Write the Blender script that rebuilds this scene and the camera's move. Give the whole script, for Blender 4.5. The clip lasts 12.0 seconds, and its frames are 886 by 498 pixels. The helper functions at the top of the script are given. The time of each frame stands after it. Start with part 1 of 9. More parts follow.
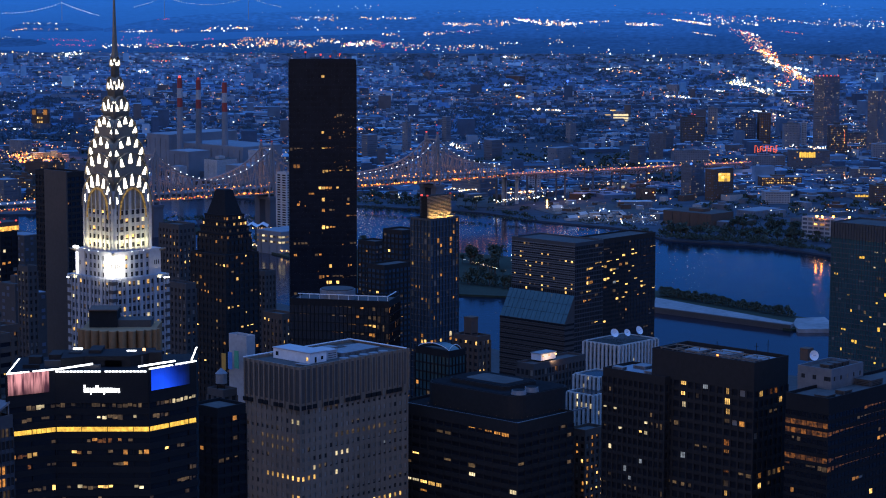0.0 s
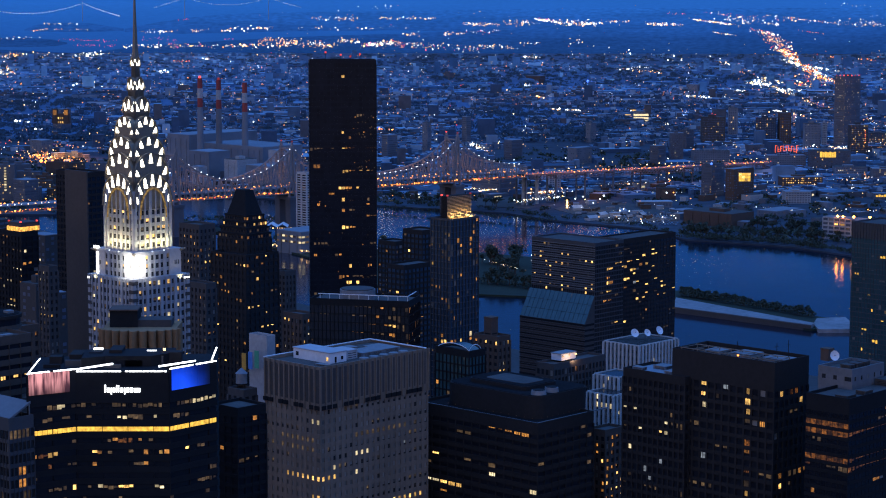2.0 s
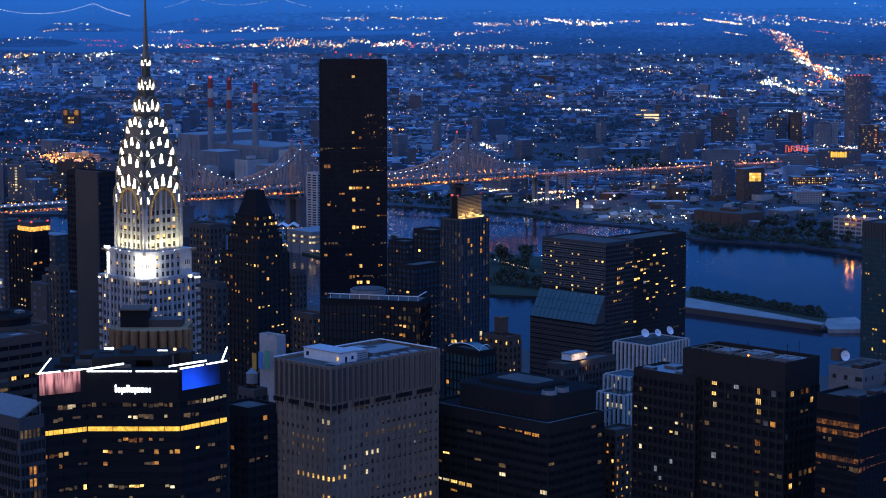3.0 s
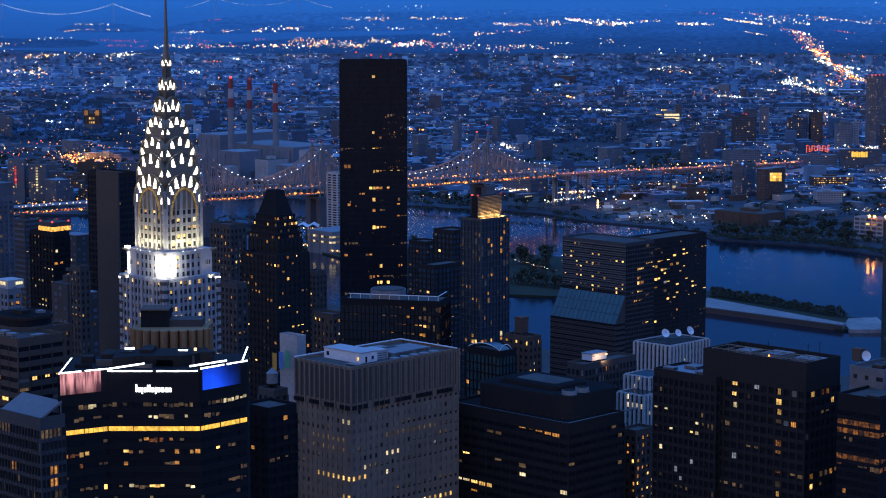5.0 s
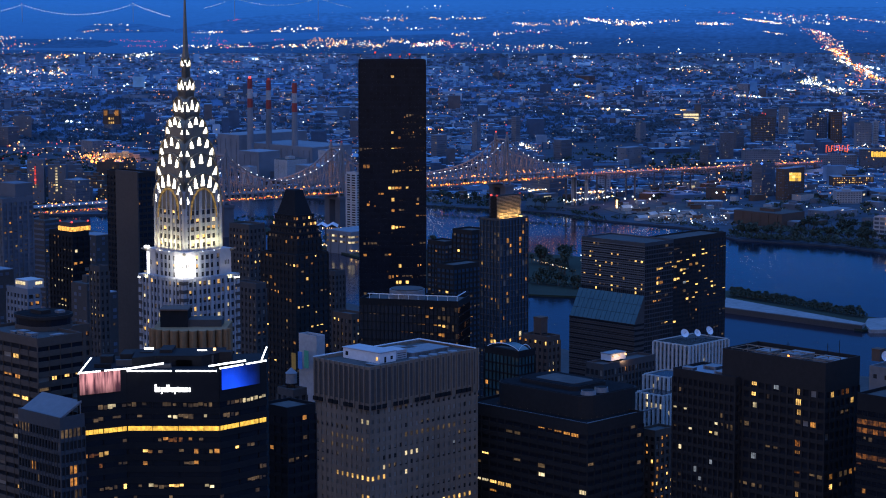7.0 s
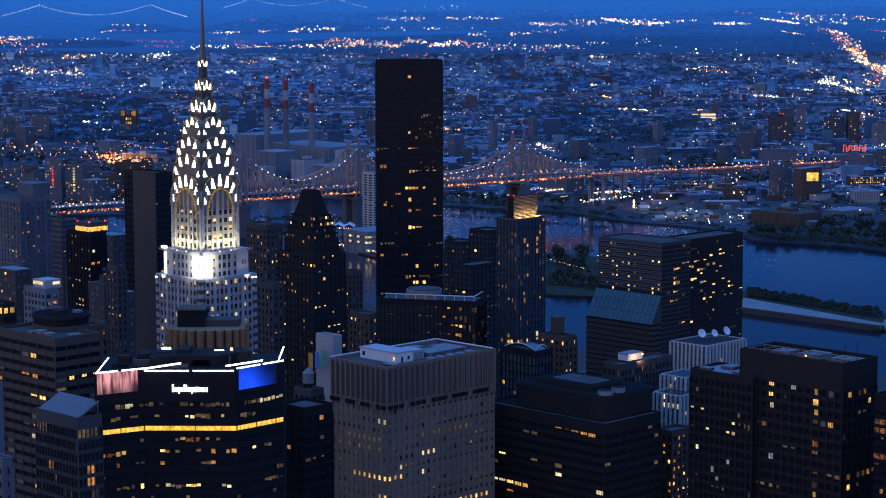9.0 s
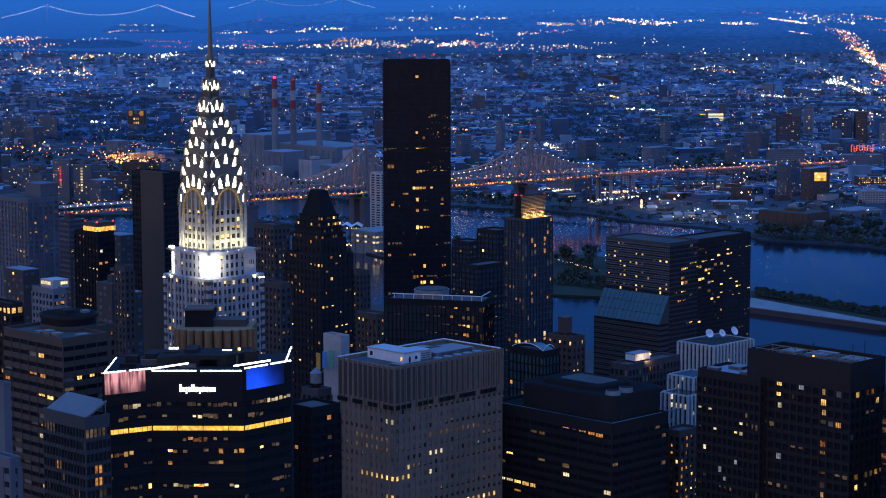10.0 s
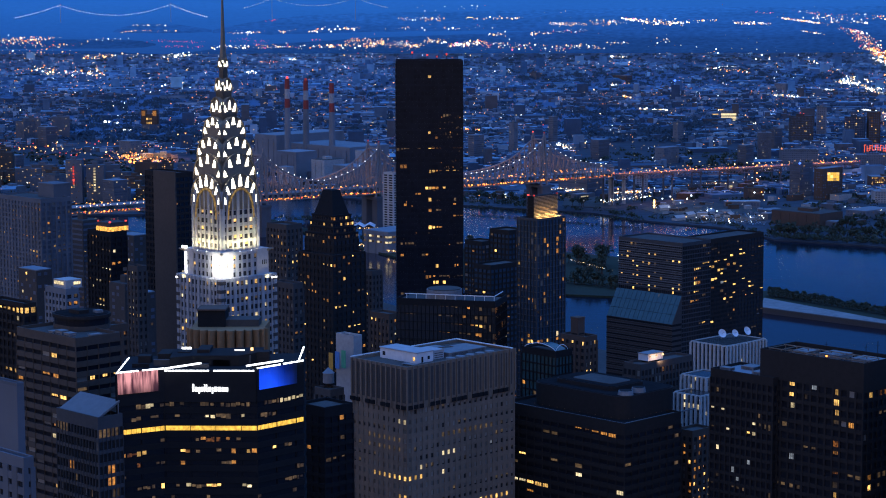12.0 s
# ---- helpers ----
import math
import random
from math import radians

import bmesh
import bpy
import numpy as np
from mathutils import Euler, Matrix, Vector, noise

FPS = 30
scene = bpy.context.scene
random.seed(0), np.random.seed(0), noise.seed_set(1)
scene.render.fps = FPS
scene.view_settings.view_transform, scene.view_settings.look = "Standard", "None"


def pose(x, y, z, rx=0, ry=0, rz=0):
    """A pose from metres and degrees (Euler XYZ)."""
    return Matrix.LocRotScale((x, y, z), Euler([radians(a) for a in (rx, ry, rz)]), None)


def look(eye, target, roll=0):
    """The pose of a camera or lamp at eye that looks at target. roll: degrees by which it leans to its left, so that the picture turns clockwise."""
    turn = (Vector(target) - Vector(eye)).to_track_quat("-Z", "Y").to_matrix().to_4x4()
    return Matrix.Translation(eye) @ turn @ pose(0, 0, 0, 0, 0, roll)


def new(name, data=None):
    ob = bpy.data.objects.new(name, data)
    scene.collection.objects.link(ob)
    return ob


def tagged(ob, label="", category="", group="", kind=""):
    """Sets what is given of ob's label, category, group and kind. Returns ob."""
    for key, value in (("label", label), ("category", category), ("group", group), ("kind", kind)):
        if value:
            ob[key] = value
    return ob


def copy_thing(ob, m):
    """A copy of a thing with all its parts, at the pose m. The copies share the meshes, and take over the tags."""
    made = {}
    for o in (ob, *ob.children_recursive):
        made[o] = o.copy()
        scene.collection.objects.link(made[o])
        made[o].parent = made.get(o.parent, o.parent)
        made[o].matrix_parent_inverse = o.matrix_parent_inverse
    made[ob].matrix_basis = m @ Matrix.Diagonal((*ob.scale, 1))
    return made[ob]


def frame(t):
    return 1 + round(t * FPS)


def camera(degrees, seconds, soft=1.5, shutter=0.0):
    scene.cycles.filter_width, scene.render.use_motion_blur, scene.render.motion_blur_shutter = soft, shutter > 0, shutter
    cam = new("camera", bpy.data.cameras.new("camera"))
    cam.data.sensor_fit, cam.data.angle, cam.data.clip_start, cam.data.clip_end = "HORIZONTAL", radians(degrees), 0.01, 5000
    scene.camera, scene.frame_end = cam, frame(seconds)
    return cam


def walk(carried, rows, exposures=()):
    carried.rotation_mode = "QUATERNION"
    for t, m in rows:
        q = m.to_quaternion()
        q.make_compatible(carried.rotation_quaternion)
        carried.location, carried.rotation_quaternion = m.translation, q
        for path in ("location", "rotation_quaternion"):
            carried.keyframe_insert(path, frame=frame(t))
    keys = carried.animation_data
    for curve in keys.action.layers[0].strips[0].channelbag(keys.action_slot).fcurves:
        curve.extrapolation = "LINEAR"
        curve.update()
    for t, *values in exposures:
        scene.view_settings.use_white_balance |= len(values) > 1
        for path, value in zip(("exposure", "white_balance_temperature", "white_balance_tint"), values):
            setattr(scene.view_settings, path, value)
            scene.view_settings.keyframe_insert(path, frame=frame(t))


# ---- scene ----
# ---- camera: it stands on a high deck and turns slowly to the left ----
LENS, TILT, DECK = 22.94, -7.23, 335.0
cam = camera(LENS, 12.0, soft=1.05)
SWING = [(0.0, -1.3980), (0.5, -1.2736), (1, -1.1408), (1.5, -1.0061), (2, -0.8730), (2.5, -0.7371), (3, -0.6018), (5, -0.0727), (5.5, 0.0568), (6, 0.1815), (6.5, 0.3043), (7, 0.4253), (9, 0.8697), (9.5, 0.9706), (10, 1.0673), (10.5, 1.1596), (11, 1.2459), (11.5, 1.3256), (12, 1.3980)]
walk(cam, [(t, pose(0, 0, DECK, 90 + TILT) @ pose(0, 0, 0, 0, a, 0)) for t, a in SWING])

# ---- dusk sky: deep blue, with a faint afterglow behind the deck ----
world = bpy.data.worlds.new("dusk_sky")
scene.world = world
world.use_nodes = True
wn, wl = world.node_tree.nodes, world.node_tree.links
wn.clear()
w_out, w_bg = wn.new("ShaderNodeOutputWorld"), wn.new("ShaderNodeBackground")
w_co, w_sep, w_ramp = wn.new("ShaderNodeTexCoord"), wn.new("ShaderNodeSeparateXYZ"), wn.new("ShaderNodeValToRGB")
w_west, w_mix, w_low, w_mul = wn.new("ShaderNodeMapRange"), wn.new("ShaderNodeMixRGB"), wn.new("ShaderNodeMapRange"), wn.new("ShaderNodeMath")
wl.new(w_co.outputs["Generated"], w_sep.inputs[0])
wl.new(w_sep.outputs["Z"], w_ramp.inputs[0])
for place, c in ((0.0, (0.012, 0.098, 0.395)), (0.11, (0.008, 0.050, 0.228)), (0.17, (0.009, 0.045, 0.1767)), (0.25, (0.010, 0.050, 0.195)), (0.4, (0.038, 0.124, 0.3581)), (1.0, (0.10, 0.30, 0.9207))):
    el = w_ramp.color_ramp.elements.new(place) if place not in (0.0, 1.0) else w_ramp.color_ramp.elements[-1 if place else 0]
    el.color = (*c, 1)
# the sun has set to the left behind the deck: a dim glow low over that horizon
w_dot = wn.new("ShaderNodeVectorMath")
w_dot.operation = "DOT_PRODUCT"
w_dot.inputs[1].default_value = (-0.55, -0.83, 0.0)
wl.new(w_co.outputs["Generated"], w_dot.inputs[0])
w_west.inputs["From Min"].default_value, w_west.inputs["From Max"].default_value = -0.1, 0.85
wl.new(w_dot.outputs["Value"], w_west.inputs["Value"])
w_low.inputs["From Min"].default_value, w_low.inputs["From Max"].default_value = 0.5, 0.02
wl.new(w_sep.outputs["Z"], w_low.inputs["Value"])
w_mul.operation = "MULTIPLY"
wl.new(w_west.outputs[0], w_mul.inputs[0])
wl.new(w_low.outputs[0], w_mul.inputs[1])
wl.new(w_mul.outputs[0], w_mix.inputs[0])
wl.new(w_ramp.outputs[0], w_mix.inputs[1])
w_mix.inputs[2].default_value = (0.58, 0.44, 0.335, 1)
wl.new(w_mix.outputs[0], w_bg.inputs["Color"])
w_bg.inputs["Strength"].default_value = 1.82
wl.new(w_bg.outputs[0], w_out.inputs[0])


# ---- materials ----
def surface(name, base, rough=0.7, metal=0.0, vary=0.25, grain=0.6, patch=0.04, bump=0.2, island=0.0, piece=0.0, spec=0.35):
    """A weathered surface: fine grain and broad stains over the base colour; island and piece vary it from one piece to the next."""
    m = bpy.data.materials.new(name)
    m.use_nodes = True
    n, l = m.node_tree.nodes, m.node_tree.links
    b = n["Principled BSDF"]
    b.inputs["Roughness"].default_value, b.inputs["Metallic"].default_value = rough, metal
    b.inputs["Specular IOR Level"].default_value = spec
    fine, broad = n.new("ShaderNodeTexNoise"), n.new("ShaderNodeTexNoise")
    fine.inputs["Scale"].default_value, broad.inputs["Scale"].default_value = grain, patch
    fine.inputs["Detail"].default_value, broad.inputs["Detail"].default_value = 3, 4
    geo = n.new("ShaderNodeNewGeometry")
    l.new(geo.outputs["Position"], fine.inputs["Vector"])
    l.new(geo.outputs["Position"], broad.inputs["Vector"])
    add = n.new("ShaderNodeMath")
    add.operation = "ADD"
    l.new(fine.outputs[0], add.inputs[0])
    l.new(broad.outputs[0], add.inputs[1])
    last = add.outputs[0]
    for amount, source in ((island, geo.outputs["Random Per Island"]), (piece, None)):
        if amount:
            if source is None:
                source = n.new("ShaderNodeObjectInfo").outputs["Random"]
            k = n.new("ShaderNodeMath")
            k.operation = "MULTIPLY_ADD"
            l.new(source, k.inputs[0])
            k.inputs[1].default_value = amount
            l.new(last, k.inputs[2])
            last = k.outputs[0]
    r = n.new("ShaderNodeMapRange")
    r.inputs["From Min"].default_value, r.inputs["From Max"].default_value = 0.55, 1.45 + island + piece
    r.inputs["To Min"].default_value, r.inputs["To Max"].default_value = 1 - vary, 1 + vary
    l.new(last, r.inputs["Value"])
    mix = n.new("ShaderNodeVectorMath")
    mix.operation = "SCALE"
    mix.inputs[0].default_value = base
    l.new(r.outputs[0], mix.inputs["Scale"])
    l.new(mix.outputs[0], b.inputs["Base Color"])
    if bump:
        bm_ = n.new("ShaderNodeBump")
        bm_.inputs["Strength"].default_value, bm_.inputs["Distance"].default_value = bump, 0.1
        l.new(fine.outputs[0], bm_.inputs["Height"])
        l.new(bm_.outputs[0], b.inputs["Normal"])
    return m


def glass(name, base, rough=0.12, wobble=0.05, spec=0.5):
    """Dark window glass, seen from outside, a little uneven from pane to pane."""
    m = surface(name, base, rough, 0.0, 0.5, 0.15, 0.02, wobble, island=0.6, piece=0.3)
    m.node_tree.nodes["Principled BSDF"].inputs["Specular IOR Level"].default_value = spec
    return m


def glow(name, colour, strength, spread=0.5, room=0.0, power=1.0):
    """Something that gives off light; spread varies it from piece to piece, room lays lit and dim parts into it."""
    m = bpy.data.materials.new(name)
    m.use_nodes = True
    n, l = m.node_tree.nodes, m.node_tree.links
    b = n["Principled BSDF"]
    b.inputs["Base Color"].default_value = (0.02, 0.02, 0.02, 1)
    b.inputs["Emission Color"].default_value = (*colour, 1)
    geo, ob = n.new("ShaderNodeNewGeometry"), n.new("ShaderNodeObjectInfo")
    add = n.new("ShaderNodeMath")
    add.operation = "ADD"
    l.new(geo.outputs["Random Per Island"], add.inputs[0])
    l.new(ob.outputs["Random"], add.inputs[1])
    frac = n.new("ShaderNodeMath")
    frac.operation = "FRACT"
    l.new(add.outputs[0], frac.inputs[0])
    r = n.new("ShaderNodeMapRange")
    r.inputs["To Min"].default_value, r.inputs["To Max"].default_value = strength * (1 - spread), strength * (1 + spread)
    bend = n.new("ShaderNodeMath")
    bend.operation = "POWER"
    bend.inputs[1].default_value = power
    l.new(frac.outputs[0], bend.inputs[0])
    l.new(bend.outputs[0], r.inputs["Value"])
    last = r.outputs[0]
    if room:
        tex = n.new("ShaderNodeTexNoise")
        tex.inputs["Scale"].default_value, tex.inputs["Detail"].default_value = 0.9, 2
        l.new(geo.outputs["Position"], tex.inputs["Vector"])
        k = n.new("ShaderNodeMapRange")
        k.inputs["From Min"].default_value, k.inputs["From Max"].default_value = 0.35, 0.65
        k.inputs["To Min"].default_value, k.inputs["To Max"].default_value = 1 - room, 1 + room
        l.new(tex.outputs[0], k.inputs["Value"])
        mul = n.new("ShaderNodeMath")
        mul.operation = "MULTIPLY"
        l.new(last, mul.inputs[0])
        l.new(k.outputs[0], mul.inputs[1])
        last = mul.outputs[0]
    l.new(last, b.inputs["Emission Strength"])
    m.cycles.emission_sampling = "NONE"
    return m


STONE_GREY = surface("grey_steel_panels", (0.21, 0.158, 0.122), 0.6, 0.0, 0.3, piece=0.3)
STONE_PALE = surface("pale_brick", (0.35, 0.355, 0.375), 0.75)
STONE_WHITE = surface("white_brick", (0.47, 0.45, 0.44), 0.75, piece=0.3)
BRICK_BROWN = surface("brown_brick", (0.10, 0.066, 0.052), 0.85, piece=0.3)
BRICK_GREY = surface("grey_brown_brick", (0.068, 0.061, 0.060), 0.85, piece=0.3)
SPANDREL_METAL = surface("grey_spandrel_panels", (0.15, 0.155, 0.17), 0.6, 0.1, piece=0.3)
SLATE_METAL = surface("slate_grey_metal", (0.07, 0.075, 0.085), 0.5, 0.3, piece=0.3)
BROWN_METAL = surface("dark_bronze_metal", (0.029, 0.0265, 0.027), 0.8, 0.0, piece=0.3, spec=0.12)
BLACK_METAL = surface("black_metal", (0.0165, 0.0175, 0.0205), 0.8, 0.0, piece=0.3, spec=0.1)
STEEL = surface("stainless_steel", (0.235, 0.195, 0.148), 0.45, 0.3)
ROOF_PALE = surface("pale_roof_membrane", (0.40, 0.41, 0.44), 0.8, 0, 0.2, 0.3, 0.06)
TAR = surface("black_tar_roof", (0.016, 0.015, 0.017), 0.95, 0, 0.4, 0.4, 0.06, spec=0.05)
ROOF_DARK = surface("dark_roof_gravel", (0.07, 0.068, 0.068), 0.95, 0, 0.35, 0.5, 0.08)
PLANT_GREY = surface("painted_plant_metal", (0.21, 0.215, 0.23), 0.6, 0.2, 0.3)
WHITE_PAINT = surface("white_paint", (0.75, 0.75, 0.78), 0.6, 0, 0.15)
BLIND = surface("window_blinds", (0.17, 0.155, 0.14), 0.5, 0, 0.7, 0.5, 0.05, 0.0, island=1.5)
GLASS_BLACK = glass("black_glass", (0.009, 0.010, 0.014), 0.15)
SLAB_GLASS = glass("smoked_curtain_glass", (0.0125, 0.0148, 0.0215), 0.35, 0.03, 0.12)
GLASS_DARK = glass("dark_window_glass", (0.026, 0.028, 0.033))
GLASS_GREEN = glass("green_tinted_glass", (0.035, 0.080, 0.090), 0.1, spec=0.7)
GLASS_BLUE = glass("blue_tinted_glass", (0.040, 0.064, 0.095), 0.1, spec=0.7)
ASPHALT = surface("asphalt", (0.05, 0.05, 0.052), 0.9, 0, 0.4, 0.2, 0.01)
EARTH = surface("city_ground", (0.038, 0.052, 0.073), 0.95, 0, 0.5, 0.05, 0.004, bump=0.0)
# bluer copy of the bank ground, with distance haze put into the colour
FAR_EARTH = surface("hazy_far_ground", (0.078, 0.155, 0.27), 0.95, 0, 0.5, 0.05, 0.004, bump=0.0)
GRASS = surface("park_grass", (0.020, 0.029, 0.017), 0.95, 0, 0.4, 0.3, 0.02)
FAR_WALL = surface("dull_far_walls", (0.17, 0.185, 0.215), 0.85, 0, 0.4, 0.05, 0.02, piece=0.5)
GLASS_FAR = surface("far_window_glass", (0.080, 0.098, 0.135), 0.4, 0, 0.5, 0.1, 0.02, 0.0, island=1.2)
TAN_BRICK = surface("tan_brick", (0.30, 0.160, 0.075), 0.85, piece=0.3)
CONCRETE = surface("concrete", (0.36, 0.36, 0.37), 0.85, 0, 0.3)
LEAF = surface("leaves", (0.042, 0.058, 0.042), 0.8, 0, 0.6, 0.3, 0.05, 0.0, island=0.8)
# leaves again, lighter and bluer: haze is put into the base colour
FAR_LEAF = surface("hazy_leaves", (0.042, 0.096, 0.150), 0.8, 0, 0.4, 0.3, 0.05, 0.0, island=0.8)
BARK = surface("bark", (0.08, 0.06, 0.05), 0.9)


def assorted(name, colours, patch=0.004):
    """Many small walls or roofs of different paint, with haze blue in it: each piece takes one of the colours, with
    stains over it.
    """
    m = surface(name, (1, 1, 1), 0.85, 0, 0.35, 0.06, patch, 0.0, spec=0.2)
    n, l = m.node_tree.nodes, m.node_tree.links
    geo, ramp, mul = n.new("ShaderNodeNewGeometry"), n.new("ShaderNodeValToRGB"), n.new("ShaderNodeVectorMath")
    ramp.color_ramp.interpolation = "CONSTANT"
    for k, (place, c) in enumerate(colours):
        el = ramp.color_ramp.elements[k] if k < 2 else ramp.color_ramp.elements.new(place)
        el.position, el.color = place, (*c, 1)
    l.new(geo.outputs["Random Per Island"], ramp.inputs[0])
    mul.operation = "MULTIPLY"
    base = n["Principled BSDF"].inputs["Base Color"]
    l.new(base.links[0].from_socket, mul.inputs[0])
    l.new(ramp.outputs[0], mul.inputs[1])
    l.new(mul.outputs[0], base)
    return m


# the blue of the far air is put into these wall and roof colours
CITY_WALL = assorted("haze_tinted_walls", ((0, (0.058, 0.098, 0.161)), (0.3, (0.111, 0.112, 0.1288)), (0.5, (0.098, 0.161, 0.2447)), (0.72, (0.169, 0.252, 0.3478)), (0.88, (0.325, 0.448, 0.5667))))
CITY_ROOF = assorted("haze_tinted_roofs", ((0, (0.057, 0.100, 0.1555)), (0.34, (0.104, 0.176, 0.2585)), (0.62, (0.176, 0.293, 0.4039)), (0.84, (0.234, 0.374, 0.484)), (0.965, (0.431, 0.618, 0.774))))
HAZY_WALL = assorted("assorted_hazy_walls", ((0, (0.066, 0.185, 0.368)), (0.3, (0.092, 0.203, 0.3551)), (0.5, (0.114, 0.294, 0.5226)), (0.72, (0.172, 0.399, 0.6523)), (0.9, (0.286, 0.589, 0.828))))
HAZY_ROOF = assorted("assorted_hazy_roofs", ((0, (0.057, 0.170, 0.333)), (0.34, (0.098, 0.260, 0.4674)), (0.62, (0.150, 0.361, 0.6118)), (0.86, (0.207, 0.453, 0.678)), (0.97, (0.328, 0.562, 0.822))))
BRIDGE_STEEL = surface("tan_bridge_steel", (0.25, 0.235, 0.24), 0.65, 0.1)
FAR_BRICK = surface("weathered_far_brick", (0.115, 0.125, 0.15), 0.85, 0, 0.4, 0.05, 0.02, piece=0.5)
ROOF_MID = surface("grey_roof_felt", (0.20, 0.228, 0.265), 0.9, 0, 0.35, 0.2, 0.03, piece=0.6)
BROWN_STONE = surface("dull_brown_stone", (0.080, 0.064, 0.055), 0.85, piece=0.3)
RED_PAINT = surface("red_paint", (0.30, 0.05, 0.045), 0.6)
HUES = {
    "warm": glow("warm_window_light", (1.0, 0.56, 0.15), 1.25, 0.75, 0.5, 1.3),
    "orange": glow("orange_window_light", (1.0, 0.40, 0.08), 0.42, 0.6, 0.6),
    "white": glow("white_window_light", (1.0, 0.80, 0.46), 0.85, 0.6, 0.35),
    "cool": glow("cool_window_light", (0.75, 0.85, 1.0), 0.2, 0.5, 0.4),
    "amber": glow("amber_window_light", (1.0, 0.32, 0.05), 0.11, 0.7, 0.9),
    "ember": glow("ember_window_light", (1.0, 0.34, 0.06), 0.075, 0.8, 0.9),
    "row": glow("lit_floor_light", (1.0, 0.56, 0.075), 1.1, 0.12, 0.3),
    "dim": glow("dim_window_light", (1.0, 0.62, 0.30), 0.07, 0.8, 0.6),
}
LAMP_WHITE = glow("white_lamp", (0.84, 0.92, 1.0), 4.8, 0.95, 0, 2.6)
LAMP_WARM = glow("warm_lamp", (1.0, 0.58, 0.22), 4.2, 0.95, 0, 2.4)
LAMP_ORANGE = glow("orange_lamp", (1.0, 0.30, 0.05), 3.8, 0.85, 0, 1.6)
LAMP_RED = glow("red_lamp", (1.0, 0.07, 0.05), 1.6, 0.85, 0, 1.6)
LAMP_PINK = glow("magenta_lamp", (1.0, 0.12, 0.30), 1.6, 0.7)
LAMP_BLUE = glow("blue_lamp", (0.08, 0.2, 1.0), 3.0, 0.4)
LAMP_GREEN = glow("green_lamp", (0.1, 0.9, 0.6), 1.0, 0.4)
LED = glow("white_led_strip", (0.95, 0.97, 1.0), 4.0, 0.1)


# ---- building helpers ----
def mesh_of(name, verts, faces, material):
    me = bpy.data.meshes.new(name)
    me.from_pydata(verts, [], faces)
    me.materials.append(material)
    return me


def under(ob, parent, label="", kind=""):
    ob.parent = parent
    return tagged(ob, label, kind=kind)


def part(name, bm, material, parent, label="", kind=""):
    """Links a bmesh as one mesh object under a thing or a part."""
    me = bpy.data.meshes.new(name)
    bm.to_mesh(me)
    bm.free()
    me.materials.append(material)
    return under(new(name, me), parent, label, kind)


def add_box(bm, lo, hi):
    v = [bm.verts.new((x, y, z)) for x in (lo[0], hi[0]) for y in (lo[1], hi[1]) for z in (lo[2], hi[2])]
    for f in ((0, 1, 3, 2), (4, 6, 7, 5), (0, 4, 5, 1), (2, 3, 7, 6), (0, 2, 6, 4), (1, 5, 7, 3)):
        bm.faces.new([v[i] for i in f])


BLOCKS = {}


def piece(name, material, parent, lo, hi, label=""):
    """A block from lo to hi in its parent's own axes; all the blocks of a material share one mesh."""
    if material.name not in BLOCKS:
        bm = bmesh.new()
        add_box(bm, (-0.5, -0.5, -0.5), (0.5, 0.5, 0.5))
        me = bpy.data.meshes.new("block")
        bm.to_mesh(me)
        bm.free()
        me.materials.append(material)
        BLOCKS[material.name] = me
    ob = new(name, BLOCKS[material.name])
    ob.location = [(a + b) / 2 for a, b in zip(lo, hi)]
    ob.scale = [max(abs(b - a), 0.001) for a, b in zip(lo, hi)]
    return under(ob, parent, label)


def root(name, x, y, z=0.0, turn=0.0, label="", category="", group="", kind=""):
    ob = new(name)
    ob.matrix_world = pose(x, y, z, 0, 0, turn)
    return tagged(ob, label, category, group, kind)


def block_mesh(name, boxes, material, parent, label="", kind=""):
    """Many boxes (lo, hi) as one mesh."""
    verts, faces = [], []
    for lo, hi in boxes:
        k = len(verts)
        verts += [(x, y, z) for x in (lo[0], hi[0]) for y in (lo[1], hi[1]) for z in (lo[2], hi[2])]
        faces += [tuple(k + i for i in f) for f in ((0, 1, 3, 2), (4, 6, 7, 5), (0, 4, 5, 1), (2, 3, 7, 6), (0, 2, 6, 4), (1, 5, 7, 3))]
    return under(new(name, mesh_of(name, verts, faces, material)), parent, label, kind)


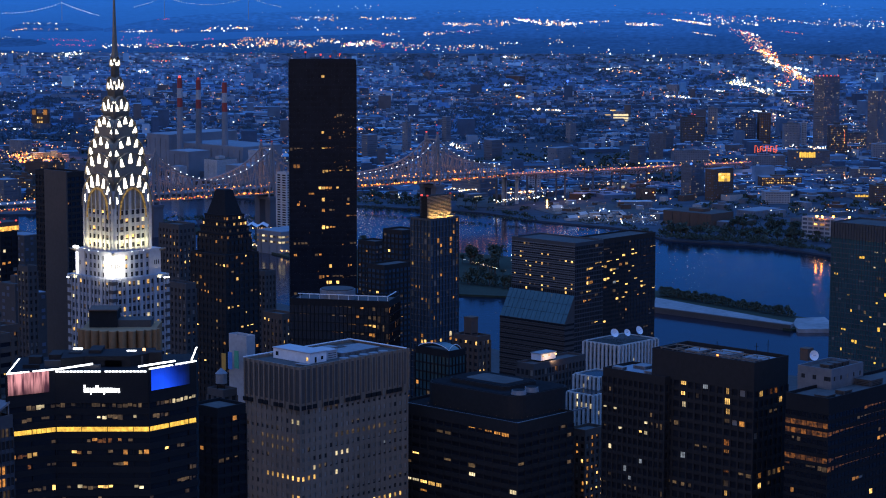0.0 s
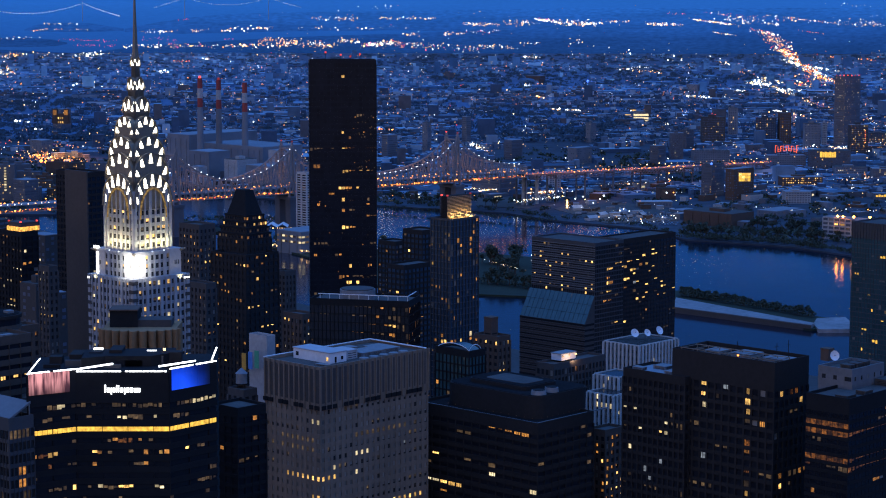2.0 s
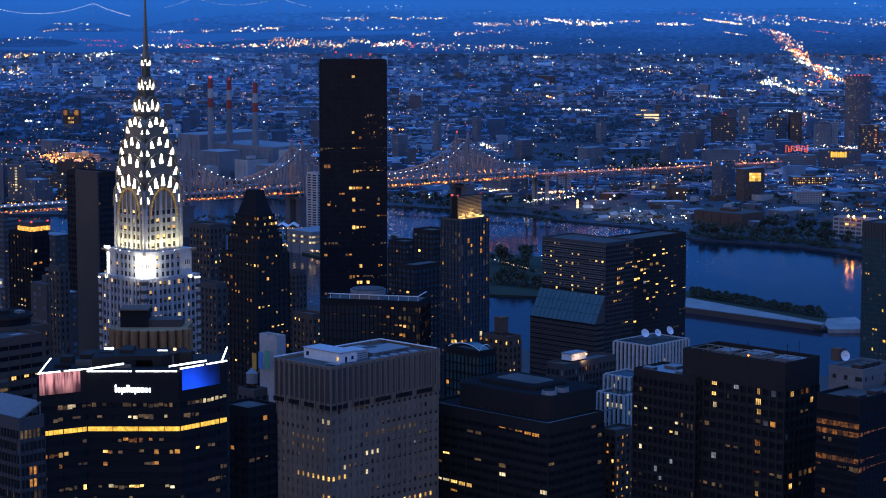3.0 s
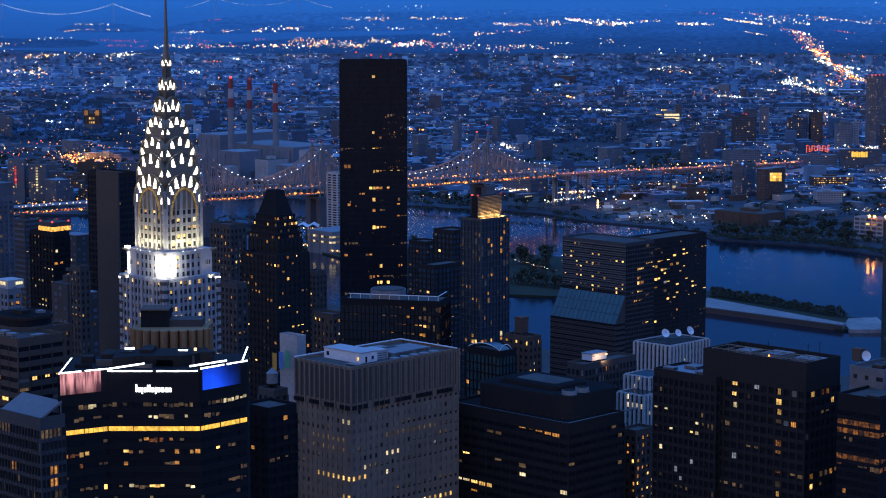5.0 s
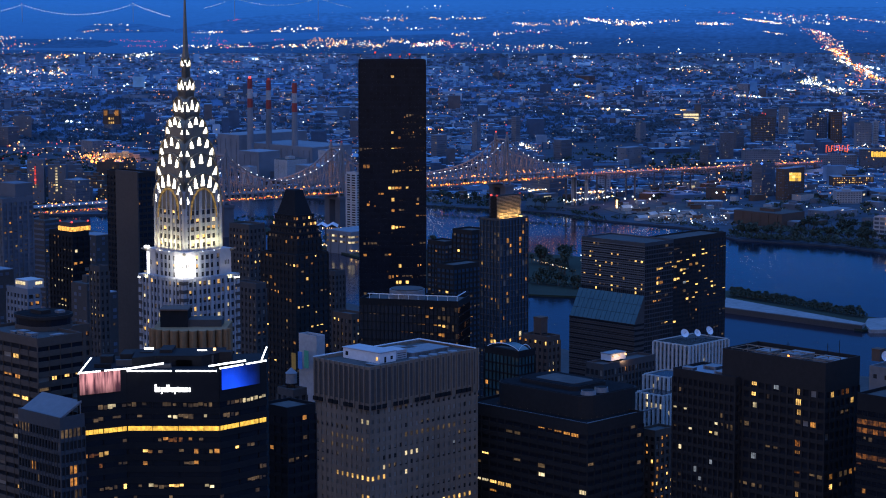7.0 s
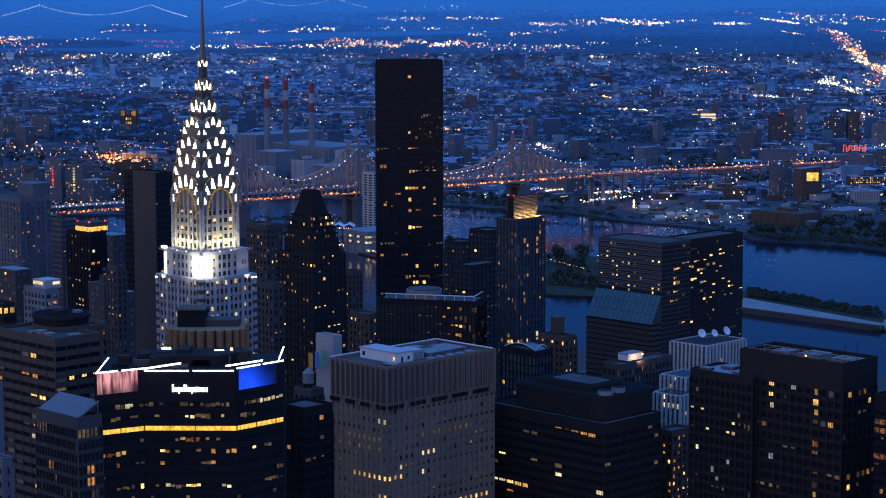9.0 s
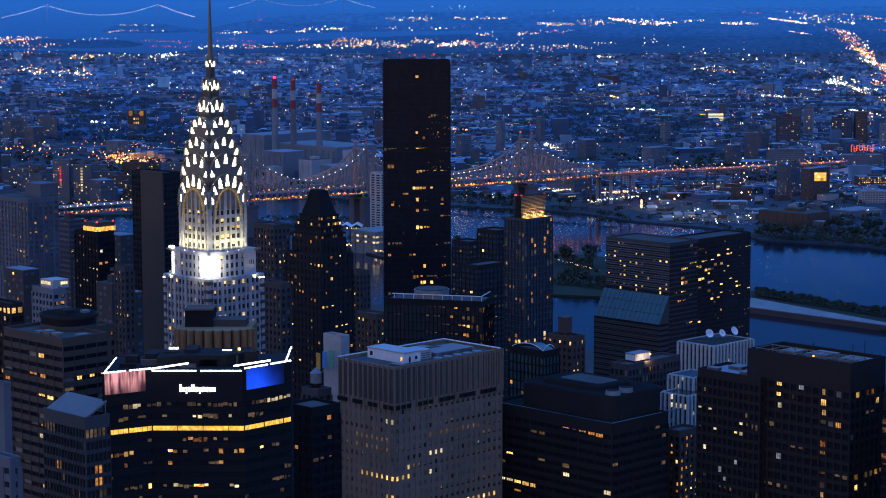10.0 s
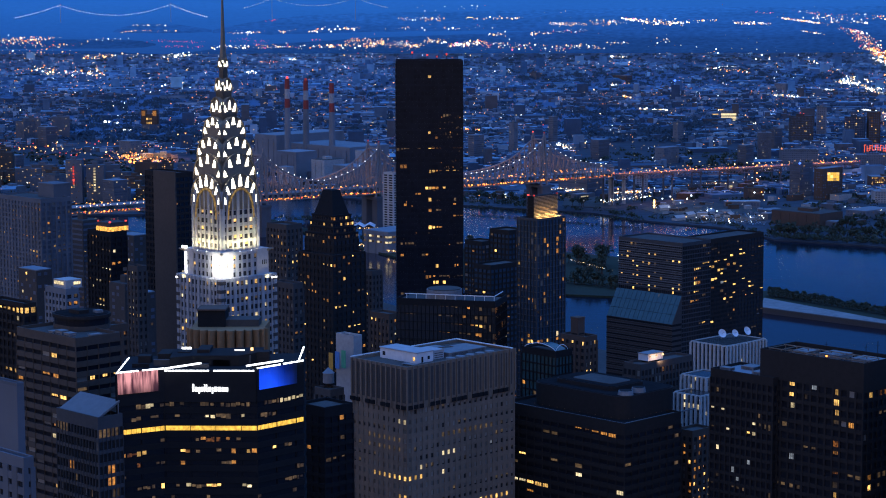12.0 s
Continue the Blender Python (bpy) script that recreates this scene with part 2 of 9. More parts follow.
def tower(name, label, x, y, a, b, z, rot=44.2, storey=3.8, bay=3.0, top=3.0, wall=BRICK_GREY, pane=GLASS_DARK, roof=ROOF_DARK,
          pier=0.9, band=1.3, proud=0.3, deep=0.3, base=0.0, lights=(), scatter=0.0, hues=("warm", "warm", "orange", "white", "dim", "dim"),
          floors=None, seed=1, mullions=0, ribs=0.0, group="Manhattan buildings", category="building", parapet=1.1, shade=False, blinds=None, band_wall=None):
    """A framed building: glass core, floor bands, piers, windows, parapet and roof. Near corner (x, y); its faces run a and b metres away from it."""
    rnd = random.Random(seed)
    low = DECK - 0.25 * y - 12
    blinds = (0.006 if wall in (BLACK_METAL, BROWN_METAL) else 0.12) if blinds is None else blinds
    lip = -0.2 if band_wall else proud * 0.5
    band_wall = band_wall or wall
    me = root(name, x, y, 0, 90 - rot, label, category, group)
    n = {"r": max(1, round(a / bay)), "l": max(1, round(b / bay))}
    step = {"r": a / n["r"], "l": b / n["l"]}
    count = min(floors or 99, int((z - base - top) / storey))
    foot = z - top - count * storey
    piece("core", pane, me, (deep, deep, base), (a - deep, b - deep, z - top + 0.2))
    if foot > base + 0.5:
        piece("lower_wall", wall, me, (0, 0, base), (a, b, foot))
    # the head of the building with its parapet round a sunken roof
    piece("roof", roof, me, (0.3, 0.3, z - top), (a - 0.3, b - 0.3, z - parapet))
    for lo, hi in (((0, 0), (a, 0.45)), ((0, b - 0.45), (a, b)), ((0, 0.45), (0.45, b - 0.45)), ((a - 0.45, 0.45), (a, b - 0.45))):
        piece("parapet", wall, me, (*lo, z - top), (*hi, z))
    # floor bands
    low_bands = []
    for j in range(count):
        zt = z - top - (j + 1) * storey
        lo, hi = (-lip, -lip, zt), (a + lip, b + lip, zt + band)
        if zt > low:
            piece("floor_band", band_wall, me, lo, hi)
        else:
            low_bands.append((lo, hi))
    if low_bands:
        block_mesh("lower_floor_bands", low_bands, band_wall, me, kind="stuff")
    # piers: the two open sides one by one, the rear sides together
    zlo, zhi = foot, z - top
    for i in range(n["r"] + 1):
        c = i * step["r"]
        piece("pier", wall, me, (max(c - pier / 2, -proud), -proud, zlo), (min(c + pier / 2, a + proud), deep + 0.1, zhi))
        if ribs:
            piece("rib", wall, me, (c - ribs / 2, -proud - 0.45, z - top), (c + ribs / 2, 0.05, z + 0.05))
    for i in range(1, n["l"] + 1):
        c = i * step["l"]
        piece("pier", wall, me, (-proud, max(c - pier / 2, -proud), zlo), (deep + 0.1, min(c + pier / 2, b + proud), zhi))
        if ribs:
            piece("rib", wall, me, (-proud - 0.45, c - ribs / 2, z - top), (0.05, c + ribs / 2, z + 0.05))
    rear = [((i * step["r"] - pier / 2, b - deep - 0.1, zlo), (i * step["r"] + pier / 2, b + proud, zhi)) for i in range(1, n["r"])]
    rear += [((a - deep - 0.1, i * step["l"] - pier / 2, zlo), (a + proud, i * step["l"] + pier / 2, zhi)) for i in range(1, n["l"])]
    if rear:
        block_mesh("rear_piers", rear, wall, me, kind="stuff")
    # which windows are lit
    lit, chosen = {}, set()
    for face, j, i, c, hue in lights:
        for k in range(c):
            if 0 <= i + k < n[face] and 0 <= j < count:
                lit[face, j, i + k] = hue
                chosen.add((face, j, i + k))
    for face in "rl":
        for j in range(count):
            i = 0
            while i < n[face]:
                if rnd.random() < scatter:
                    hue = rnd.choice(hues)
                    for k in range(rnd.choice((1, 1, 1, 2, 3))):
                        if i < n[face]:
                            lit.setdefault((face, j, i), hue)
                        i += 1
                i += 1
    dark, drawn, faint, far_lit = [], [], [], {}
    made = 0
    for face in "rl":
        for j in range(count):
            z0, z1 = z - top - (j + 1) * storey + band, z - top - j * storey
            for i in range(n[face]):
                s0, s1 = i * step[face] + pier / 2, (i + 1) * step[face] - pier / 2
                out = deep - 0.06
                lo, hi = ((s0, out, z0), (s1, deep + 0.02, z1)) if face == "r" else ((out, s0, z0), (deep + 0.02, s1, z1))
                hue = lit.get((face, j, i))
                if hue and (face, j, i) in chosen and not shade and hue != "amber" and s1 - s0 > 1.6 and rnd.random() < 0.85:
                    # a drawn blind leaves the lower or upper part bright
                    dark.append((lo, hi))
                    s0, s1 = s0 + (s1 - s0) * rnd.choice((0, 0, 0.12, 0.3)), s1 - (s1 - s0) * rnd.choice((0, 0, 0.1, 0.25))
                    z0, z1 = z0 + (z1 - z0) * rnd.uniform(0.0, 0.45), z1 - (z1 - z0) * rnd.choice((0, 0, 0.15))
                    out -= 0.03
                    lo, hi = ((s0, out, z0), (s1, deep + 0.02, z1)) if face == "r" else ((out, s0, z0), (deep + 0.02, s1, z1))
                elif hue and ((face, j, i) not in chosen or shade):
                    # a blind or a dark part of the room leaves only some of the pane bright
                    f, g = (rnd.uniform(0.35, 0.8), rnd.uniform(0.5, 0.85)) if shade or y > 1000 else (rnd.uniform(0.4, 0.9), rnd.uniform(0.55, 0.95))
                    dark.append((lo, hi))
                    s0 = s0 + (s1 - s0) * rnd.uniform(0, 1 - f)
                    s1, z0 = s0 + (step[face] - pier) * f, z1 - (z1 - z0) * g
                    out -= 0.03
                    lo, hi = ((s0, out, z0), (s1, deep + 0.02, z1)) if face == "r" else ((out, s0, z0), (deep + 0.02, s1, z1))
                if hue == "dim" and (face, j, i) not in chosen:
                    faint.append((lo, hi))
                elif hue and (face, j, i) not in chosen and y > 1000 and made >= 18:
                    far_lit.setdefault(hue, []).append((lo, hi))
                elif hue and made < 290 and z1 > low:
                    made += 1
                    window = piece("window", HUES[hue], me, lo, hi)
                elif hue is None:
                    (drawn if rnd.random() < blinds else dark).append((lo, hi))
                if mullions and hue and hue != "dim" and z1 > low:
                    for q in range(1, mullions):
                        c = s0 + (s1 - s0) * q / mullions
                        lo2, hi2 = ((c - 0.06, out - 0.1, z0), (c + 0.06, out + 0.02, z1)) if face == "r" else ((out - 0.1, c - 0.06, z0), (out + 0.02, c + 0.06, z1))
                        piece("mullion", wall, me, lo2, hi2)
    if dark:
        block_mesh("dark_panes", dark, pane, me, kind="stuff")
    if faint:
        block_mesh("dim_panes", faint, HUES["dim"], me, kind="stuff")
    for hue, boxes in far_lit.items():
        block_mesh("small_lit_panes", boxes, HUES[hue], me, kind="stuff")
    if drawn:
        block_mesh("drawn_blinds", drawn, BLIND, me, kind="stuff")
    return me


def solid(name, label, x, y, a, b, z, rot=44.2, wall=BRICK_GREY, base=0.0, category="building", group="Manhattan buildings"):
    """A plain block with a parapet and a sunken roof."""
    me = root(name, x, y, 0, 90 - rot, label, category, group)
    piece("body", wall, me, (0, 0, base), (a, b, z - 1))
    for lo, hi in (((0, 0), (a, 0.4)), ((0, b - 0.4), (a, b)), ((0, 0.4), (0.4, b - 0.4)), ((a - 0.4, 0.4), (a, b - 0.4))):
        piece("parapet", wall, me, (*lo, z - 1), (*hi, z))
    piece("roof", ROOF_DARK, me, (0.4, 0.4, z - 1), (a - 0.4, b - 0.4, z - 0.85))
    return me


def plant(name, label, x, y, z, a, b, h, rot=44.2, material=PLANT_GREY, slats=3, category="rooftop unit"):
    """A rooftop plant box: casing, lid and louvre slats on its two open sides."""
    me = root(name, x, y, z, 90 - rot, label, category, "rooftop plant")
    piece("casing", material, me, (0, 0, 0), (a, b, h * 0.92))
    piece("lid", material, me, (-0.15, -0.15, h * 0.92), (a + 0.15, b + 0.15, h))
    for k in range(slats):
        zz = h * (0.15 + 0.7 * k / max(slats, 1))
        piece("slat", BLACK_METAL, me, (a * 0.12, -0.08, zz), (a * 0.88, 0.02, zz + h * 0.06))
        piece("slat", BLACK_METAL, me, (-0.08, b * 0.12, zz), (0.02, b * 0.88, zz + h * 0.06))
    return me


def dish(x, y, z, radius, turn=20.0, tilt=60.0):
    """A satellite dish on a short mast."""
    me = root("satellite_dish", x, y, z, turn, "white satellite dish on a rooftop mast", "satellite dish", "satellite dishes")
    bm = bmesh.new()
    bmesh.ops.create_cone(bm, cap_ends=True, segments=8, radius1=0.18, radius2=0.14, depth=radius * 1.6, matrix=Matrix.Translation((0, 0, radius * 0.8)))
    part("mast", bm, PLANT_GREY, me)
    bm = bmesh.new()
    rings = []
    for k in range(6):
        q = k / 5 * radius
        rings.append([bm.verts.new((q * math.cos(t * math.tau / 24), q * math.sin(t * math.tau / 24), 0.28 * q * q / radius)) for t in range(24)] if k else [bm.verts.new((0, 0, 0))])
    for t in range(24):
        bm.faces.new((rings[0][0], rings[1][t], rings[1][(t + 1) % 24]))
        for k in range(1, 5):
            bm.faces.new((rings[k][t], rings[k + 1][t], rings[k + 1][(t + 1) % 24], rings[k][(t + 1) % 24]))
    bowl = part("bowl", bm, WHITE_PAINT, me)
    bowl.matrix_basis = pose(0, -0.3, radius * 1.6, tilt, 0, 0)
    bm = bmesh.new()
    bmesh.ops.create_cone(bm, cap_ends=True, segments=6, radius1=0.07, radius2=0.07, depth=radius * 0.9, matrix=Matrix.Translation((0, 0, radius * 0.45)))
    horn = part("feed_horn", bm, PLANT_GREY, me)
    horn.matrix_basis = pose(0, -0.3, radius * 1.6, tilt, 0, 0)
    return me


def far(x, y, z=0.0):
    """Beyond 3.7 km the land is drawn together towards 4.75 km, at the same bearing and elevation."""
    if y <= 3700:
        return x, y, z, 1.0
    d = 3700 + 1050 * (1 - math.exp(-(y - 3700) / 1050))
    s = d / y
    return x * s, d, DECK - (DECK - z) * s, s


def lamps(name, label, places, material, radius=1.0, group="city lights", flat=False):
    """Many small lamps as one mesh; places in true plan metres (x, y, z, size)."""
    verts, faces = [], []
    for x, y, z, size in places:
        px, py, pz, s = far(x, y, z)
        q = radius * size * s
        k = len(verts)
        verts += [(px + q, py, pz), (px - q, py, pz), (px, py + q, pz), (px, py - q, pz), (px, py, pz + q), (px, py, pz - q)]
        faces += [tuple(k + i for i in f) for f in ((0, 2, 4), (2, 1, 4), (1, 3, 4), (3, 0, 4), (2, 0, 5), (1, 2, 5), (3, 1, 5), (0, 3, 5))]
    ob = new(name, mesh_of(name, verts, faces, material))
    return tagged(ob, label, "lights", group, "stuff")


# ---- water, land ----
def water_material():
    m = bpy.data.materials.new("river_water")
    m.use_nodes = True
    n, l = m.node_tree.nodes, m.node_tree.links
    b = n["Principled BSDF"]
    b.inputs["Base Color"].default_value = (0.004, 0.010, 0.022, 1)
    b.inputs["Roughness"].default_value = 0.11
    b.inputs["IOR"].default_value = 1.33
    geo = n.new("ShaderNodeNewGeometry")
    last = None
    for scale, dist in ((0.12, 0.6), (0.03, 1.2), (0.012, 1.5)):
        tex, bp = n.new("ShaderNodeTexNoise"), n.new("ShaderNodeBump")
        tex.inputs["Scale"].default_value, tex.inputs["Detail"].default_value = scale, 4
        bp.inputs["Strength"].default_value, bp.inputs["Distance"].default_value = 0.11, dist
        l.new(geo.outputs["Position"], tex.inputs["Vector"])
        l.new(tex.outputs[0], bp.inputs["Height"])
        if last:
            l.new(last, bp.inputs["Normal"])
        last = bp.outputs[0]
    l.new(last, b.inputs["Normal"])
    return m


WATER = water_material()
water = new("water", mesh_of("water", [(-5000, -5000, -1), (5000, -5000, -1), (5000, 4650, -1), (-5000, 4650, -1)], [(0, 1, 2, 3)], WATER))
tagged(water, "dark blue river water with faint ripples", "water", kind="structure")


def land(name, label, outline, material, low=-3.0, high=1.0):
    bm = bmesh.new()
    base = [bm.verts.new((x, y, low)) for x, y in outline]
    cap = [bm.verts.new((x, y, high)) for x, y in outline]
    bm.faces.new(cap)
    for i in range(len(outline)):
        j = (i + 1) % len(outline)
        bm.faces.new((base[i], base[j], cap[j], cap[i]))
    bmesh.ops.recalc_face_normals(bm, faces=bm.faces)
    me = bpy.data.meshes.new(name)
    bm.to_mesh(me)
    bm.free()
    me.materials.append(material)
    return tagged(new(name, me), label, "ground", kind="structure")


land("ground", "dark city ground between the Manhattan buildings", [(-5000, -5000), (3000, -5000), (1900, -900), (416, 1736.5), (270.7, 1838.3), (105.3, 1908.1),
     (-26.9, 2064.4), (-121.3, 2208.8), (-253.6, 2490.7), (-518.8, 2885.7), (-795.5, 3252.7), (-5000, 2900)], ASPHALT)
land("island", "narrow river island with grass and trees", [(-330, 3000), (-118.4, 2605.8), (-64.9, 2630), (17.7, 2622), (85.3, 2600.4), (144.1, 2558.5), (207.4, 2435.5), (280, 2285), (317, 2262), (399, 2110),
     (425.7, 2081.4), (421.6, 2047.7), (380, 2030), (266, 2150), (123.1, 2243), (74.2, 2257.3), (27.3, 2281.9), (-33, 2323.9), (-119.0, 2558.6), (-330, 2960)], GRASS)

# the far bank, from the shore to the horizon
SHORE = [(-960, 3000), (-490, 3020), (-405, 3340), (-40.6, 3133.3), (134.7, 3036.6), (199.3, 2938.9), (305.2, 2853.5), (349.3, 2731.3), (465.8, 2662.8), (529.5, 2566.1), (715.6, 2466.6)]


def shore_range(t):
    """Range of the shore at the bearing x / y = t."""
    for (x0, y0), (x1, y1) in zip(SHORE, SHORE[1:]):
        t0, t1 = x0 / y0, x1 / y1
        if t0 <= t <= t1:
            return y0 + (y1 - y0) * (t - t0) / (t1 - t0)
    return SHORE[0][1] if t < 0 else SHORE[-1][1]


def bank(name, label, material, start, stop, steps, skirt):
    """A sheet of the far bank between two ranges (start 0: from the shore)."""
    verts, faces, columns = [], [], 90
    for i in range(columns + 1):
        t = -0.32 + 0.64 * i / columns
        near, end = start(t), stop(t)
        for j in range(steps + 1):
            y = 1 / (1 / near + (1 / end - 1 / near) * (j / steps))
            px, py, pz, s = far(t * y, y, 1.0 + 0.3 * noise.noise((t * 40, y * 0.002, 0)))
            verts.append((px, py, pz))
        verts.append((t * near, near, -4 if skirt else 0.5))
    r = steps + 2
    for i in range(columns):
        for j in range(steps):
            faces.append((i * r + j, (i + 1) * r + j, (i + 1) * r + j + 1, i * r + j + 1))
        if skirt:
            faces.append((i * r + r - 1, (i + 1) * r + r - 1, (i + 1) * r, i * r))
    return tagged(new(name, mesh_of(name, verts, faces, material)), label, "ground", kind="structure")


def rim(t):
    """Range at which the built-up bank thins out."""
    return 4700 + 900 * noise.noise((t * 14, 2.0, 0))


bank("ground_far_bank", "dark low city ground on the far bank", EARTH, shore_range, rim, 80, True)
bank("ground_far_plain", "haze-blue low city ground running to the horizon", FAR_EARTH, rim, lambda t: 9060, 120, False)


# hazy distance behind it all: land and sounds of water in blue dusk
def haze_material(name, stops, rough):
    """Haze put into the emission of far land or water sheets, by height above the horizon line of the deck."""
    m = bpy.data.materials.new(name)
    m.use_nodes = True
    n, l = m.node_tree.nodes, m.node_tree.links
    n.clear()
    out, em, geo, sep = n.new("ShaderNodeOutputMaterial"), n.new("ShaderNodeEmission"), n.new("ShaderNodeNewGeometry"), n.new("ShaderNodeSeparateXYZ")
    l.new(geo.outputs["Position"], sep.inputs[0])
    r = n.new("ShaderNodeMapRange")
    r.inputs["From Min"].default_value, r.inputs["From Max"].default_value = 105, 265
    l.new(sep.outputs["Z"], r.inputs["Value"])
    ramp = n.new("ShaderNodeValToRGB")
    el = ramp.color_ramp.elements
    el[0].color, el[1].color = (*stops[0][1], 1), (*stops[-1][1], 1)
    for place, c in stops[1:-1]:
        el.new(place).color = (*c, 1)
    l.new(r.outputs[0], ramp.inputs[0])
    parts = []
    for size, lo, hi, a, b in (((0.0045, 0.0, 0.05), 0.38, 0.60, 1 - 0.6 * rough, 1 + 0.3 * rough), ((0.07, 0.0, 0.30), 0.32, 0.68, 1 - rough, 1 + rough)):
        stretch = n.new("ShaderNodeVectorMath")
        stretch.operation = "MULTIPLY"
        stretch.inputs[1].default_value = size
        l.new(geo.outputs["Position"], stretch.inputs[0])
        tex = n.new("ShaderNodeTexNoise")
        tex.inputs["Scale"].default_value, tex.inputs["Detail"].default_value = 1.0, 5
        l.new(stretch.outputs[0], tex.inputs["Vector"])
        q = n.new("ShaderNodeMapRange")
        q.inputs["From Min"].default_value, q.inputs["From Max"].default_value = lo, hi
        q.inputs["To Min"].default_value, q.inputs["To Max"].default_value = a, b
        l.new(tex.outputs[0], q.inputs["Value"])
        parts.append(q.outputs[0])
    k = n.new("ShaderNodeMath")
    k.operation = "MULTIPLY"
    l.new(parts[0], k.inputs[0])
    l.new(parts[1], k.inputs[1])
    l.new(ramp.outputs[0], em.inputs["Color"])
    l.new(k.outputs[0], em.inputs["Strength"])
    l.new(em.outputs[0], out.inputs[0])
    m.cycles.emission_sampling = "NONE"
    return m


# haze is put into the emission colour, paler towards the horizon
HAZE = haze_material("blue_haze_glow", ((0, (0.012, 0.055, 0.2024)), (0.3, (0.014, 0.070, 0.3036)), (0.6, (0.015, 0.098, 0.4324)), (1, (0.019, 0.130, 0.5428))), 0.04)
HAZE_LAND = haze_material("hazed_land_glow", ((0, (0.009, 0.045, 0.178)), (0.33, (0.010, 0.050, 0.212)), (0.5, (0.0115, 0.060, 0.265)), (0.66, (0.014, 0.082, 0.366)), (1, (0.0185, 0.126, 0.530))), 0.18)



def far_sheet(name, label, rows, material, ahead, columns=60, steps=16):
    """A sheet of far land or water: rows of (bearing, near range, far range)."""
    verts, faces = [], []
    for i in range(columns + 1):
        t = rows[0][0] + (rows[-1][0] - rows[0][0]) * i / columns
        for a, b in zip(rows, rows[1:]):
            if a[0] <= t <= b[0] + 1e-9:
                f = (t - a[0]) / (b[0] - a[0])
                near, end = (a[q] + (b[q] - a[q]) * f + 70 * noise.noise((t * 160, q * 7.0, 0)) for q in (1, 2))
        for j in range(steps + 1):
            y = 1 / (1 / near + (1 / end - 1 / near) * j / steps)
            px, py, pz, s = far(t * y, y, 0)
            verts.append((px, py + 8 - ahead, pz))
    for i in range(columns):
        for j in range(steps):
            k = i * (steps + 1) + j
            faces.append((k, k + steps + 1, k + steps + 2, k + 1))
    return tagged(new(name, mesh_of(name, verts, faces, material)), label, "backdrop", kind="structure")


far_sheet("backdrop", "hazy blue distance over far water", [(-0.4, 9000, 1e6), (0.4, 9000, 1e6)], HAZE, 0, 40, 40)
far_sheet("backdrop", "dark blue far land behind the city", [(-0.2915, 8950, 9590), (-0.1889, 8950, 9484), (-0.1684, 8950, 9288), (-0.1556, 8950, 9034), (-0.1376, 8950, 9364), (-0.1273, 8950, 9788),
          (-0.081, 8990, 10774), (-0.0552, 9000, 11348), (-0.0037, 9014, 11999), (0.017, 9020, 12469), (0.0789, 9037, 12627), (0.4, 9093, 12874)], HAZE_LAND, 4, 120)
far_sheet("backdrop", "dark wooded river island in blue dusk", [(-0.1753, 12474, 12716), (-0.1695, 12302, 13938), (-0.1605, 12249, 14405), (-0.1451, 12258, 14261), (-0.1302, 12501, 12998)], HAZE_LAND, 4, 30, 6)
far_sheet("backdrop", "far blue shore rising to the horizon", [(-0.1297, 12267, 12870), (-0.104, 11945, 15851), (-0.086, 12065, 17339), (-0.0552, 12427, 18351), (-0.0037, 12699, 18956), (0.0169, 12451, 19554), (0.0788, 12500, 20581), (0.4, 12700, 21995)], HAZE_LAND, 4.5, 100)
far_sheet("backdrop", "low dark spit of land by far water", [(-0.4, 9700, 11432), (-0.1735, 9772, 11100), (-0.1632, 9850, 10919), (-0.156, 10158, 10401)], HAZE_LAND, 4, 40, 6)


# ---- the art deco tower with the lit steel crown ----
CX, CY = -117.3, 938
deco = root("art_deco_skyscraper", CX, CY, 0, 45.8, "pale art deco skyscraper with floodlit arched steel crown and spire", "skyscraper", "Manhattan buildings")


def square_shaft(name, half, z0, z1, material, parent=deco):
    return piece(name, material, parent, (-half, -half, z0), (half, half, z1))


SPANDREL = surface("grey_spandrel_brick", (0.29, 0.295, 0.325), 0.8, piece=0.4)


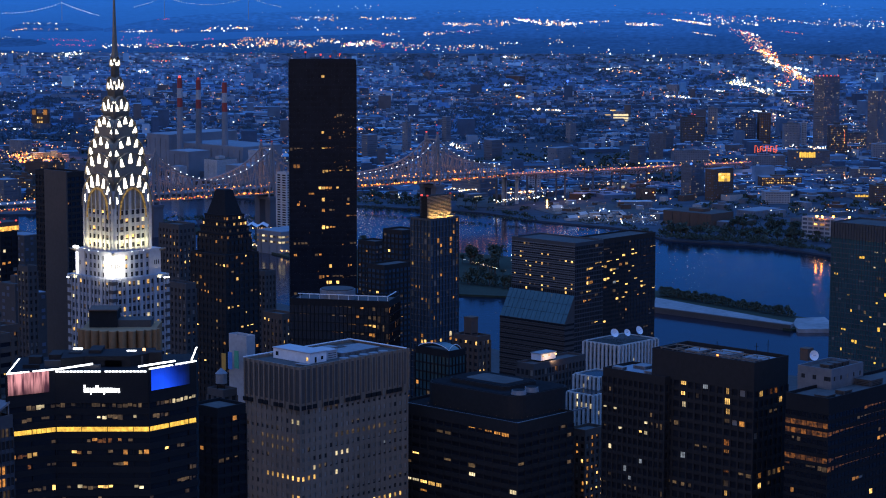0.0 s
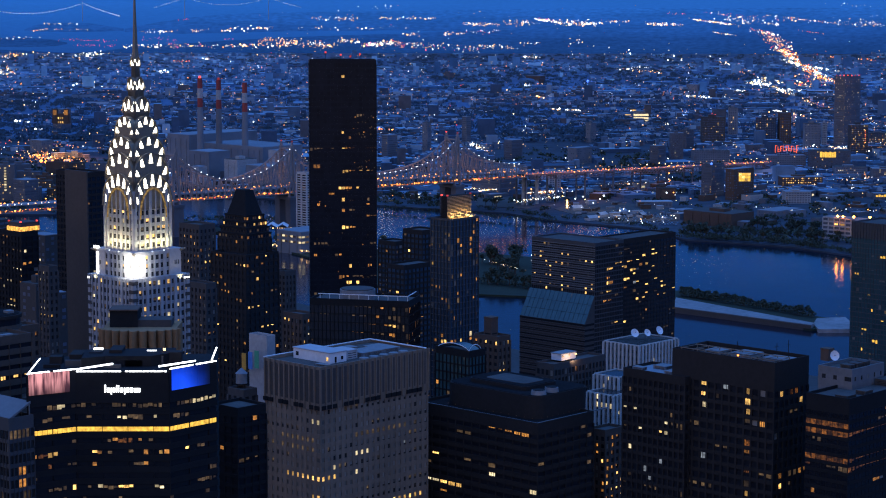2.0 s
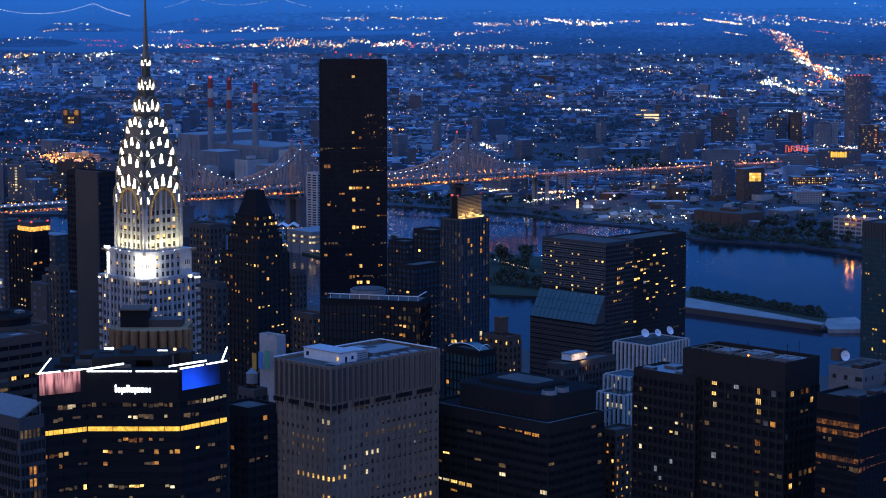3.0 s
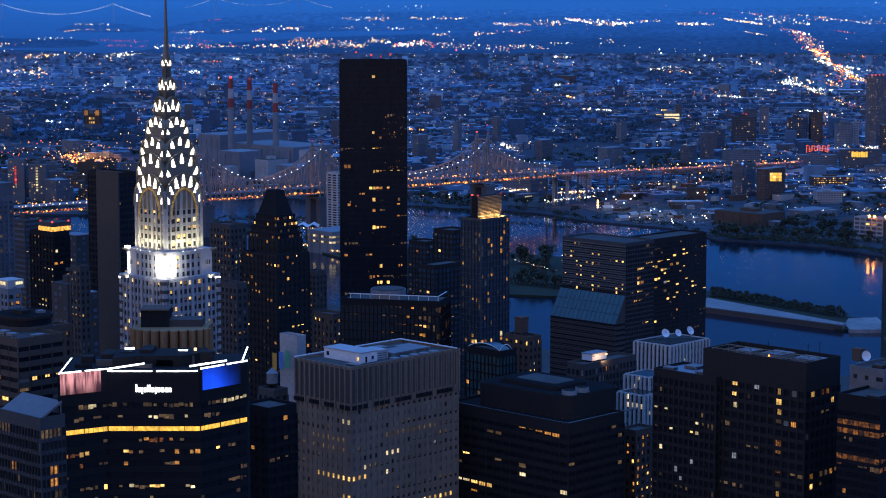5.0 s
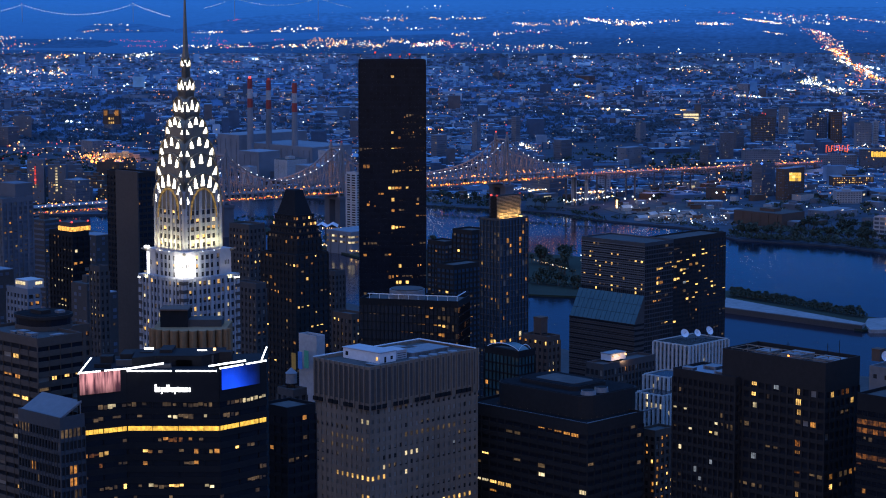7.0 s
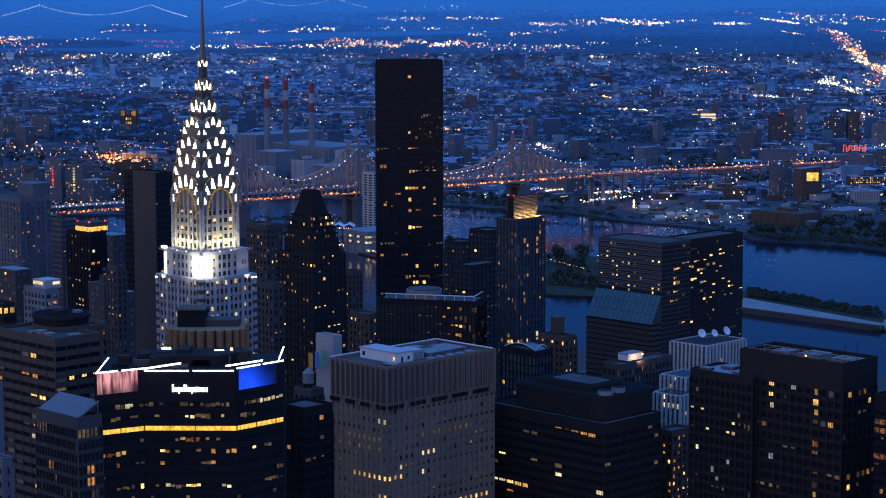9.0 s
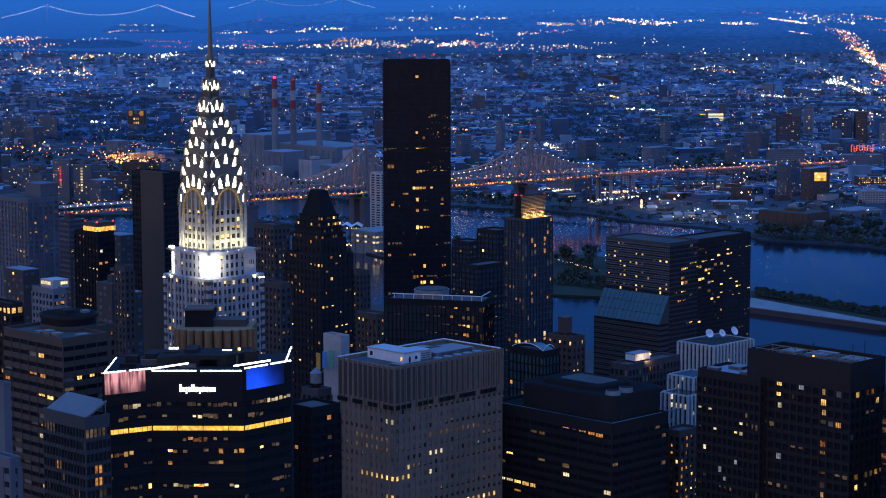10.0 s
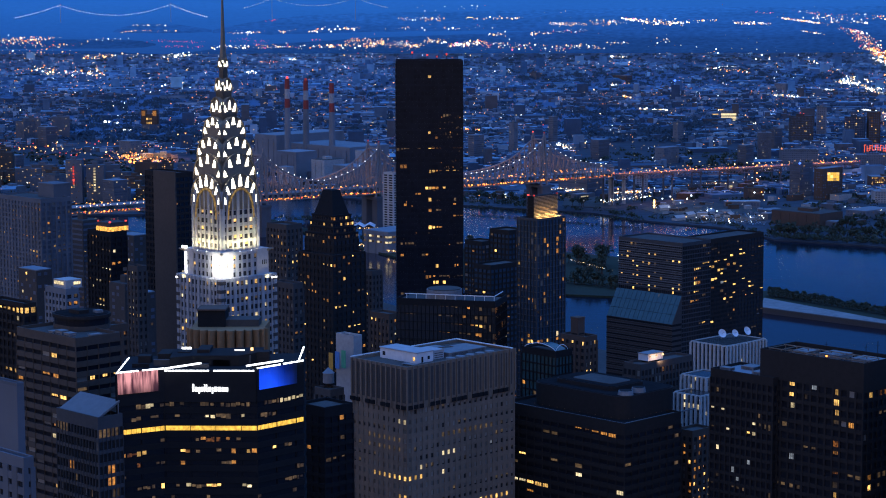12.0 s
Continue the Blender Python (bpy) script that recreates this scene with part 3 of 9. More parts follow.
def shaft_tier(half, z0, z1, bays, storey, seed, lit, wall=STONE_PALE, pane=GLASS_DARK, spandrel=None):
    """One square tier of the shaft: glass core, piers and floor bands on all sides, single windows on the open sides."""
    rnd = random.Random(seed)
    spandrel = spandrel or SPANDREL
    square_shaft("core", half - 0.35, z0, z1 - 0.1, pane)
    floors = int((z1 - z0) / storey)
    step = 2 * half / bays
    for j in range(floors + 1):
        zz = z1 - j * storey
        piece("floor_band", spandrel if j else wall, deco, (-half + 0.12, -half + 0.12, zz - 1.5), (half - 0.12, half - 0.12, zz))
    rear = []
    for i in range(bays + 1):
        c = -half + i * step
        wide = 3.0 if i in (0, bays) else (1.5 if i % 3 == 0 else 0.7)
        lo, hi = max(c - wide / 2, -half), min(c + wide / 2, half)
        piece("pier", wall, deco, (lo, -half - 0.25, z0), (hi, -half + 0.4, z1))
        piece("pier", wall, deco, (-half - 0.25, lo, z0), (-half + 0.4, hi, z1))
        rear += [((lo, half - 0.4, z0), (hi, half + 0.25, z1)), ((half - 0.4, lo, z0), (half + 0.25, hi, z1))]
        if i < bays:
            for j in range(floors):
                zt = z1 - j * storey - 1.5
                for side in "rl":
                    if rnd.random() < lit:
                        zb = zt - (storey - 1.5) * rnd.uniform(0.45, 0.95)
                        s0, s1, o = c + rnd.uniform(0.4, 0.7), c + step - rnd.uniform(0.4, 0.7), -half + 0.28
                        lo2, hi2 = ((s0, o, zb), (s1, o + 0.1, zt)) if side == "r" else ((o, s0, zb), (o + 0.1, s1, zt))
                        piece("window", HUES[rnd.choice(("warm", "white", "warm", "dim"))], deco, lo2, hi2)
    block_mesh("rear_piers", rear, wall, deco, kind="stuff")


shaft_tier(15.4, 90, 205.5, 12, 3.6, 11, 0.26)
square_shaft("lower_wall", 17.5, 0, 90, STONE_PALE)
shaft_tier(12.7, 205.5, 216.2, 9, 3.6, 12, 0.26)
shaft_tier(10.3, 216.2, 242.3, 7, 3.5, 13, 0.28)
LEDGE = 216.2
square_shaft("ledge", 12.9, LEDGE - 0.9, LEDGE, STONE_WHITE)
# corner blocks below the ledge, with the light slots
for sx, sy in ((-1, -1), (-1, 1), (1, -1), (1, 1)):
    piece("corner_block", STONE_WHITE, deco, (sx * 9.8 - 3.2, sy * 9.8 - 3.2, LEDGE - 12.0), (sx * 9.8 + 3.2, sy * 9.8 + 3.2, LEDGE - 0.9))
    piece("corner_coping", STONE_WHITE, deco, (sx * 9.8 - 3.35, sy * 9.8 - 3.35, LEDGE - 0.9), (sx * 9.8 + 3.35, sy * 9.8 + 3.35, LEDGE + 0.5))
    for k in range(3):
        piece("slot", BLACK_METAL, deco, (sx * 10.7 - 1.3 + k * 1.0, sy * 9.8 - 3.27, LEDGE - 6.5), (sx * 10.7 - 0.9 + k * 1.0, sy * 9.8 - 3.15, LEDGE - 4.6))
        piece("slot", BLACK_METAL, deco, (sx * 9.8 - 3.27, sy * 10.7 - 1.3 + k * 1.0, LEDGE - 6.5), (sx * 9.8 - 3.15, sy * 10.7 - 0.9 + k * 1.0, LEDGE - 4.6))
    bm = bmesh.new()
    bmesh.ops.create_cone(bm, cap_ends=True, segments=8, radius1=1.1, radius2=0.25, depth=4.2)
    eagle = part("gargoyle", bm, STEEL, deco, "stainless steel corner gargoyle")
    eagle.matrix_basis = Matrix.Translation((sx * 13.1, sy * 13.1, LEDGE - 0.2)) @ Matrix.Rotation(math.atan2(sy, sx), 4, "Z") @ Matrix.Rotation(radians(80), 4, "Y")


def arch_outline(half, spring, apex, n=14):
    """Half-ellipse-like arch, a little pointed."""
    pts = []
    for k in range(n + 1):
        t = math.pi * k / n
        pts.append((half * math.cos(t), spring + (apex - spring) * math.sin(t) ** 0.85))
    return pts


# crown: tiers of crossing arches, each set back from the one below
CROWN = [  # half width, spring height, apex height, lit windows on a face
    (10.3, 235.1, 249.6, 7), (9.4, 246.2, 258.3, 5), (8.3, 255.2, 265.3, 5),
    (6.3, 264.6, 273.7, 5), (3.9, 274.9, 282.1, 3), (2.4, 284.3, 290.3, 3), (1.3, 294.4, 298.9, 2)]
CROWN_LIGHT = glow("crown_window_light", (1.0, 0.92, 0.74), 6.0, 0.3)
CROWN_LIGHT.cycles.emission_sampling = "AUTO"
for k, (half, spring, apex, count) in enumerate(CROWN):
    bm = bmesh.new()
    low = CROWN[k - 1][1] - 2 if k else spring - 1
    pts = [(half, low)] + arch_outline(half, spring, apex) + [(-half, low)]
    for turn in (0, 1):
        ends = []
        for d in (-half, half):
            ends.append([bm.verts.new((p, d, q) if turn == 0 else (d, p, q)) for p, q in pts])
        for e in ends:
            bm.faces.new(e)
        for i in range(len(pts)):
            j = (i + 1) % len(pts)
            bm.faces.new((ends[0][i], ends[0][j], ends[1][j], ends[1][i]))
    bmesh.ops.recalc_face_normals(bm, faces=bm.faces)
    tier = part("crown_tier", bm, STEEL, deco, "stainless steel arched tier")
    # rim of each arch
    for turn in (0, 1):
        bm = bmesh.new()
        for inner, outer in ((0.97, 1.02),):
            ring = [[bm.verts.new((p * f, -half - o, spring + (q - spring) * f) if turn == 0 else (-half - o, p * f, spring + (q - spring) * f)) for p, q in arch_outline(half, spring, apex)]
                    for f, o in ((inner, 0.0), (inner, 0.7), (outer, 0.7), (outer, 0.0))]
            for u in range(4):
                for i in range(14):
                    bm.faces.new((ring[u][i], ring[u][i + 1], ring[(u + 1) % 4][i + 1], ring[(u + 1) % 4][i]))
        bmesh.ops.recalc_face_normals(bm, faces=bm.faces)
        part("arch_rim", bm, STEEL, tier)
        # radiating triangular windows
        for i in range(count):
            t = math.pi * (i + 0.5) / count
            tall = (apex - spring) * (0.24 + 0.14 * math.sin(t)) if count > 3 else (apex - spring) * 0.55
            wide = min(1.02, half * math.pi / count * 0.28)
            mx, mz = half * 0.80 * math.cos(t), spring + (apex - spring) * 0.74 * math.sin(t) ** 0.85 - tall * 0.3
            if count <= 3:
                wide *= 0.75
                mx, mz = half * 0.62 * math.cos(t), spring + (apex - spring) * 0.25 * math.sin(t)
            lean = -math.cos(t) * 0.35
            shape = [(-wide, 0), (wide, 0), (wide * 0.66, tall * 0.5), (wide * 0.17, tall), (-wide * 0.17, tall), (-wide * 0.66, tall * 0.5)]
            bm = bmesh.new()
            rows = []
            for o in (0.0, 0.14):
                vs = []
                for p, q in shape:
                    pp, qq = mx + p - q * math.tan(lean), mz + q
                    vs.append(bm.verts.new((pp, -half - o, qq) if turn == 0 else (-half - o, pp, qq)))
                rows.append(vs)
            bm.faces.new(rows[1])
            for p in range(6):
                bm.faces.new((rows[0][p], rows[0][(p + 1) % 6], rows[1][(p + 1) % 6], rows[1][p]))
            part("crown_window", bm, CROWN_LIGHT, tier, "brightly lit triangular crown window")
bm = bmesh.new()
SPIRE = [(1.25, 297.2), (0.85, 301.5), (0.55, 311.5), (0.34, 322.2), (0.12, 332.0)]
rings = [[bm.verts.new((sx * q, sy * q, zz)) for sx, sy in ((-1, -1), (1, -1), (1, 1), (-1, 1))] for q, zz in SPIRE]
for r0, r1 in zip(rings, rings[1:]):
    for i in range(4):
        bm.faces.new((r0[i], r0[(i + 1) % 4], r1[(i + 1) % 4], r1[i]))
bm.faces.new(rings[-1])
part("spire", bm, STEEL, deco, "slender steel needle spire")
# large arches of the upper shaft; their gold floodlight is put in as emission
for turn in (0, 1):
    bm = bmesh.new()
    ring = [[bm.verts.new((p * f, -10.3 - o, LEDGE + 14 + (q - LEDGE - 14) * f) if turn == 0 else (-10.3 - o, p * f, LEDGE + 14 + (q - LEDGE - 14) * f)) for p, q in arch_outline(7.3, LEDGE + 14, 243.5)]
            for f, o in ((0.94, 0.0), (0.94, 0.7), (1.0, 0.7), (1.0, 0.0))]
    for u in range(4):
        for i in range(14):
            bm.faces.new((ring[u][i], ring[u][i + 1], ring[(u + 1) % 4][i + 1], ring[(u + 1) % 4][i]))
    bmesh.ops.recalc_face_normals(bm, faces=bm.faces)
    part("shaft_arch", bm, glow("gold_arch_glow", (1.0, 0.60, 0.16), 0.22, 0.1, 0.6), deco, "gold glowing arch trim")


def flood(x, y, z, tx, ty, tz, watts, size=1.2, colour=(1.0, 0.84, 0.42), spread=120):
    """A floodlight standing at (x, y, z) in the tower's axes and aimed at (tx, ty, tz)."""
    data = bpy.data.lights.new("floodlight", "AREA")
    data.energy, data.size, data.color, data.spread = watts, size, colour, radians(spread)
    ob = new("floodlight", data)
    m = pose(CX, CY, 0, 0, 0, 45.8)
    ob.matrix_world = look(m @ Vector((x, y, z)), m @ Vector((tx, ty, tz)))
    return ob


FLOOD = 1500
# lamp heads and lit slots at the corners under the ledge
piece("floodlight_head", LED, deco, (-14.0, 10.4, LEDGE + 0.5), (-12.9, 13.2, LEDGE + 1.5), "bright white floodlight head")
piece("lit_slot", LED, deco, (-13.3, 10.9, LEDGE - 10.5), (-13.05, 12.1, LEDGE - 1.2), "upright strip of white light")
piece("floodlight_head", LED, deco, (-16.0, 13.9, LEDGE - 12.6), (-15.5, 15.2, LEDGE - 11.9), "bright white floodlight head")
piece("floodlight_head", LED, deco, (12.4, -16.0, LEDGE - 12.6), (15.2, -15.5, LEDGE - 12.0), "bright white floodlight head")
# dark brick bands round the corners of the lower shaft
for j in range(17):
    zz = 205.5 - 2.4 - 3.6 * j
    piece("corner_band", BRICK_GREY, deco, (-15.75, -15.75, zz), (-12.9, -15.64, zz + 1.5))
    piece("corner_band", BRICK_GREY, deco, (-15.75, -15.64, zz), (-15.64, -12.9, zz + 1.5))
    piece("corner_band", BRICK_GREY, deco, (12.9, -15.75, zz), (15.75, -15.64, zz + 1.5))
    piece("corner_band", BRICK_GREY, deco, (-15.75, 12.9, zz), (-15.64, 15.75, zz + 1.5))
for k in range(4):
    piece("ledge_lamp", LED, deco, (-9 + 6.3 * k, -12.9, LEDGE), (-8.7 + 6.3 * k, -12.6, LEDGE + 0.3))
    piece("ledge_lamp", LED, deco, (-12.9, -9 + 6.3 * k, LEDGE), (-12.6, -8.7 + 6.3 * k, LEDGE + 0.3))
for m in (lambda u, v, z: (u, v, z), lambda u, v, z: (v, u, z)):
    for c in (-5.2, 5.2):
        lamp = flood(*m(c, -13.0, LEDGE + 0.5), *m(c, -10.3, LEDGE + 6), FLOOD)
        lamp.data.shape, lamp.data.size, lamp.data.size_y = "RECTANGLE", 9.0, 0.8
    # the bright corner block over the street corner, and the shoulders at the far corners
    flood(*m(-10.2, -18.4, LEDGE - 5), *m(-10.2, -13.1, LEDGE - 5.5), 1500, 4.5, (1.0, 0.97, 0.86), 150)
    flood(*m(10.2, -16.2, LEDGE - 12), *m(10.2, -13.2, LEDGE - 6), 130, 1.5)

# ---- Manhattan towers ----
black_slab = tower("black_slab_tower", "slender black glass slab skyscraper with few lit windows", -72.3, 1575, 48.5, 24, 272.1, rot=86, storey=4.05, bay=2.5, top=2.5, wall=SLAB_GLASS, pane=SLAB_GLASS, pier=0.5, band=1.5, proud=0.05, deep=0.1, blinds=0, seed=3,
      lights=[("r", 2, 9, 1, "warm"), ("r", 12, 9, 1, "warm"), ("r", 13, 11, 1, "orange"), ("r", 15, 9, 1, "warm"), ("r", 15, 10, 3, "orange"), ("r", 15, 16, 3, "orange"), ("r", 15, 6, 1, "dim"), ("r", 15, 0, 4, "dim"), ("r", 18, 1, 2, "orange"), ("r", 19, 9, 2, "warm"), ("r", 19, 11, 2, "orange"), ("r", 19, 14, 1, "warm"),
              ("r", 19, 16, 2, "warm"), ("r", 22, 8, 2, "warm"), ("r", 22, 10, 2, "orange"), ("r", 22, 13, 1, "warm"), ("r", 23, 5, 2, "orange"), ("r", 24, 9, 1, "warm"), ("r", 24, 16, 1, "dim"), ("r", 25, 2, 1, "orange"), ("r", 25, 16, 1, "orange"), ("r", 26, 9, 1, "orange"), ("r", 26, 11, 2, "dim"), ("r", 27, 16, 3, "orange"),
              ("r", 29, 9, 2, "warm"), ("r", 29, 11, 2, "orange"), ("r", 32, 1, 4, "dim"), ("r", 32, 17, 2, "dim"), ("r", 34, 1, 1, "orange"), ("r", 34, 7, 1, "dim"), ("r", 34, 8, 1, "orange"), ("r", 36, 11, 1, "warm"), ("r", 38, 8, 3, "orange"), ("r", 38, 12, 3, "dim"), ("r", 39, 10, 2, "warm"), ("r", 39, 13, 1, "warm"), ("r", 38, 17, 2, "dim"), ("r", 41, 9, 1, "dim"), ("r", 41, 1, 4, "dim")],
      scatter=0.006, hues=("orange", "dim", "dim"))
# city lights mirrored in the glass and faint rooms, put in as glowing patches
glints = random.Random(83)
for hue, count in (("dim", 46), ("orange", 14)):
    boxes = []
    for _ in range(count):
        x, floor = (glints.uniform(31, 47), glints.choice((9, 10, 11, 12, 17, 18))) if glints.random() < 0.6 else (glints.uniform(2, 47), glints.randrange(14, 42))
        zz = 272.1 - 2.5 - 4.05 * floor - glints.uniform(1.5, 3.2)
        boxes.append(((x, -0.16, zz), (x + glints.uniform(0.25, 0.7), -0.06, zz + glints.uniform(0.3, 0.9))))
    block_mesh("small_lit_panes", boxes, HUES[hue], black_slab, kind="stuff")
for dx, dz in ((-3, 6), (4, 4), (11, 7), (-14, 9)):
    mast = root("antenna_mast", -47.1 + dx, 1590, 272.1 - 1, 0, "thin dark antenna mast with a red warning lamp", "antenna", "antenna masts")
    piece("pole", BLACK_METAL, mast, (-0.15, -0.15, 0), (0.15, 0.15, dz * 0.6))
    piece("warning_lamp", LAMP_RED, mast, (-0.6, -0.6, dz * 0.6), (0.6, 0.6, dz * 0.6 + 1.2))

tower("steel_clad_office_tower", "grey steel-clad office tower with ribbed top and small windows", -34.6, 830, 60.3, 31.5, 183.7, rot=44.2, storey=3.73, bay=2.95, top=17.3, wall=STONE_GREY, roof=ROOF_DARK, blinds=0.9, pier=1.65, band=1.95, proud=0.12, deep=0.25, ribs=0.55, seed=4,
      lights=[("l", 1, 0, 2, "white"), ("l", 7, 0, 7, "warm"), ("r", 7, 0, 3, "warm"), ("r", 5, 6, 3, "white"), ("r", 6, 2, 1, "white"), ("r", 7, 6, 1, "white"), ("r", 11, 10, 9, "warm"), ("l", 9, 0, 2, "warm"), ("l", 3, 1, 7, "dim"), ("l", 4, 1, 7, "dim"), ("r", 3, 6, 10, "dim")],
      scatter=0.07, hues=("dim", "dim", "dim", "dim", "cool"))
tower("bronze_office_block", "dark bronze office block with long window bands and rounded plant storey", 50.9, 850, 34.8, 67, 157.4, rot=44.2, storey=3.75, bay=4.4, top=5, wall=BROWN_METAL, pane=SLAB_GLASS, roof=TAR, pier=0.5, band=2.0, proud=0.25, deep=0.3, seed=5, mullions=3,
      lights=[("l", 0, 4, 2, "orange"), ("l", 0, 2, 2, "orange"), ("l", 0, 1, 1, "orange"), ("l", 4, 12, 1, "warm"), ("l", 7, 12, 2, "white"), ("l", 7, 10, 2, "warm"), ("l", 7, 9, 1, "warm"), ("l", 5, 5, 1, "white"), ("l", 6, 0, 1, "white"), ("l", 4, 8, 1, "dim"), ("l", 4, 5, 1, "dim"), ("l", 8, 11, 1, "orange")],
      scatter=0.03, hues=("dim", "dim", "dim"))
tower("brown_office_tower", "dark brown office tower with paired lit windows and open roof frame", 136.1, 800, 22.6, 47.8, 190.7, rot=44.2, storey=3.95, bay=3.4, top=11.2, wall=BROWN_METAL, pane=SLAB_GLASS, pier=0.9, band=1.6, proud=0.2, deep=0.3, seed=6, mullions=3, parapet=3.5, blinds=0.008,
      lights=[("l", 0, 9, 1, "warm"), ("l", 1, 9, 1, "warm"), ("l", 2, 9, 1, "white"), ("l", 0, 3, 1, "warm"), ("l", 1, 3, 1, "warm"), ("l", 2, 3, 1, "warm"), ("l", 3, 3, 1, "dim"), ("l", 5, 3, 1, "amber"), ("l", 6, 3, 1, "orange"), ("l", 8, 3, 1, "amber"), ("l", 9, 3, 1, "dim"), ("l", 10, 3, 1, "warm"), ("l", 11, 3, 1, "orange"),
              ("l", 0, 12, 1, "orange"), ("l", 4, 12, 2, "dim"), ("l", 4, 10, 2, "dim"), ("l", 10, 9, 3, "dim"), ("l", 8, 12, 1, "orange"), ("l", 7, 9, 1, "cool"), ("l", 3, 1, 1, "orange"), ("l", 8, 0, 2, "dim"),
              ("r", 0, 1, 1, "warm"), ("r", 0, 3, 2, "amber"), ("r", 1, 5, 1, "warm"), ("r", 2, 3, 2, "dim"), ("r", 8, 1, 1, "orange"), ("r", 8, 3, 2, "dim"), ("r", 8, 5, 2, "orange"), ("r", 9, 1, 1, "warm"), ("r", 9, 3, 1, "dim")],
      scatter=0.015, hues=("dim", "cool", "dim", "dim"))
tower("mullioned_office_block", "dark office block with close vertical mullions and pale flat roof", 105.9, 825, 18.9, 30.4, 180.7, rot=44.2, storey=3.8, bay=2.6, top=3.5, wall=BROWN_METAL, pane=SLAB_GLASS, roof=ROOF_MID, pier=0.7, band=1.4, proud=0.3, deep=0.3, seed=7,
      lights=[("l", 3, 11, 1, "white"), ("l", 3, 9, 1, "white"), ("l", 5, 8, 1, "white"), ("l", 5, 4, 1, "warm"), ("l", 4, 3, 1, "white"), ("l", 5, 3, 1, "white"), ("l", 5, 3, 1, "white"), ("l", 10, 6, 1, "cool"), ("l", 9, 7, 1, "cool")],
      scatter=0.06, hues=("dim", "dim", "cool", "white"))
tower("bronze_glass_tower", "dark glass tower with amber lit floors and fine mullions", 154.1, 750, 72.4, 18, 186.9, rot=44.2, storey=3.13, bay=2.3, top=6, wall=BLACK_METAL, pane=GLASS_BLACK, pier=0.14, band=1.3, proud=0.06, deep=0.1, seed=8,
      lights=[("l", 1, 0, 8, "amber"), ("l", 2, 0, 8, "amber"), ("l", 5, 0, 8, "amber"), ("l", 6, 0, 4, "dim"), ("l", 6, 7, 1, "amber"), ("l", 9, 6, 1, "orange"), ("r", 0, 10, 20, "ember"), ("r", 2, 0, 31, "ember"), ("r", 1, 8, 20, "dim"), ("r", 5, 0, 31, "ember"), ("r", 6, 0, 20, "ember"),
              ("r", 3, 18, 6, "ember"), ("r", 8, 7, 2, "orange"), ("r", 10, 12, 1, "warm")],
      scatter=0.010, hues=("dim", "dim", "orange"))
tower("penthouse_block", "pale concrete plant room on the roof of a dark tower", 159.3, 772, 21.3, 14.4, 193.3, rot=44.2, storey=4.0, bay=4.6, top=3, base=180, wall=SPANDREL_METAL, roof=ROOF_DARK, pier=3.2, band=2.4, proud=0.05, deep=0.2, seed=9, floors=1, category="plant room")
tower("striped_tower", "white brick tower with dark vertical window stripes", 112, 1050, 31.2, 22.3, 154.3, rot=44.2, storey=3.6, bay=2.6, top=0.6, parapet=0.4, wall=STONE_WHITE, band_wall=BLACK_METAL, pier=1.25, band=1.4, proud=0.5, deep=0.4, seed=10, scatter=0.030, hues=("white", "dim"))
tower("striped_lower_wing", "white brick stepped wing with dark vertical window stripes", 94.2, 968, 16.4, 14.4, 154, rot=44.2, storey=3.6, bay=2.6, top=0.6, parapet=0.4, wall=STONE_WHITE, band_wall=BLACK_METAL, pier=1.25, band=1.4, proud=0.5, deep=0.4, seed=11, scatter=0.090, hues=("white", "dim"))
tower("striped_base_wing", "white brick base wing with lit windows between pale piers", 90.6, 955, 20.2, 15.3, 148.2, rot=44.2, storey=3.6, bay=2.6, top=0.6, parapet=0.4, wall=STONE_WHITE, band_wall=BLACK_METAL, pier=1.25, band=1.4, proud=0.5, deep=0.4, seed=12,
      lights=[("l", 0, 3, 1, "white"), ("l", 1, 0, 4, "white")], scatter=0.090, hues=("white", "dim"))
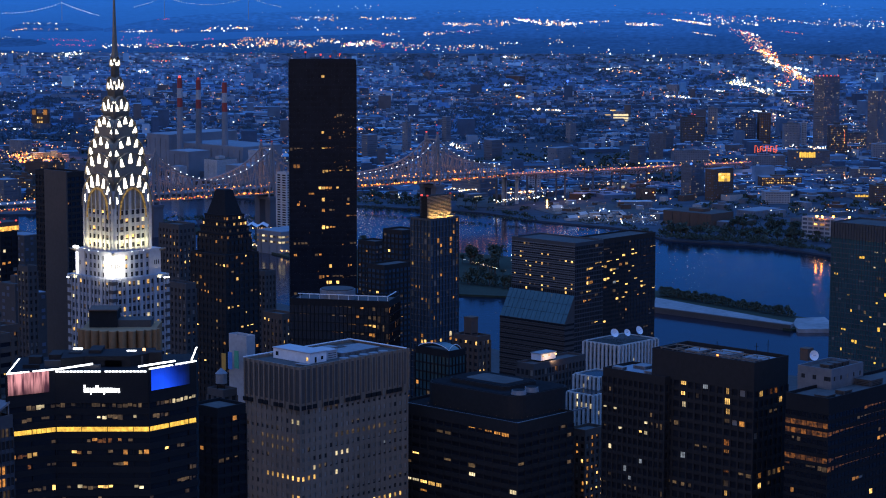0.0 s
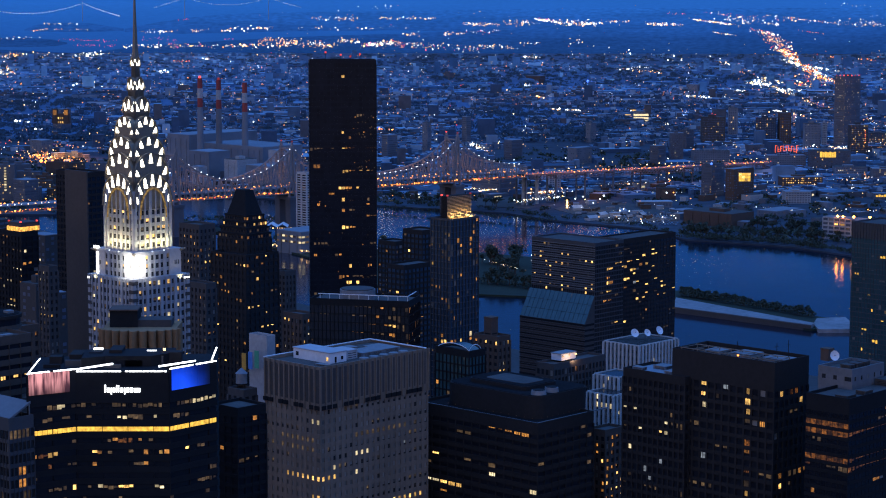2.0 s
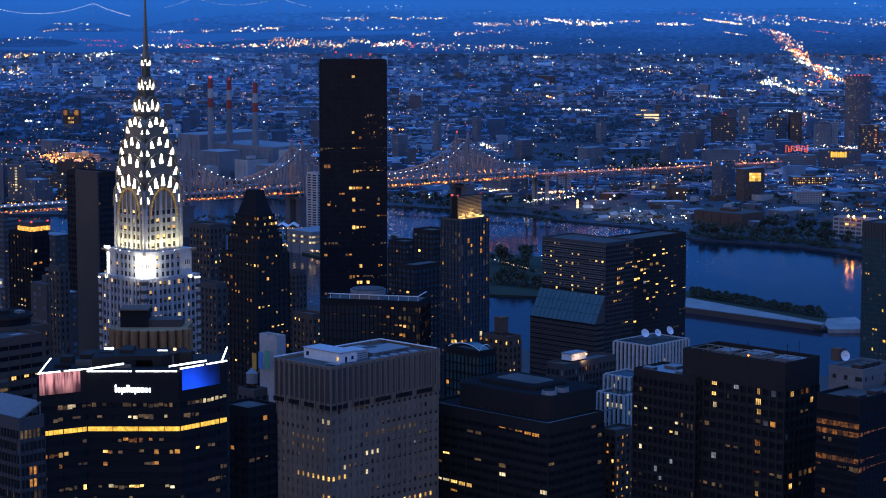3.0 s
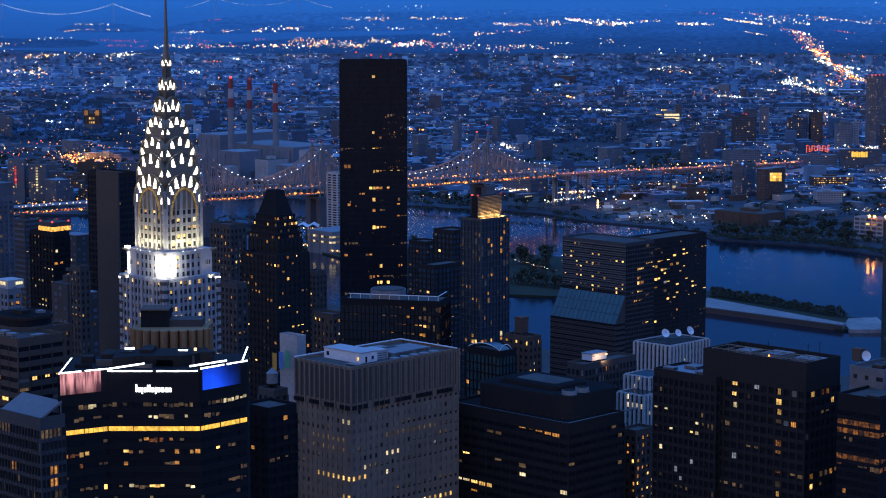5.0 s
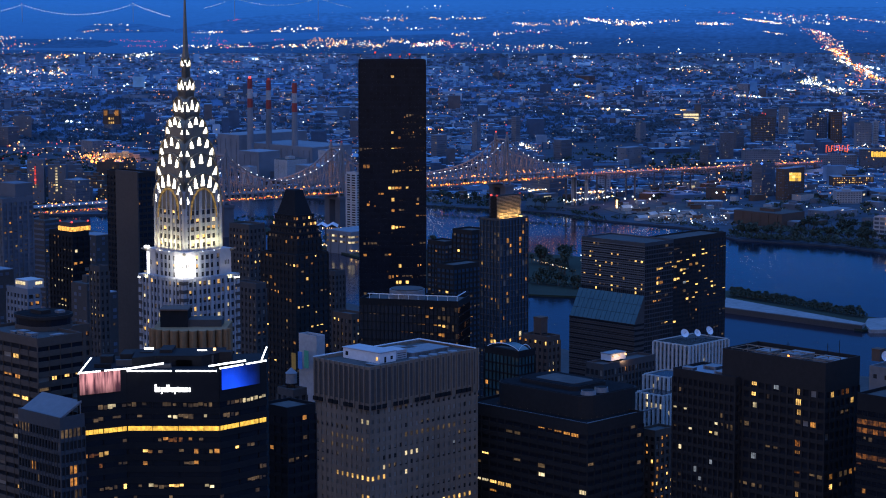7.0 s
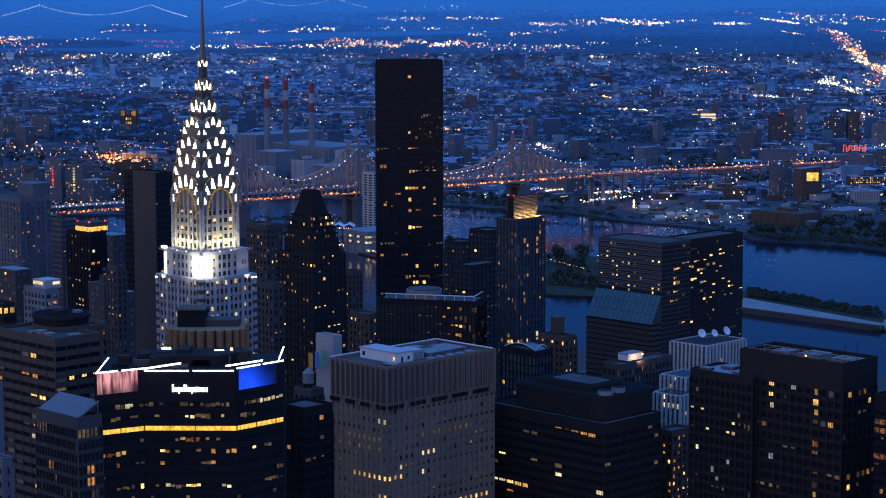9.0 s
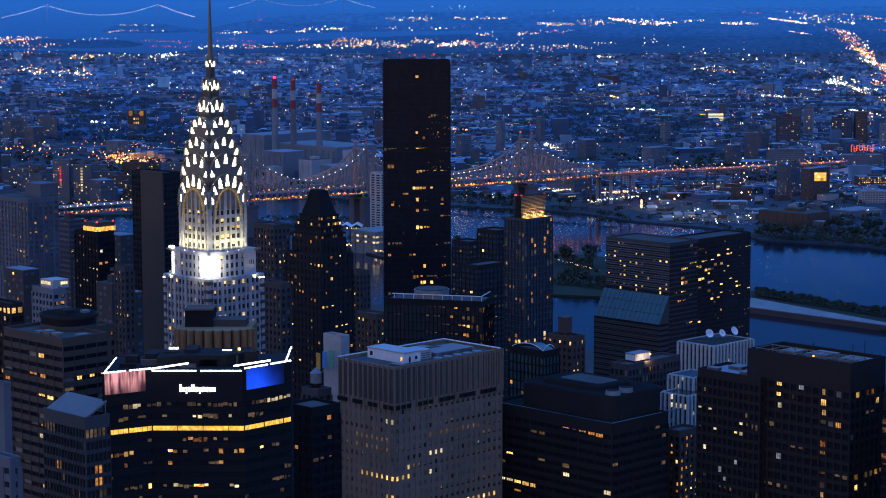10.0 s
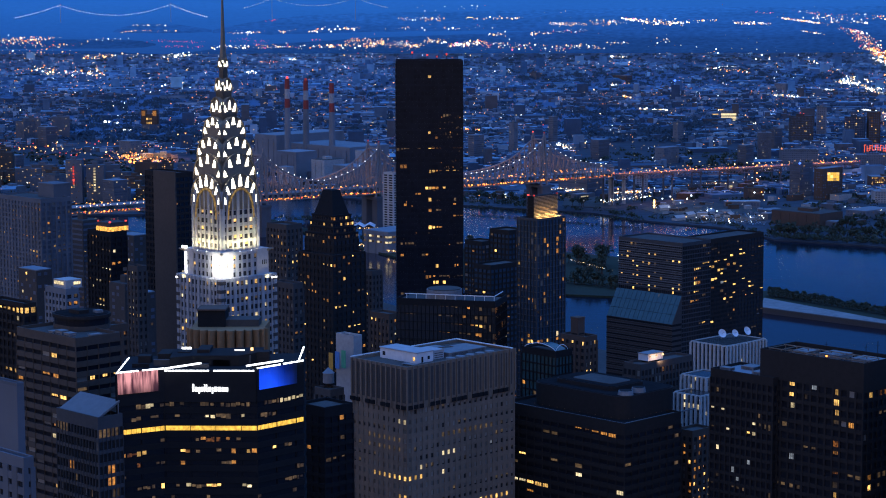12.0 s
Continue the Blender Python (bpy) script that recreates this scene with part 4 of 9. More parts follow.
tower("plaza_tower", "dark banded glass tower with scattered lit windows", 122.6, 1430, 30, 55.3, 157.5, rot=44.2, storey=3.05, bay=1.75, top=2.5, wall=SLATE_METAL, pane=GLASS_DARK, pier=0.12, band=0.7, proud=0.1, deep=0.15, seed=14, blinds=0,
      lights=[("l", 0, 23, 1, "dim"), ("l", 0, 25, 1, "warm"), ("l", 2, 13, 1, "warm"), ("l", 2, 16, 1, "warm"), ("l", 2, 27, 1, "warm"), ("l", 3, 1, 1, "warm"), ("l", 3, 4, 1, "warm"), ("l", 3, 7, 1, "dim"), ("l", 3, 27, 1, "warm"), ("l", 3, 30, 1, "warm"), ("l", 4, 13, 1, "dim"), ("l", 4, 16, 1, "warm"), ("l", 4, 19, 1, "warm"), ("l", 4, 24, 1, "warm"), ("l", 5, 22, 1, "warm"), ("l", 5, 24, 1, "warm"), ("l", 6, 13, 1, "dim"), ("l", 6, 22, 1, "orange"), ("l", 7, 10, 1, "warm"), ("l", 7, 16, 1, "warm"), ("l", 7, 22, 1, "warm"), ("l", 7, 24, 1, "warm"), ("l", 7, 30, 1, "warm"), ("l", 8, 1, 1, "warm"), ("l", 8, 16, 1, "dim"), ("l", 9, 1, 1, "warm"), ("l", 9, 4, 1, "warm"), ("l", 9, 13, 1, "warm"), ("l", 9, 16, 1, "warm"), ("l", 9, 22, 1, "warm"), ("l", 9, 27, 1, "warm"), ("l", 10, 4, 1, "warm"), ("l", 10, 16, 1, "warm"), ("l", 10, 24, 1, "warm"), ("l", 11, 10, 1, "warm"),
              ("r", 0, 12, 2, "dim"), ("r", 2, 14, 2, "dim"), ("r", 4, 12, 2, "warm"), ("r", 4, 14, 2, "warm"), ("r", 5, 7, 2, "warm"), ("r", 5, 9, 2, "warm"), ("r", 5, 16, 2, "warm"), ("r", 7, 7, 2, "orange"), ("r", 8, 7, 2, "warm"), ("r", 8, 9, 2, "orange"), ("r", 10, 3, 2, "dim"), ("r", 10, 7, 2, "warm"), ("r", 10, 8, 2, "warm"), ("r", 11, 12, 2, "dim"), ("r", 12, 5, 2, "orange"), ("r", 12, 8, 2, "orange"), ("r", 17, 10, 2, "dim"), ("r", 17, 12, 2, "warm")],
      scatter=0.006, hues=("dim", "orange"))
tower("plaza_tower", "dark glass tower with warm lit offices in bands", 143.9, 1453.2, 57, 22, 157.4, rot=44.2, storey=2.9, bay=3.4, top=3.5, wall=BROWN_METAL, pane=GLASS_DARK, pier=0.15, band=1.2, proud=0.1, deep=0.15, seed=16, blinds=0.01,
      lights=[("r", 1, 0, 1, "dim"), ("r", 1, 1, 1, "dim"), ("r", 2, 9, 1, "warm"), ("r", 2, 15, 1, "warm"), ("r", 2, 16, 1, "warm"), ("r", 3, 6, 1, "warm"), ("r", 3, 9, 1, "warm"), ("r", 3, 10, 1, "warm"), ("r", 4, 1, 1, "warm"), ("r", 4, 4, 1, "warm"), ("r", 5, 0, 1, "warm"), ("r", 5, 5, 1, "orange"), ("r", 5, 7, 1, "warm"), ("r", 6, 2, 1, "warm"), ("r", 6, 3, 1, "warm"), ("r", 6, 9, 1, "warm"), ("r", 6, 14, 1, "dim"), ("r", 7, 3, 1, "warm"), ("r", 7, 8, 1, "warm"), ("r", 8, 0, 1, "warm"), ("r", 8, 1, 1, "warm"), ("r", 9, 3, 1, "cool"), ("r", 9, 4, 1, "warm"), ("r", 9, 10, 1, "warm"), ("r", 10, 0, 1, "orange"), ("r", 10, 7, 1, "warm"), ("r", 10, 12, 1, "warm"), ("r", 11, 3, 1, "dim"), ("r", 11, 12, 1, "warm"), ("r", 11, 13, 1, "warm"), ("r", 12, 7, 1, "warm"), ("r", 12, 10, 1, "dim"), ("r", 12, 16, 1, "warm"), ("r", 13, 4, 1, "warm"), ("r", 13, 6, 1, "warm"), ("r", 13, 13, 1, "warm"), ("r", 18, 0, 1, "warm")],
      scatter=0.02, hues=("dim", "dim", "orange"))
tower("louvre_topped_tower", "slim dark apartment tower with a lit louvred crown", 21.6, 1150, 22.2, 14.5, 205.1, rot=44.2, storey=3.2, bay=2.4, top=1.2, wall=SLATE_METAL, pane=GLASS_BLUE, pier=0.2, band=0.35, proud=0.3, deep=0.4, blinds=0.06, seed=17, scatter=0.07, hues=("dim", "dim", "dim", "orange"),
      lights=[("l", 7, 5, 1, "warm"), ("r", 3, 2, 1, "orange"), ("r", 3, 6, 1, "orange"), ("r", 4, 6, 1, "orange"), ("r", 5, 6, 1, "orange"), ("r", 13, 7, 1, "orange"), ("r", 13, 2, 1, "dim"), ("l", 20, 1, 2, "warm"), ("l", 20, 4, 1, "orange"), ("r", 20, 0, 2, "orange"), ("r", 20, 3, 1, "warm"), ("r", 20, 6, 1, "orange"), ("l", 21, 1, 1, "warm"), ("r", 21, 5, 1, "warm"), ("r", 19, 6, 1, "white"), ("l", 19, 2, 1, "orange")])
tower("pyramid_shaft", "dark stone tower under a steep pyramid roof", -82.9, 1104, 17.1, 22.4, 199.9, rot=44.2, storey=3.6, bay=3.0, top=1.2, wall=BROWN_METAL, pane=GLASS_DARK, pier=0.8, band=1.7, proud=0.2, deep=0.3, seed=18, scatter=0.150, hues=("warm", "orange", "orange", "dim"))
tower("pyramid_tower_base", "wider dark lower storeys of a pyramid-topped tower", -82.6, 1092, 22.4, 26.6, 193.3, rot=44.2, storey=3.6, bay=3.0, top=1.2, wall=BROWN_METAL, pane=GLASS_DARK, pier=0.8, band=1.7, proud=0.2, deep=0.3, seed=45, scatter=0.150, hues=("warm", "orange", "orange", "dim"))
slab = tower("blank_slab_tower", "tall dark slab tower with a blank brown end wall", -185.1, 1250, 13.1, 29, 220.6, rot=44.2, storey=3.6, bay=3.2, top=3, wall=BROWN_METAL, pane=GLASS_BLACK, pier=0.6, band=1.4, proud=0.1, deep=0.2, seed=13, scatter=0.03)
piece("end_wall", BROWN_STONE, slab, (-0.45, -0.3, 0), (0.5, (13.1, 29)[1] * 0.7, 220.6 + 0.6))
tower("deco_neighbour", "blue-grey brick tower beside the art deco skyscraper", -116.3, 1200, 11.5, 17, 196.3, rot=44.2, storey=3.5, bay=3.0, top=3, wall=BRICK_GREY, pier=1.4, band=1.6, seed=19, scatter=0.145)
tower("brick_mid_tower", "brown brick tower with small scattered lit windows", -98.8, 1050, 6.5, 14.4, 184.9, rot=44.2, storey=3.5, bay=2.8, top=3, wall=BRICK_GREY, pier=1.4, band=1.6, seed=20, scatter=0.145)
tower("curved_glass_block", "dark glass office block with roof rail and lit floors", -0.4, 960, 21.2, 45.8, 189.7, rot=14, storey=3.9, bay=1.9, top=3, wall=BLACK_METAL, pane=GLASS_DARK, pier=0.1, band=0.45, proud=0.2, deep=0.2, blinds=0.04, seed=21,
      lights=[("l", 2, 9, 2, "dim"), ("l", 2, 4, 1, "warm"), ("l", 2, 3, 1, "warm"), ("l", 2, 12, 2, "dim"), ("l", 3, 13, 1, "orange"), ("l", 0, 10, 3, "dim"), ("l", 0, 9, 1, "dim")], scatter=0.3, hues=("dim", "dim", "dim", "dim", "white", "orange"), shade=True)
tower("dark_low_block", "dark office block with a grey plant roof", -63.3, 790, 14, 14.9, 175.8, rot=44.2, storey=3.8, bay=3.6, top=4, wall=BLACK_METAL, pane=SLAB_GLASS, pier=0.5, band=1.6, seed=22, scatter=0.05, hues=("dim", "orange", "dim"))
solid("pale_party_wall_building", "pale rendered slab with a small coloured wall mural", -59.7, 900, 4.8, 11, 184.2, wall=STONE_PALE)
tower("green_glass_block", "green glass block with white chevron roof lines", 25.7, 930, 10.5, 20.2, 172.5, rot=44.2, storey=4.0, bay=2.2, top=3, wall=BLACK_METAL, pane=GLASS_GREEN, pier=0.2, band=0.7, seed=23, scatter=0.060)
tower("brick_apartment_block", "brown brick apartment block with a tank house", 41, 1000, 8.7, 15.3, 167.1, rot=44.2, storey=3.3, bay=2.8, top=2.5, wall=BRICK_BROWN, pier=1.4, band=1.5, seed=24, scatter=0.218)
plant("tank_house", "brown brick tank house on an apartment roof", 38.1, 1006, 167.1 - 1.5, 4.6, 4.6, 9.5, material=BRICK_BROWN, slats=1, category="roof house")
tower("fluted_office_block", "dark office block with pale fluted piers and rooftop tank", 65.7, 980, 37, 10.5, 157.7, rot=44.2, storey=3.8, bay=2.4, top=3, wall=BRICK_GREY, pier=0.7, band=1.2, seed=25, scatter=0.075)
tower("amber_apartment_tower", "brown apartment tower with many amber windows", 82.2, 900, 12.9, 8.6, 144, rot=44.2, storey=3.2, bay=3.0, top=3, wall=BRICK_BROWN, pier=1.3, band=1.3, seed=26, scatter=0.55, hues=("orange", "orange", "warm"))
tower("hedge_tower", "dark apartment tower near the river", -9.7, 1450, 14.1, 16.1, 156, rot=44.2, storey=3.3, bay=3.2, top=3, wall=BROWN_METAL, pane=GLASS_BLUE, pier=0.4, band=1.4, seed=27, scatter=0.075, hues=("warm", "orange", "dim", "dim"))
tower("hedge_tower", "stepped dark apartment tower near the river", 7.8, 1350, 15.4, 16.7, 175.4, rot=44.2, storey=3.3, bay=3.2, top=3, wall=BROWN_METAL, pane=GLASS_BLUE, pier=0.4, band=1.4, seed=28, scatter=0.075, hues=("warm", "orange", "dim", "dim"))
tower("hedge_tower", "low dark apartment tower with lit corner rooms", -3.3, 1300, 27.1, 14.4, 160.2, rot=44.2, storey=3.3, bay=3.2, top=3, wall=BROWN_METAL, pane=GLASS_BLUE, pier=0.4, band=1.4, seed=29, scatter=0.075, hues=("warm", "orange", "dim", "dim"))
tower("white_balcony_tower", "slim white apartment tower with stacked balconies", -133, 2800, 11, 18.2, 78.8, rot=44.2, storey=3.2, bay=9.2, top=3, wall=STONE_WHITE, pier=2.6, band=1.3, proud=0.8, seed=30, scatter=0.04)
tower("green_glass_slab", "green glass office slab with scattered yellow windows", 351.8, 1420, 36.1, 71.2, 167.5, rot=44.2, storey=3.4, bay=2.2, top=11, wall=SLATE_METAL, pane=GLASS_GREEN, blinds=0.04, pier=0.12, band=0.5, proud=0.12, deep=0.2, seed=31, ribs=0.3, scatter=0.055, hues=("row", "white", "dim", "dim", "dim"),
      lights=[("l", 0, 10, 3, "white"), ("l", 0, 17, 3, "dim"), ("l", 3, 20, 2, "row"), ("l", 3, 12, 1, "row"), ("l", 6, 4, 3, "row"), ("l", 11, 25, 1, "row"), ("l", 11, 4, 4, "white"), ("l", 18, 26, 2, "row"), ("l", 17, 14, 1, "row"), ("l", 20, 22, 2, "row"), ("l", 16, 20, 1, "row"), ("l", 15, 17, 1, "row"), ("l", 21, 16, 3, "dim")])
# west side, seen last
tower("brown_banded_tower", "brown office tower with ribbon windows and stepped top", -137.3, 700, 17.9, 34.2, 216.8, rot=44.2, storey=3.4, bay=4.6, top=3, wall=BROWN_STONE, pane=SLAB_GLASS, pier=0.1, band=1.9, proud=0.35, deep=0.3, seed=32, scatter=0.045, mullions=2,
      lights=[("l", 1, 2, 1, "warm"), ("l", 3, 2, 2, "orange"), ("l", 5, 1, 2, "warm"), ("l", 9, 2, 1, "white")])
tower("blue_glass_building", "blue glass office building with a sloping roof edge", -120.3, 645, 9.1, 21.8, 201.9, rot=44.2, storey=3.8, bay=1.6, top=4, wall=SLATE_METAL, pane=GLASS_DARK, pier=0.2, band=1.2, seed=33, scatter=0.05, hues=("dim", "orange", "dim"), blinds=0.02,
      lights=[("r", 0, 0, 5, "dim"), ("r", 3, 2, 2, "orange"), ("r", 5, 3, 2, "dim"), ("l", 0, 10, 3, "dim"), ("l", 3, 8, 2, "orange"), ("r", 4, 2, 2, "orange"), ("r", 7, 3, 1, "orange")])
solid("rendered_slab", "grey rendered slab building", -136.8, 610, 2.4, 19.5, 219, wall=FAR_BRICK)
tower("low_grey_building", "low grey building with small windows", -124.3, 560, 3.1, 21.4, 208.6, rot=44.2, storey=3.6, bay=4.0, top=3, wall=FAR_BRICK, pier=2.4, band=2.0, seed=34, scatter=0.0)
tower("apartment_slab", "grey-blue apartment slab with scattered lit windows", -284.5, 1350, 22.7, 47.2, 195.3, rot=44.2, storey=3.0, bay=3.6, top=3, wall=FAR_BRICK, pane=GLASS_FAR, pier=1.5, band=1.1, seed=35, scatter=0.12, hues=("warm", "dim", "orange", "dim", "orange"))
plant("lift_house", "pale lift house on an apartment slab", -279.5, 1366, 194, 13, 17, 9, material=FAR_BRICK, slats=0, category="roof house")
tower("lit_crown_tower", "dark stepped tower with a gold lit crown", -214.3, 1200, 11.1, 21.9, 192.2, rot=44.2, storey=3.5, bay=3.2, top=3, wall=BLACK_METAL, pane=SLAB_GLASS, pier=0.7, band=1.5, seed=36, scatter=0.2, hues=("warm", "white", "warm", "orange", "dim"))
tower("white_lit_top_building", "pale building with floodlit white top storey", -210.1, 1050, 7.6, 17.7, 182.1, rot=44.2, storey=3.5, bay=3.2, top=3, wall=FAR_WALL, pier=1.2, band=1.5, seed=37, scatter=0.128)
tower("gold_band_building", "dark building with a gold lit upper floor", -197.9, 900, 6.1, 25.4, 197.8, rot=44.2, storey=3.8, bay=3.0, top=2, wall=BROWN_METAL, pane=SLAB_GLASS, pier=0.6, band=1.4, seed=38, scatter=0.060, lights=[("r", 0, 0, 12, "warm"), ("l", 0, 0, 12, "warm")])
tower("grey_setback_building", "blue-grey setback building with few lights", -176.4, 1060, 5.6, 8.2, 192, rot=44.2, storey=3.5, bay=3.0, top=3, wall=BRICK_GREY, pier=1.4, band=1.6, seed=39, scatter=0.102)
tower("low_brick_block", "low brown brick block with dark windows", -147.6, 820, 8.6, 8.6, 201.5, rot=44.2, storey=3.6, bay=3.2, top=3, wall=BRICK_BROWN, pier=1.4, band=1.6, seed=40, scatter=0.060)

tower("river_street_block", "dark brick block by the river street", -71.8, 1250, 8, 8.7, 163.6, rot=44.2, storey=3.4, bay=3.0, top=3, wall=BRICK_GREY, pier=1.4, band=1.5, seed=41, scatter=0.136)
tower("river_street_block", "brown brick block with few lit windows", -52.7, 1060, 8.4, 14, 168.3, rot=44.2, storey=3.4, bay=3.0, top=3, wall=BRICK_BROWN, pier=1.4, band=1.5, seed=42, scatter=0.136)
tower("river_street_block", "dark stepped brick block between towers", -24.9, 1120, 14.5, 27.6, 157.7, rot=44.2, storey=3.4, bay=3.0, top=3, wall=BRICK_GREY, pier=1.4, band=1.5, seed=43, scatter=0.204)
tower("tank_building", "grey brick building carrying a wooden water tank", -65.7, 850, 7.2, 9.5, 171, rot=44.2, storey=3.6, bay=3.0, top=3, wall=BRICK_GREY, pier=1.4, band=1.6, seed=44, scatter=0.03)
wt = root("water_tank", -67.2, 860, 171 - 1.1, 0, "round rooftop water tank with a conical cap", "water tank", "rooftop plant")
for name, r0, r1, z0, z1, material in (("tank", 2.3, 2.2, 2.0, 6.0, PLANT_GREY), ("cap", 2.5, 0.2, 6.0, 8.2, ROOF_MID)):
    bm = bmesh.new()
    bmesh.ops.create_cone(bm, cap_ends=True, segments=20, radius1=r0, radius2=r1, depth=z1 - z0, matrix=Matrix.Translation((0, 0, (z0 + z1) / 2)))
    part(name, bm, material, wt)
for sx, sy in ((-1, -1), (1, -1), (1, 1), (-1, 1)):
    piece("leg", BLACK_METAL, wt, (sx * 1.4 - 0.12, sy * 1.4 - 0.12, 0), (sx * 1.4 + 0.12, sy * 1.4 + 0.12, 2.0))
# mechanical floor and recessed panels in the ribbed head of the steel-clad tower
head = root("mechanical_floor", -34.6, 830, 0, 45.8, "dark louvred mechanical floor below a ribbed top", "building", "Manhattan buildings")
HZ = 183.7
for k in range(20):
    c = 59.3 / 20 * k
    piece("recess", BRICK_GREY, head, (c + 0.55, -0.1, HZ - 14.4), (c + 2.4, 0.02, HZ - 1.2))
    if k % 4 != 3:
        piece("louvre", BLACK_METAL, head, (c + 0.2, -0.6, HZ - 17.0), (c + 2.75, -0.05, HZ - 15.4))
for k in range(11):
    c = 32.5 / 11 * k
    piece("recess", BRICK_GREY, head, (-0.1, c + 0.55, HZ - 14.4), (0.02, c + 2.4, HZ - 1.2))
    if k % 3 != 2:
        piece("louvre", BLACK_METAL, head, (-0.6, c + 0.2, HZ - 17.0), (-0.05, c + 2.75, HZ - 15.4))

# sloping glass skirt of the banded plaza tower
skirt = root("glass_skirt", 122.6, 1430, 0, 45.8, "sloping green glass skirt over a wider base", "building", "Manhattan buildings")
SK0, SK1, SKW, SKQ = 104.3, 122.5, 57, 10.0
piece("base_wall", BRICK_GREY, skirt, (-SKQ, 0, 0), (-0.2, SKW, SK0))
for j in range(14):
    piece("floor_band", BLACK_METAL, skirt, (-SKQ - 0.15, -0.1, SK0 - 3.5 * j - 1.6), (-0.2, SKW + 0.1, SK0 - 3.5 * j - 0.2))
for k in range(15):
    y0, y1 = SKW * k / 15 + 0.12, SKW * (k + 1) / 15 - 0.12
    for j in range(3):
        f0, f1 = j / 3, (j + 1) / 3 - 0.012
        bm = bmesh.new()
        vs = [[bm.verts.new((-SKQ * (1 - f) + o, y, SK0 + (SK1 - SK0) * f)) for f, y in ((f0, y0), (f1, y0), (f1, y1), (f0, y1))] for o in (0.0, 0.3)]
        bm.faces.new(vs[0]), bm.faces.new(vs[1])
        for i in range(4):
            bm.faces.new((vs[0][i], vs[0][(i + 1) % 4], vs[1][(i + 1) % 4], vs[1][i]))
        bmesh.ops.recalc_face_normals(bm, faces=bm.faces)
        part("pane", bm, GLASS_GREEN, skirt)
# thin sunshade lines between the floors of the banded tower
for k in range(20):
    piece("sunshade", SPANDREL_METAL, skirt, (-0.35, 0, 154.55 - 1.525 * k), (0, 55.3, 155 - 1.525 * k))
for k in range(24):
    piece("sunshade", SLATE_METAL, skirt, (-SKQ - 0.4, -0.2, SK0 - 2.0 - 1.525 * k), (-SKQ - 0.1, SKW, SK0 - 1.6 - 1.525 * k))
for y in (0.0, SKW - 0.4):
    bm = bmesh.new()
    vs = [[bm.verts.new((x, y + o, z)) for x, z in ((-SKQ + 0.2, SK0), (0, SK0), (0, SK1))] for o in (0, 0.4)]
    bm.faces.new(vs[0]), bm.faces.new(vs[1])
    for i in range(3):
        bm.faces.new((vs[0][i], vs[0][(i + 1) % 3], vs[1][(i + 1) % 3], vs[1][i]))
    part("cheek_wall", bm, BRICK_GREY, skirt)

# roof rail and tank on the glass block
CM = pose(-0.4, 960, 189.7 - 1.1, 0, 0, 76)
rail = root("roof_rail", *(CM @ Vector((0.6, 0.6, 0))).to_tuple(), 76, "pale roof rail of a glass block", "railing", "rooftop plant")
for k in range(10):
    piece("post", WHITE_PAINT, rail, (-0.1, k * 4.5, 0), (0.1, k * 4.5 + 0.2, 3.2))
piece("rail", WHITE_PAINT, rail, (-0.12, 0, 3.0), (0.12, 41.5, 3.35))
piece("side_rail", WHITE_PAINT, rail, (-0.12, 0, 3.0), (16, 0.25, 3.35))
tankm = CM @ Vector((9, 26, 0))
drum = root("roof_tank", *tankm.to_tuple(), 0, "large pale cylindrical roof tank", "tank", "rooftop plant")
bm = bmesh.new()
bmesh.ops.create_cone(bm, cap_ends=True, segments=32, radius1=8, radius2=8, depth=4.6, matrix=Matrix.Translation((0, 0, 2.3)))
part("shell", bm, PLANT_GREY, drum)
bm = bmesh.new()
bmesh.ops.create_cone(bm, cap_ends=True, segments=32, radius1=7.5, radius2=7.5, depth=0.4, matrix=Matrix.Translation((0, 0, 4.8)))
part("lid", bm, ROOF_DARK, drum)

# white tube arches on the green glass block
vault = root("roof_arches", 25.7, 930, 172.5 - 1, 45.8, "white tubular arches over a glass roof", "roof frame", "rooftop plant")
for face, long in (("r", 8.0), ("l", 19.0)):
    pts = [(long * k / 12, 2.6 * math.sin(math.pi * k / 12) ** 0.7) for k in range(13)]
    bm = bmesh.new()
    for (u0, h0), (u1, h1) in zip(pts, pts[1:]):
        p, q = ((u0, 0.2, h0 + 0.8), (u1, 0.2, h1 + 0.8)) if face == "r" else ((0.2, u0, h0 + 0.8), (0.2, u1, h1 + 0.8))
        v = [bm.verts.new(Vector(p) + Vector((0, 0, d))) for d in (-0.12, 0.12)] + [bm.verts.new(Vector(q) + Vector((0, 0, d))) for d in (0.12, -0.12)]
        w2 = [bm.verts.new(x.co + Vector((0.35, 0.35, 0))) for x in v]
        bm.faces.new(v), bm.faces.new(w2)
        for i in range(4):
            bm.faces.new((v[i], v[(i + 1) % 4], w2[(i + 1) % 4], w2[i]))
    bmesh.ops.remove_doubles(bm, verts=bm.verts, dist=0.02)
    part("arch", bm, WHITE_PAINT, vault)
rb = bmesh.new()
for k in range(12):
    y0, y1 = 18.6 * k / 12 + 0.3, 18.6 * (k + 1) / 12 + 0.3
    h0, h1 = 2.4 * math.sin(math.pi * k / 12) ** 0.7 + 0.6, 2.4 * math.sin(math.pi * (k + 1) / 12) ** 0.7 + 0.6
    rb.faces.new([rb.verts.new(c) for c in ((0.6, y0, h0), (0.6, y1, h1), (7.4, y1, h1), (7.4, y0, h0))])
part("vault_glass", rb, GLASS_GREEN, vault)

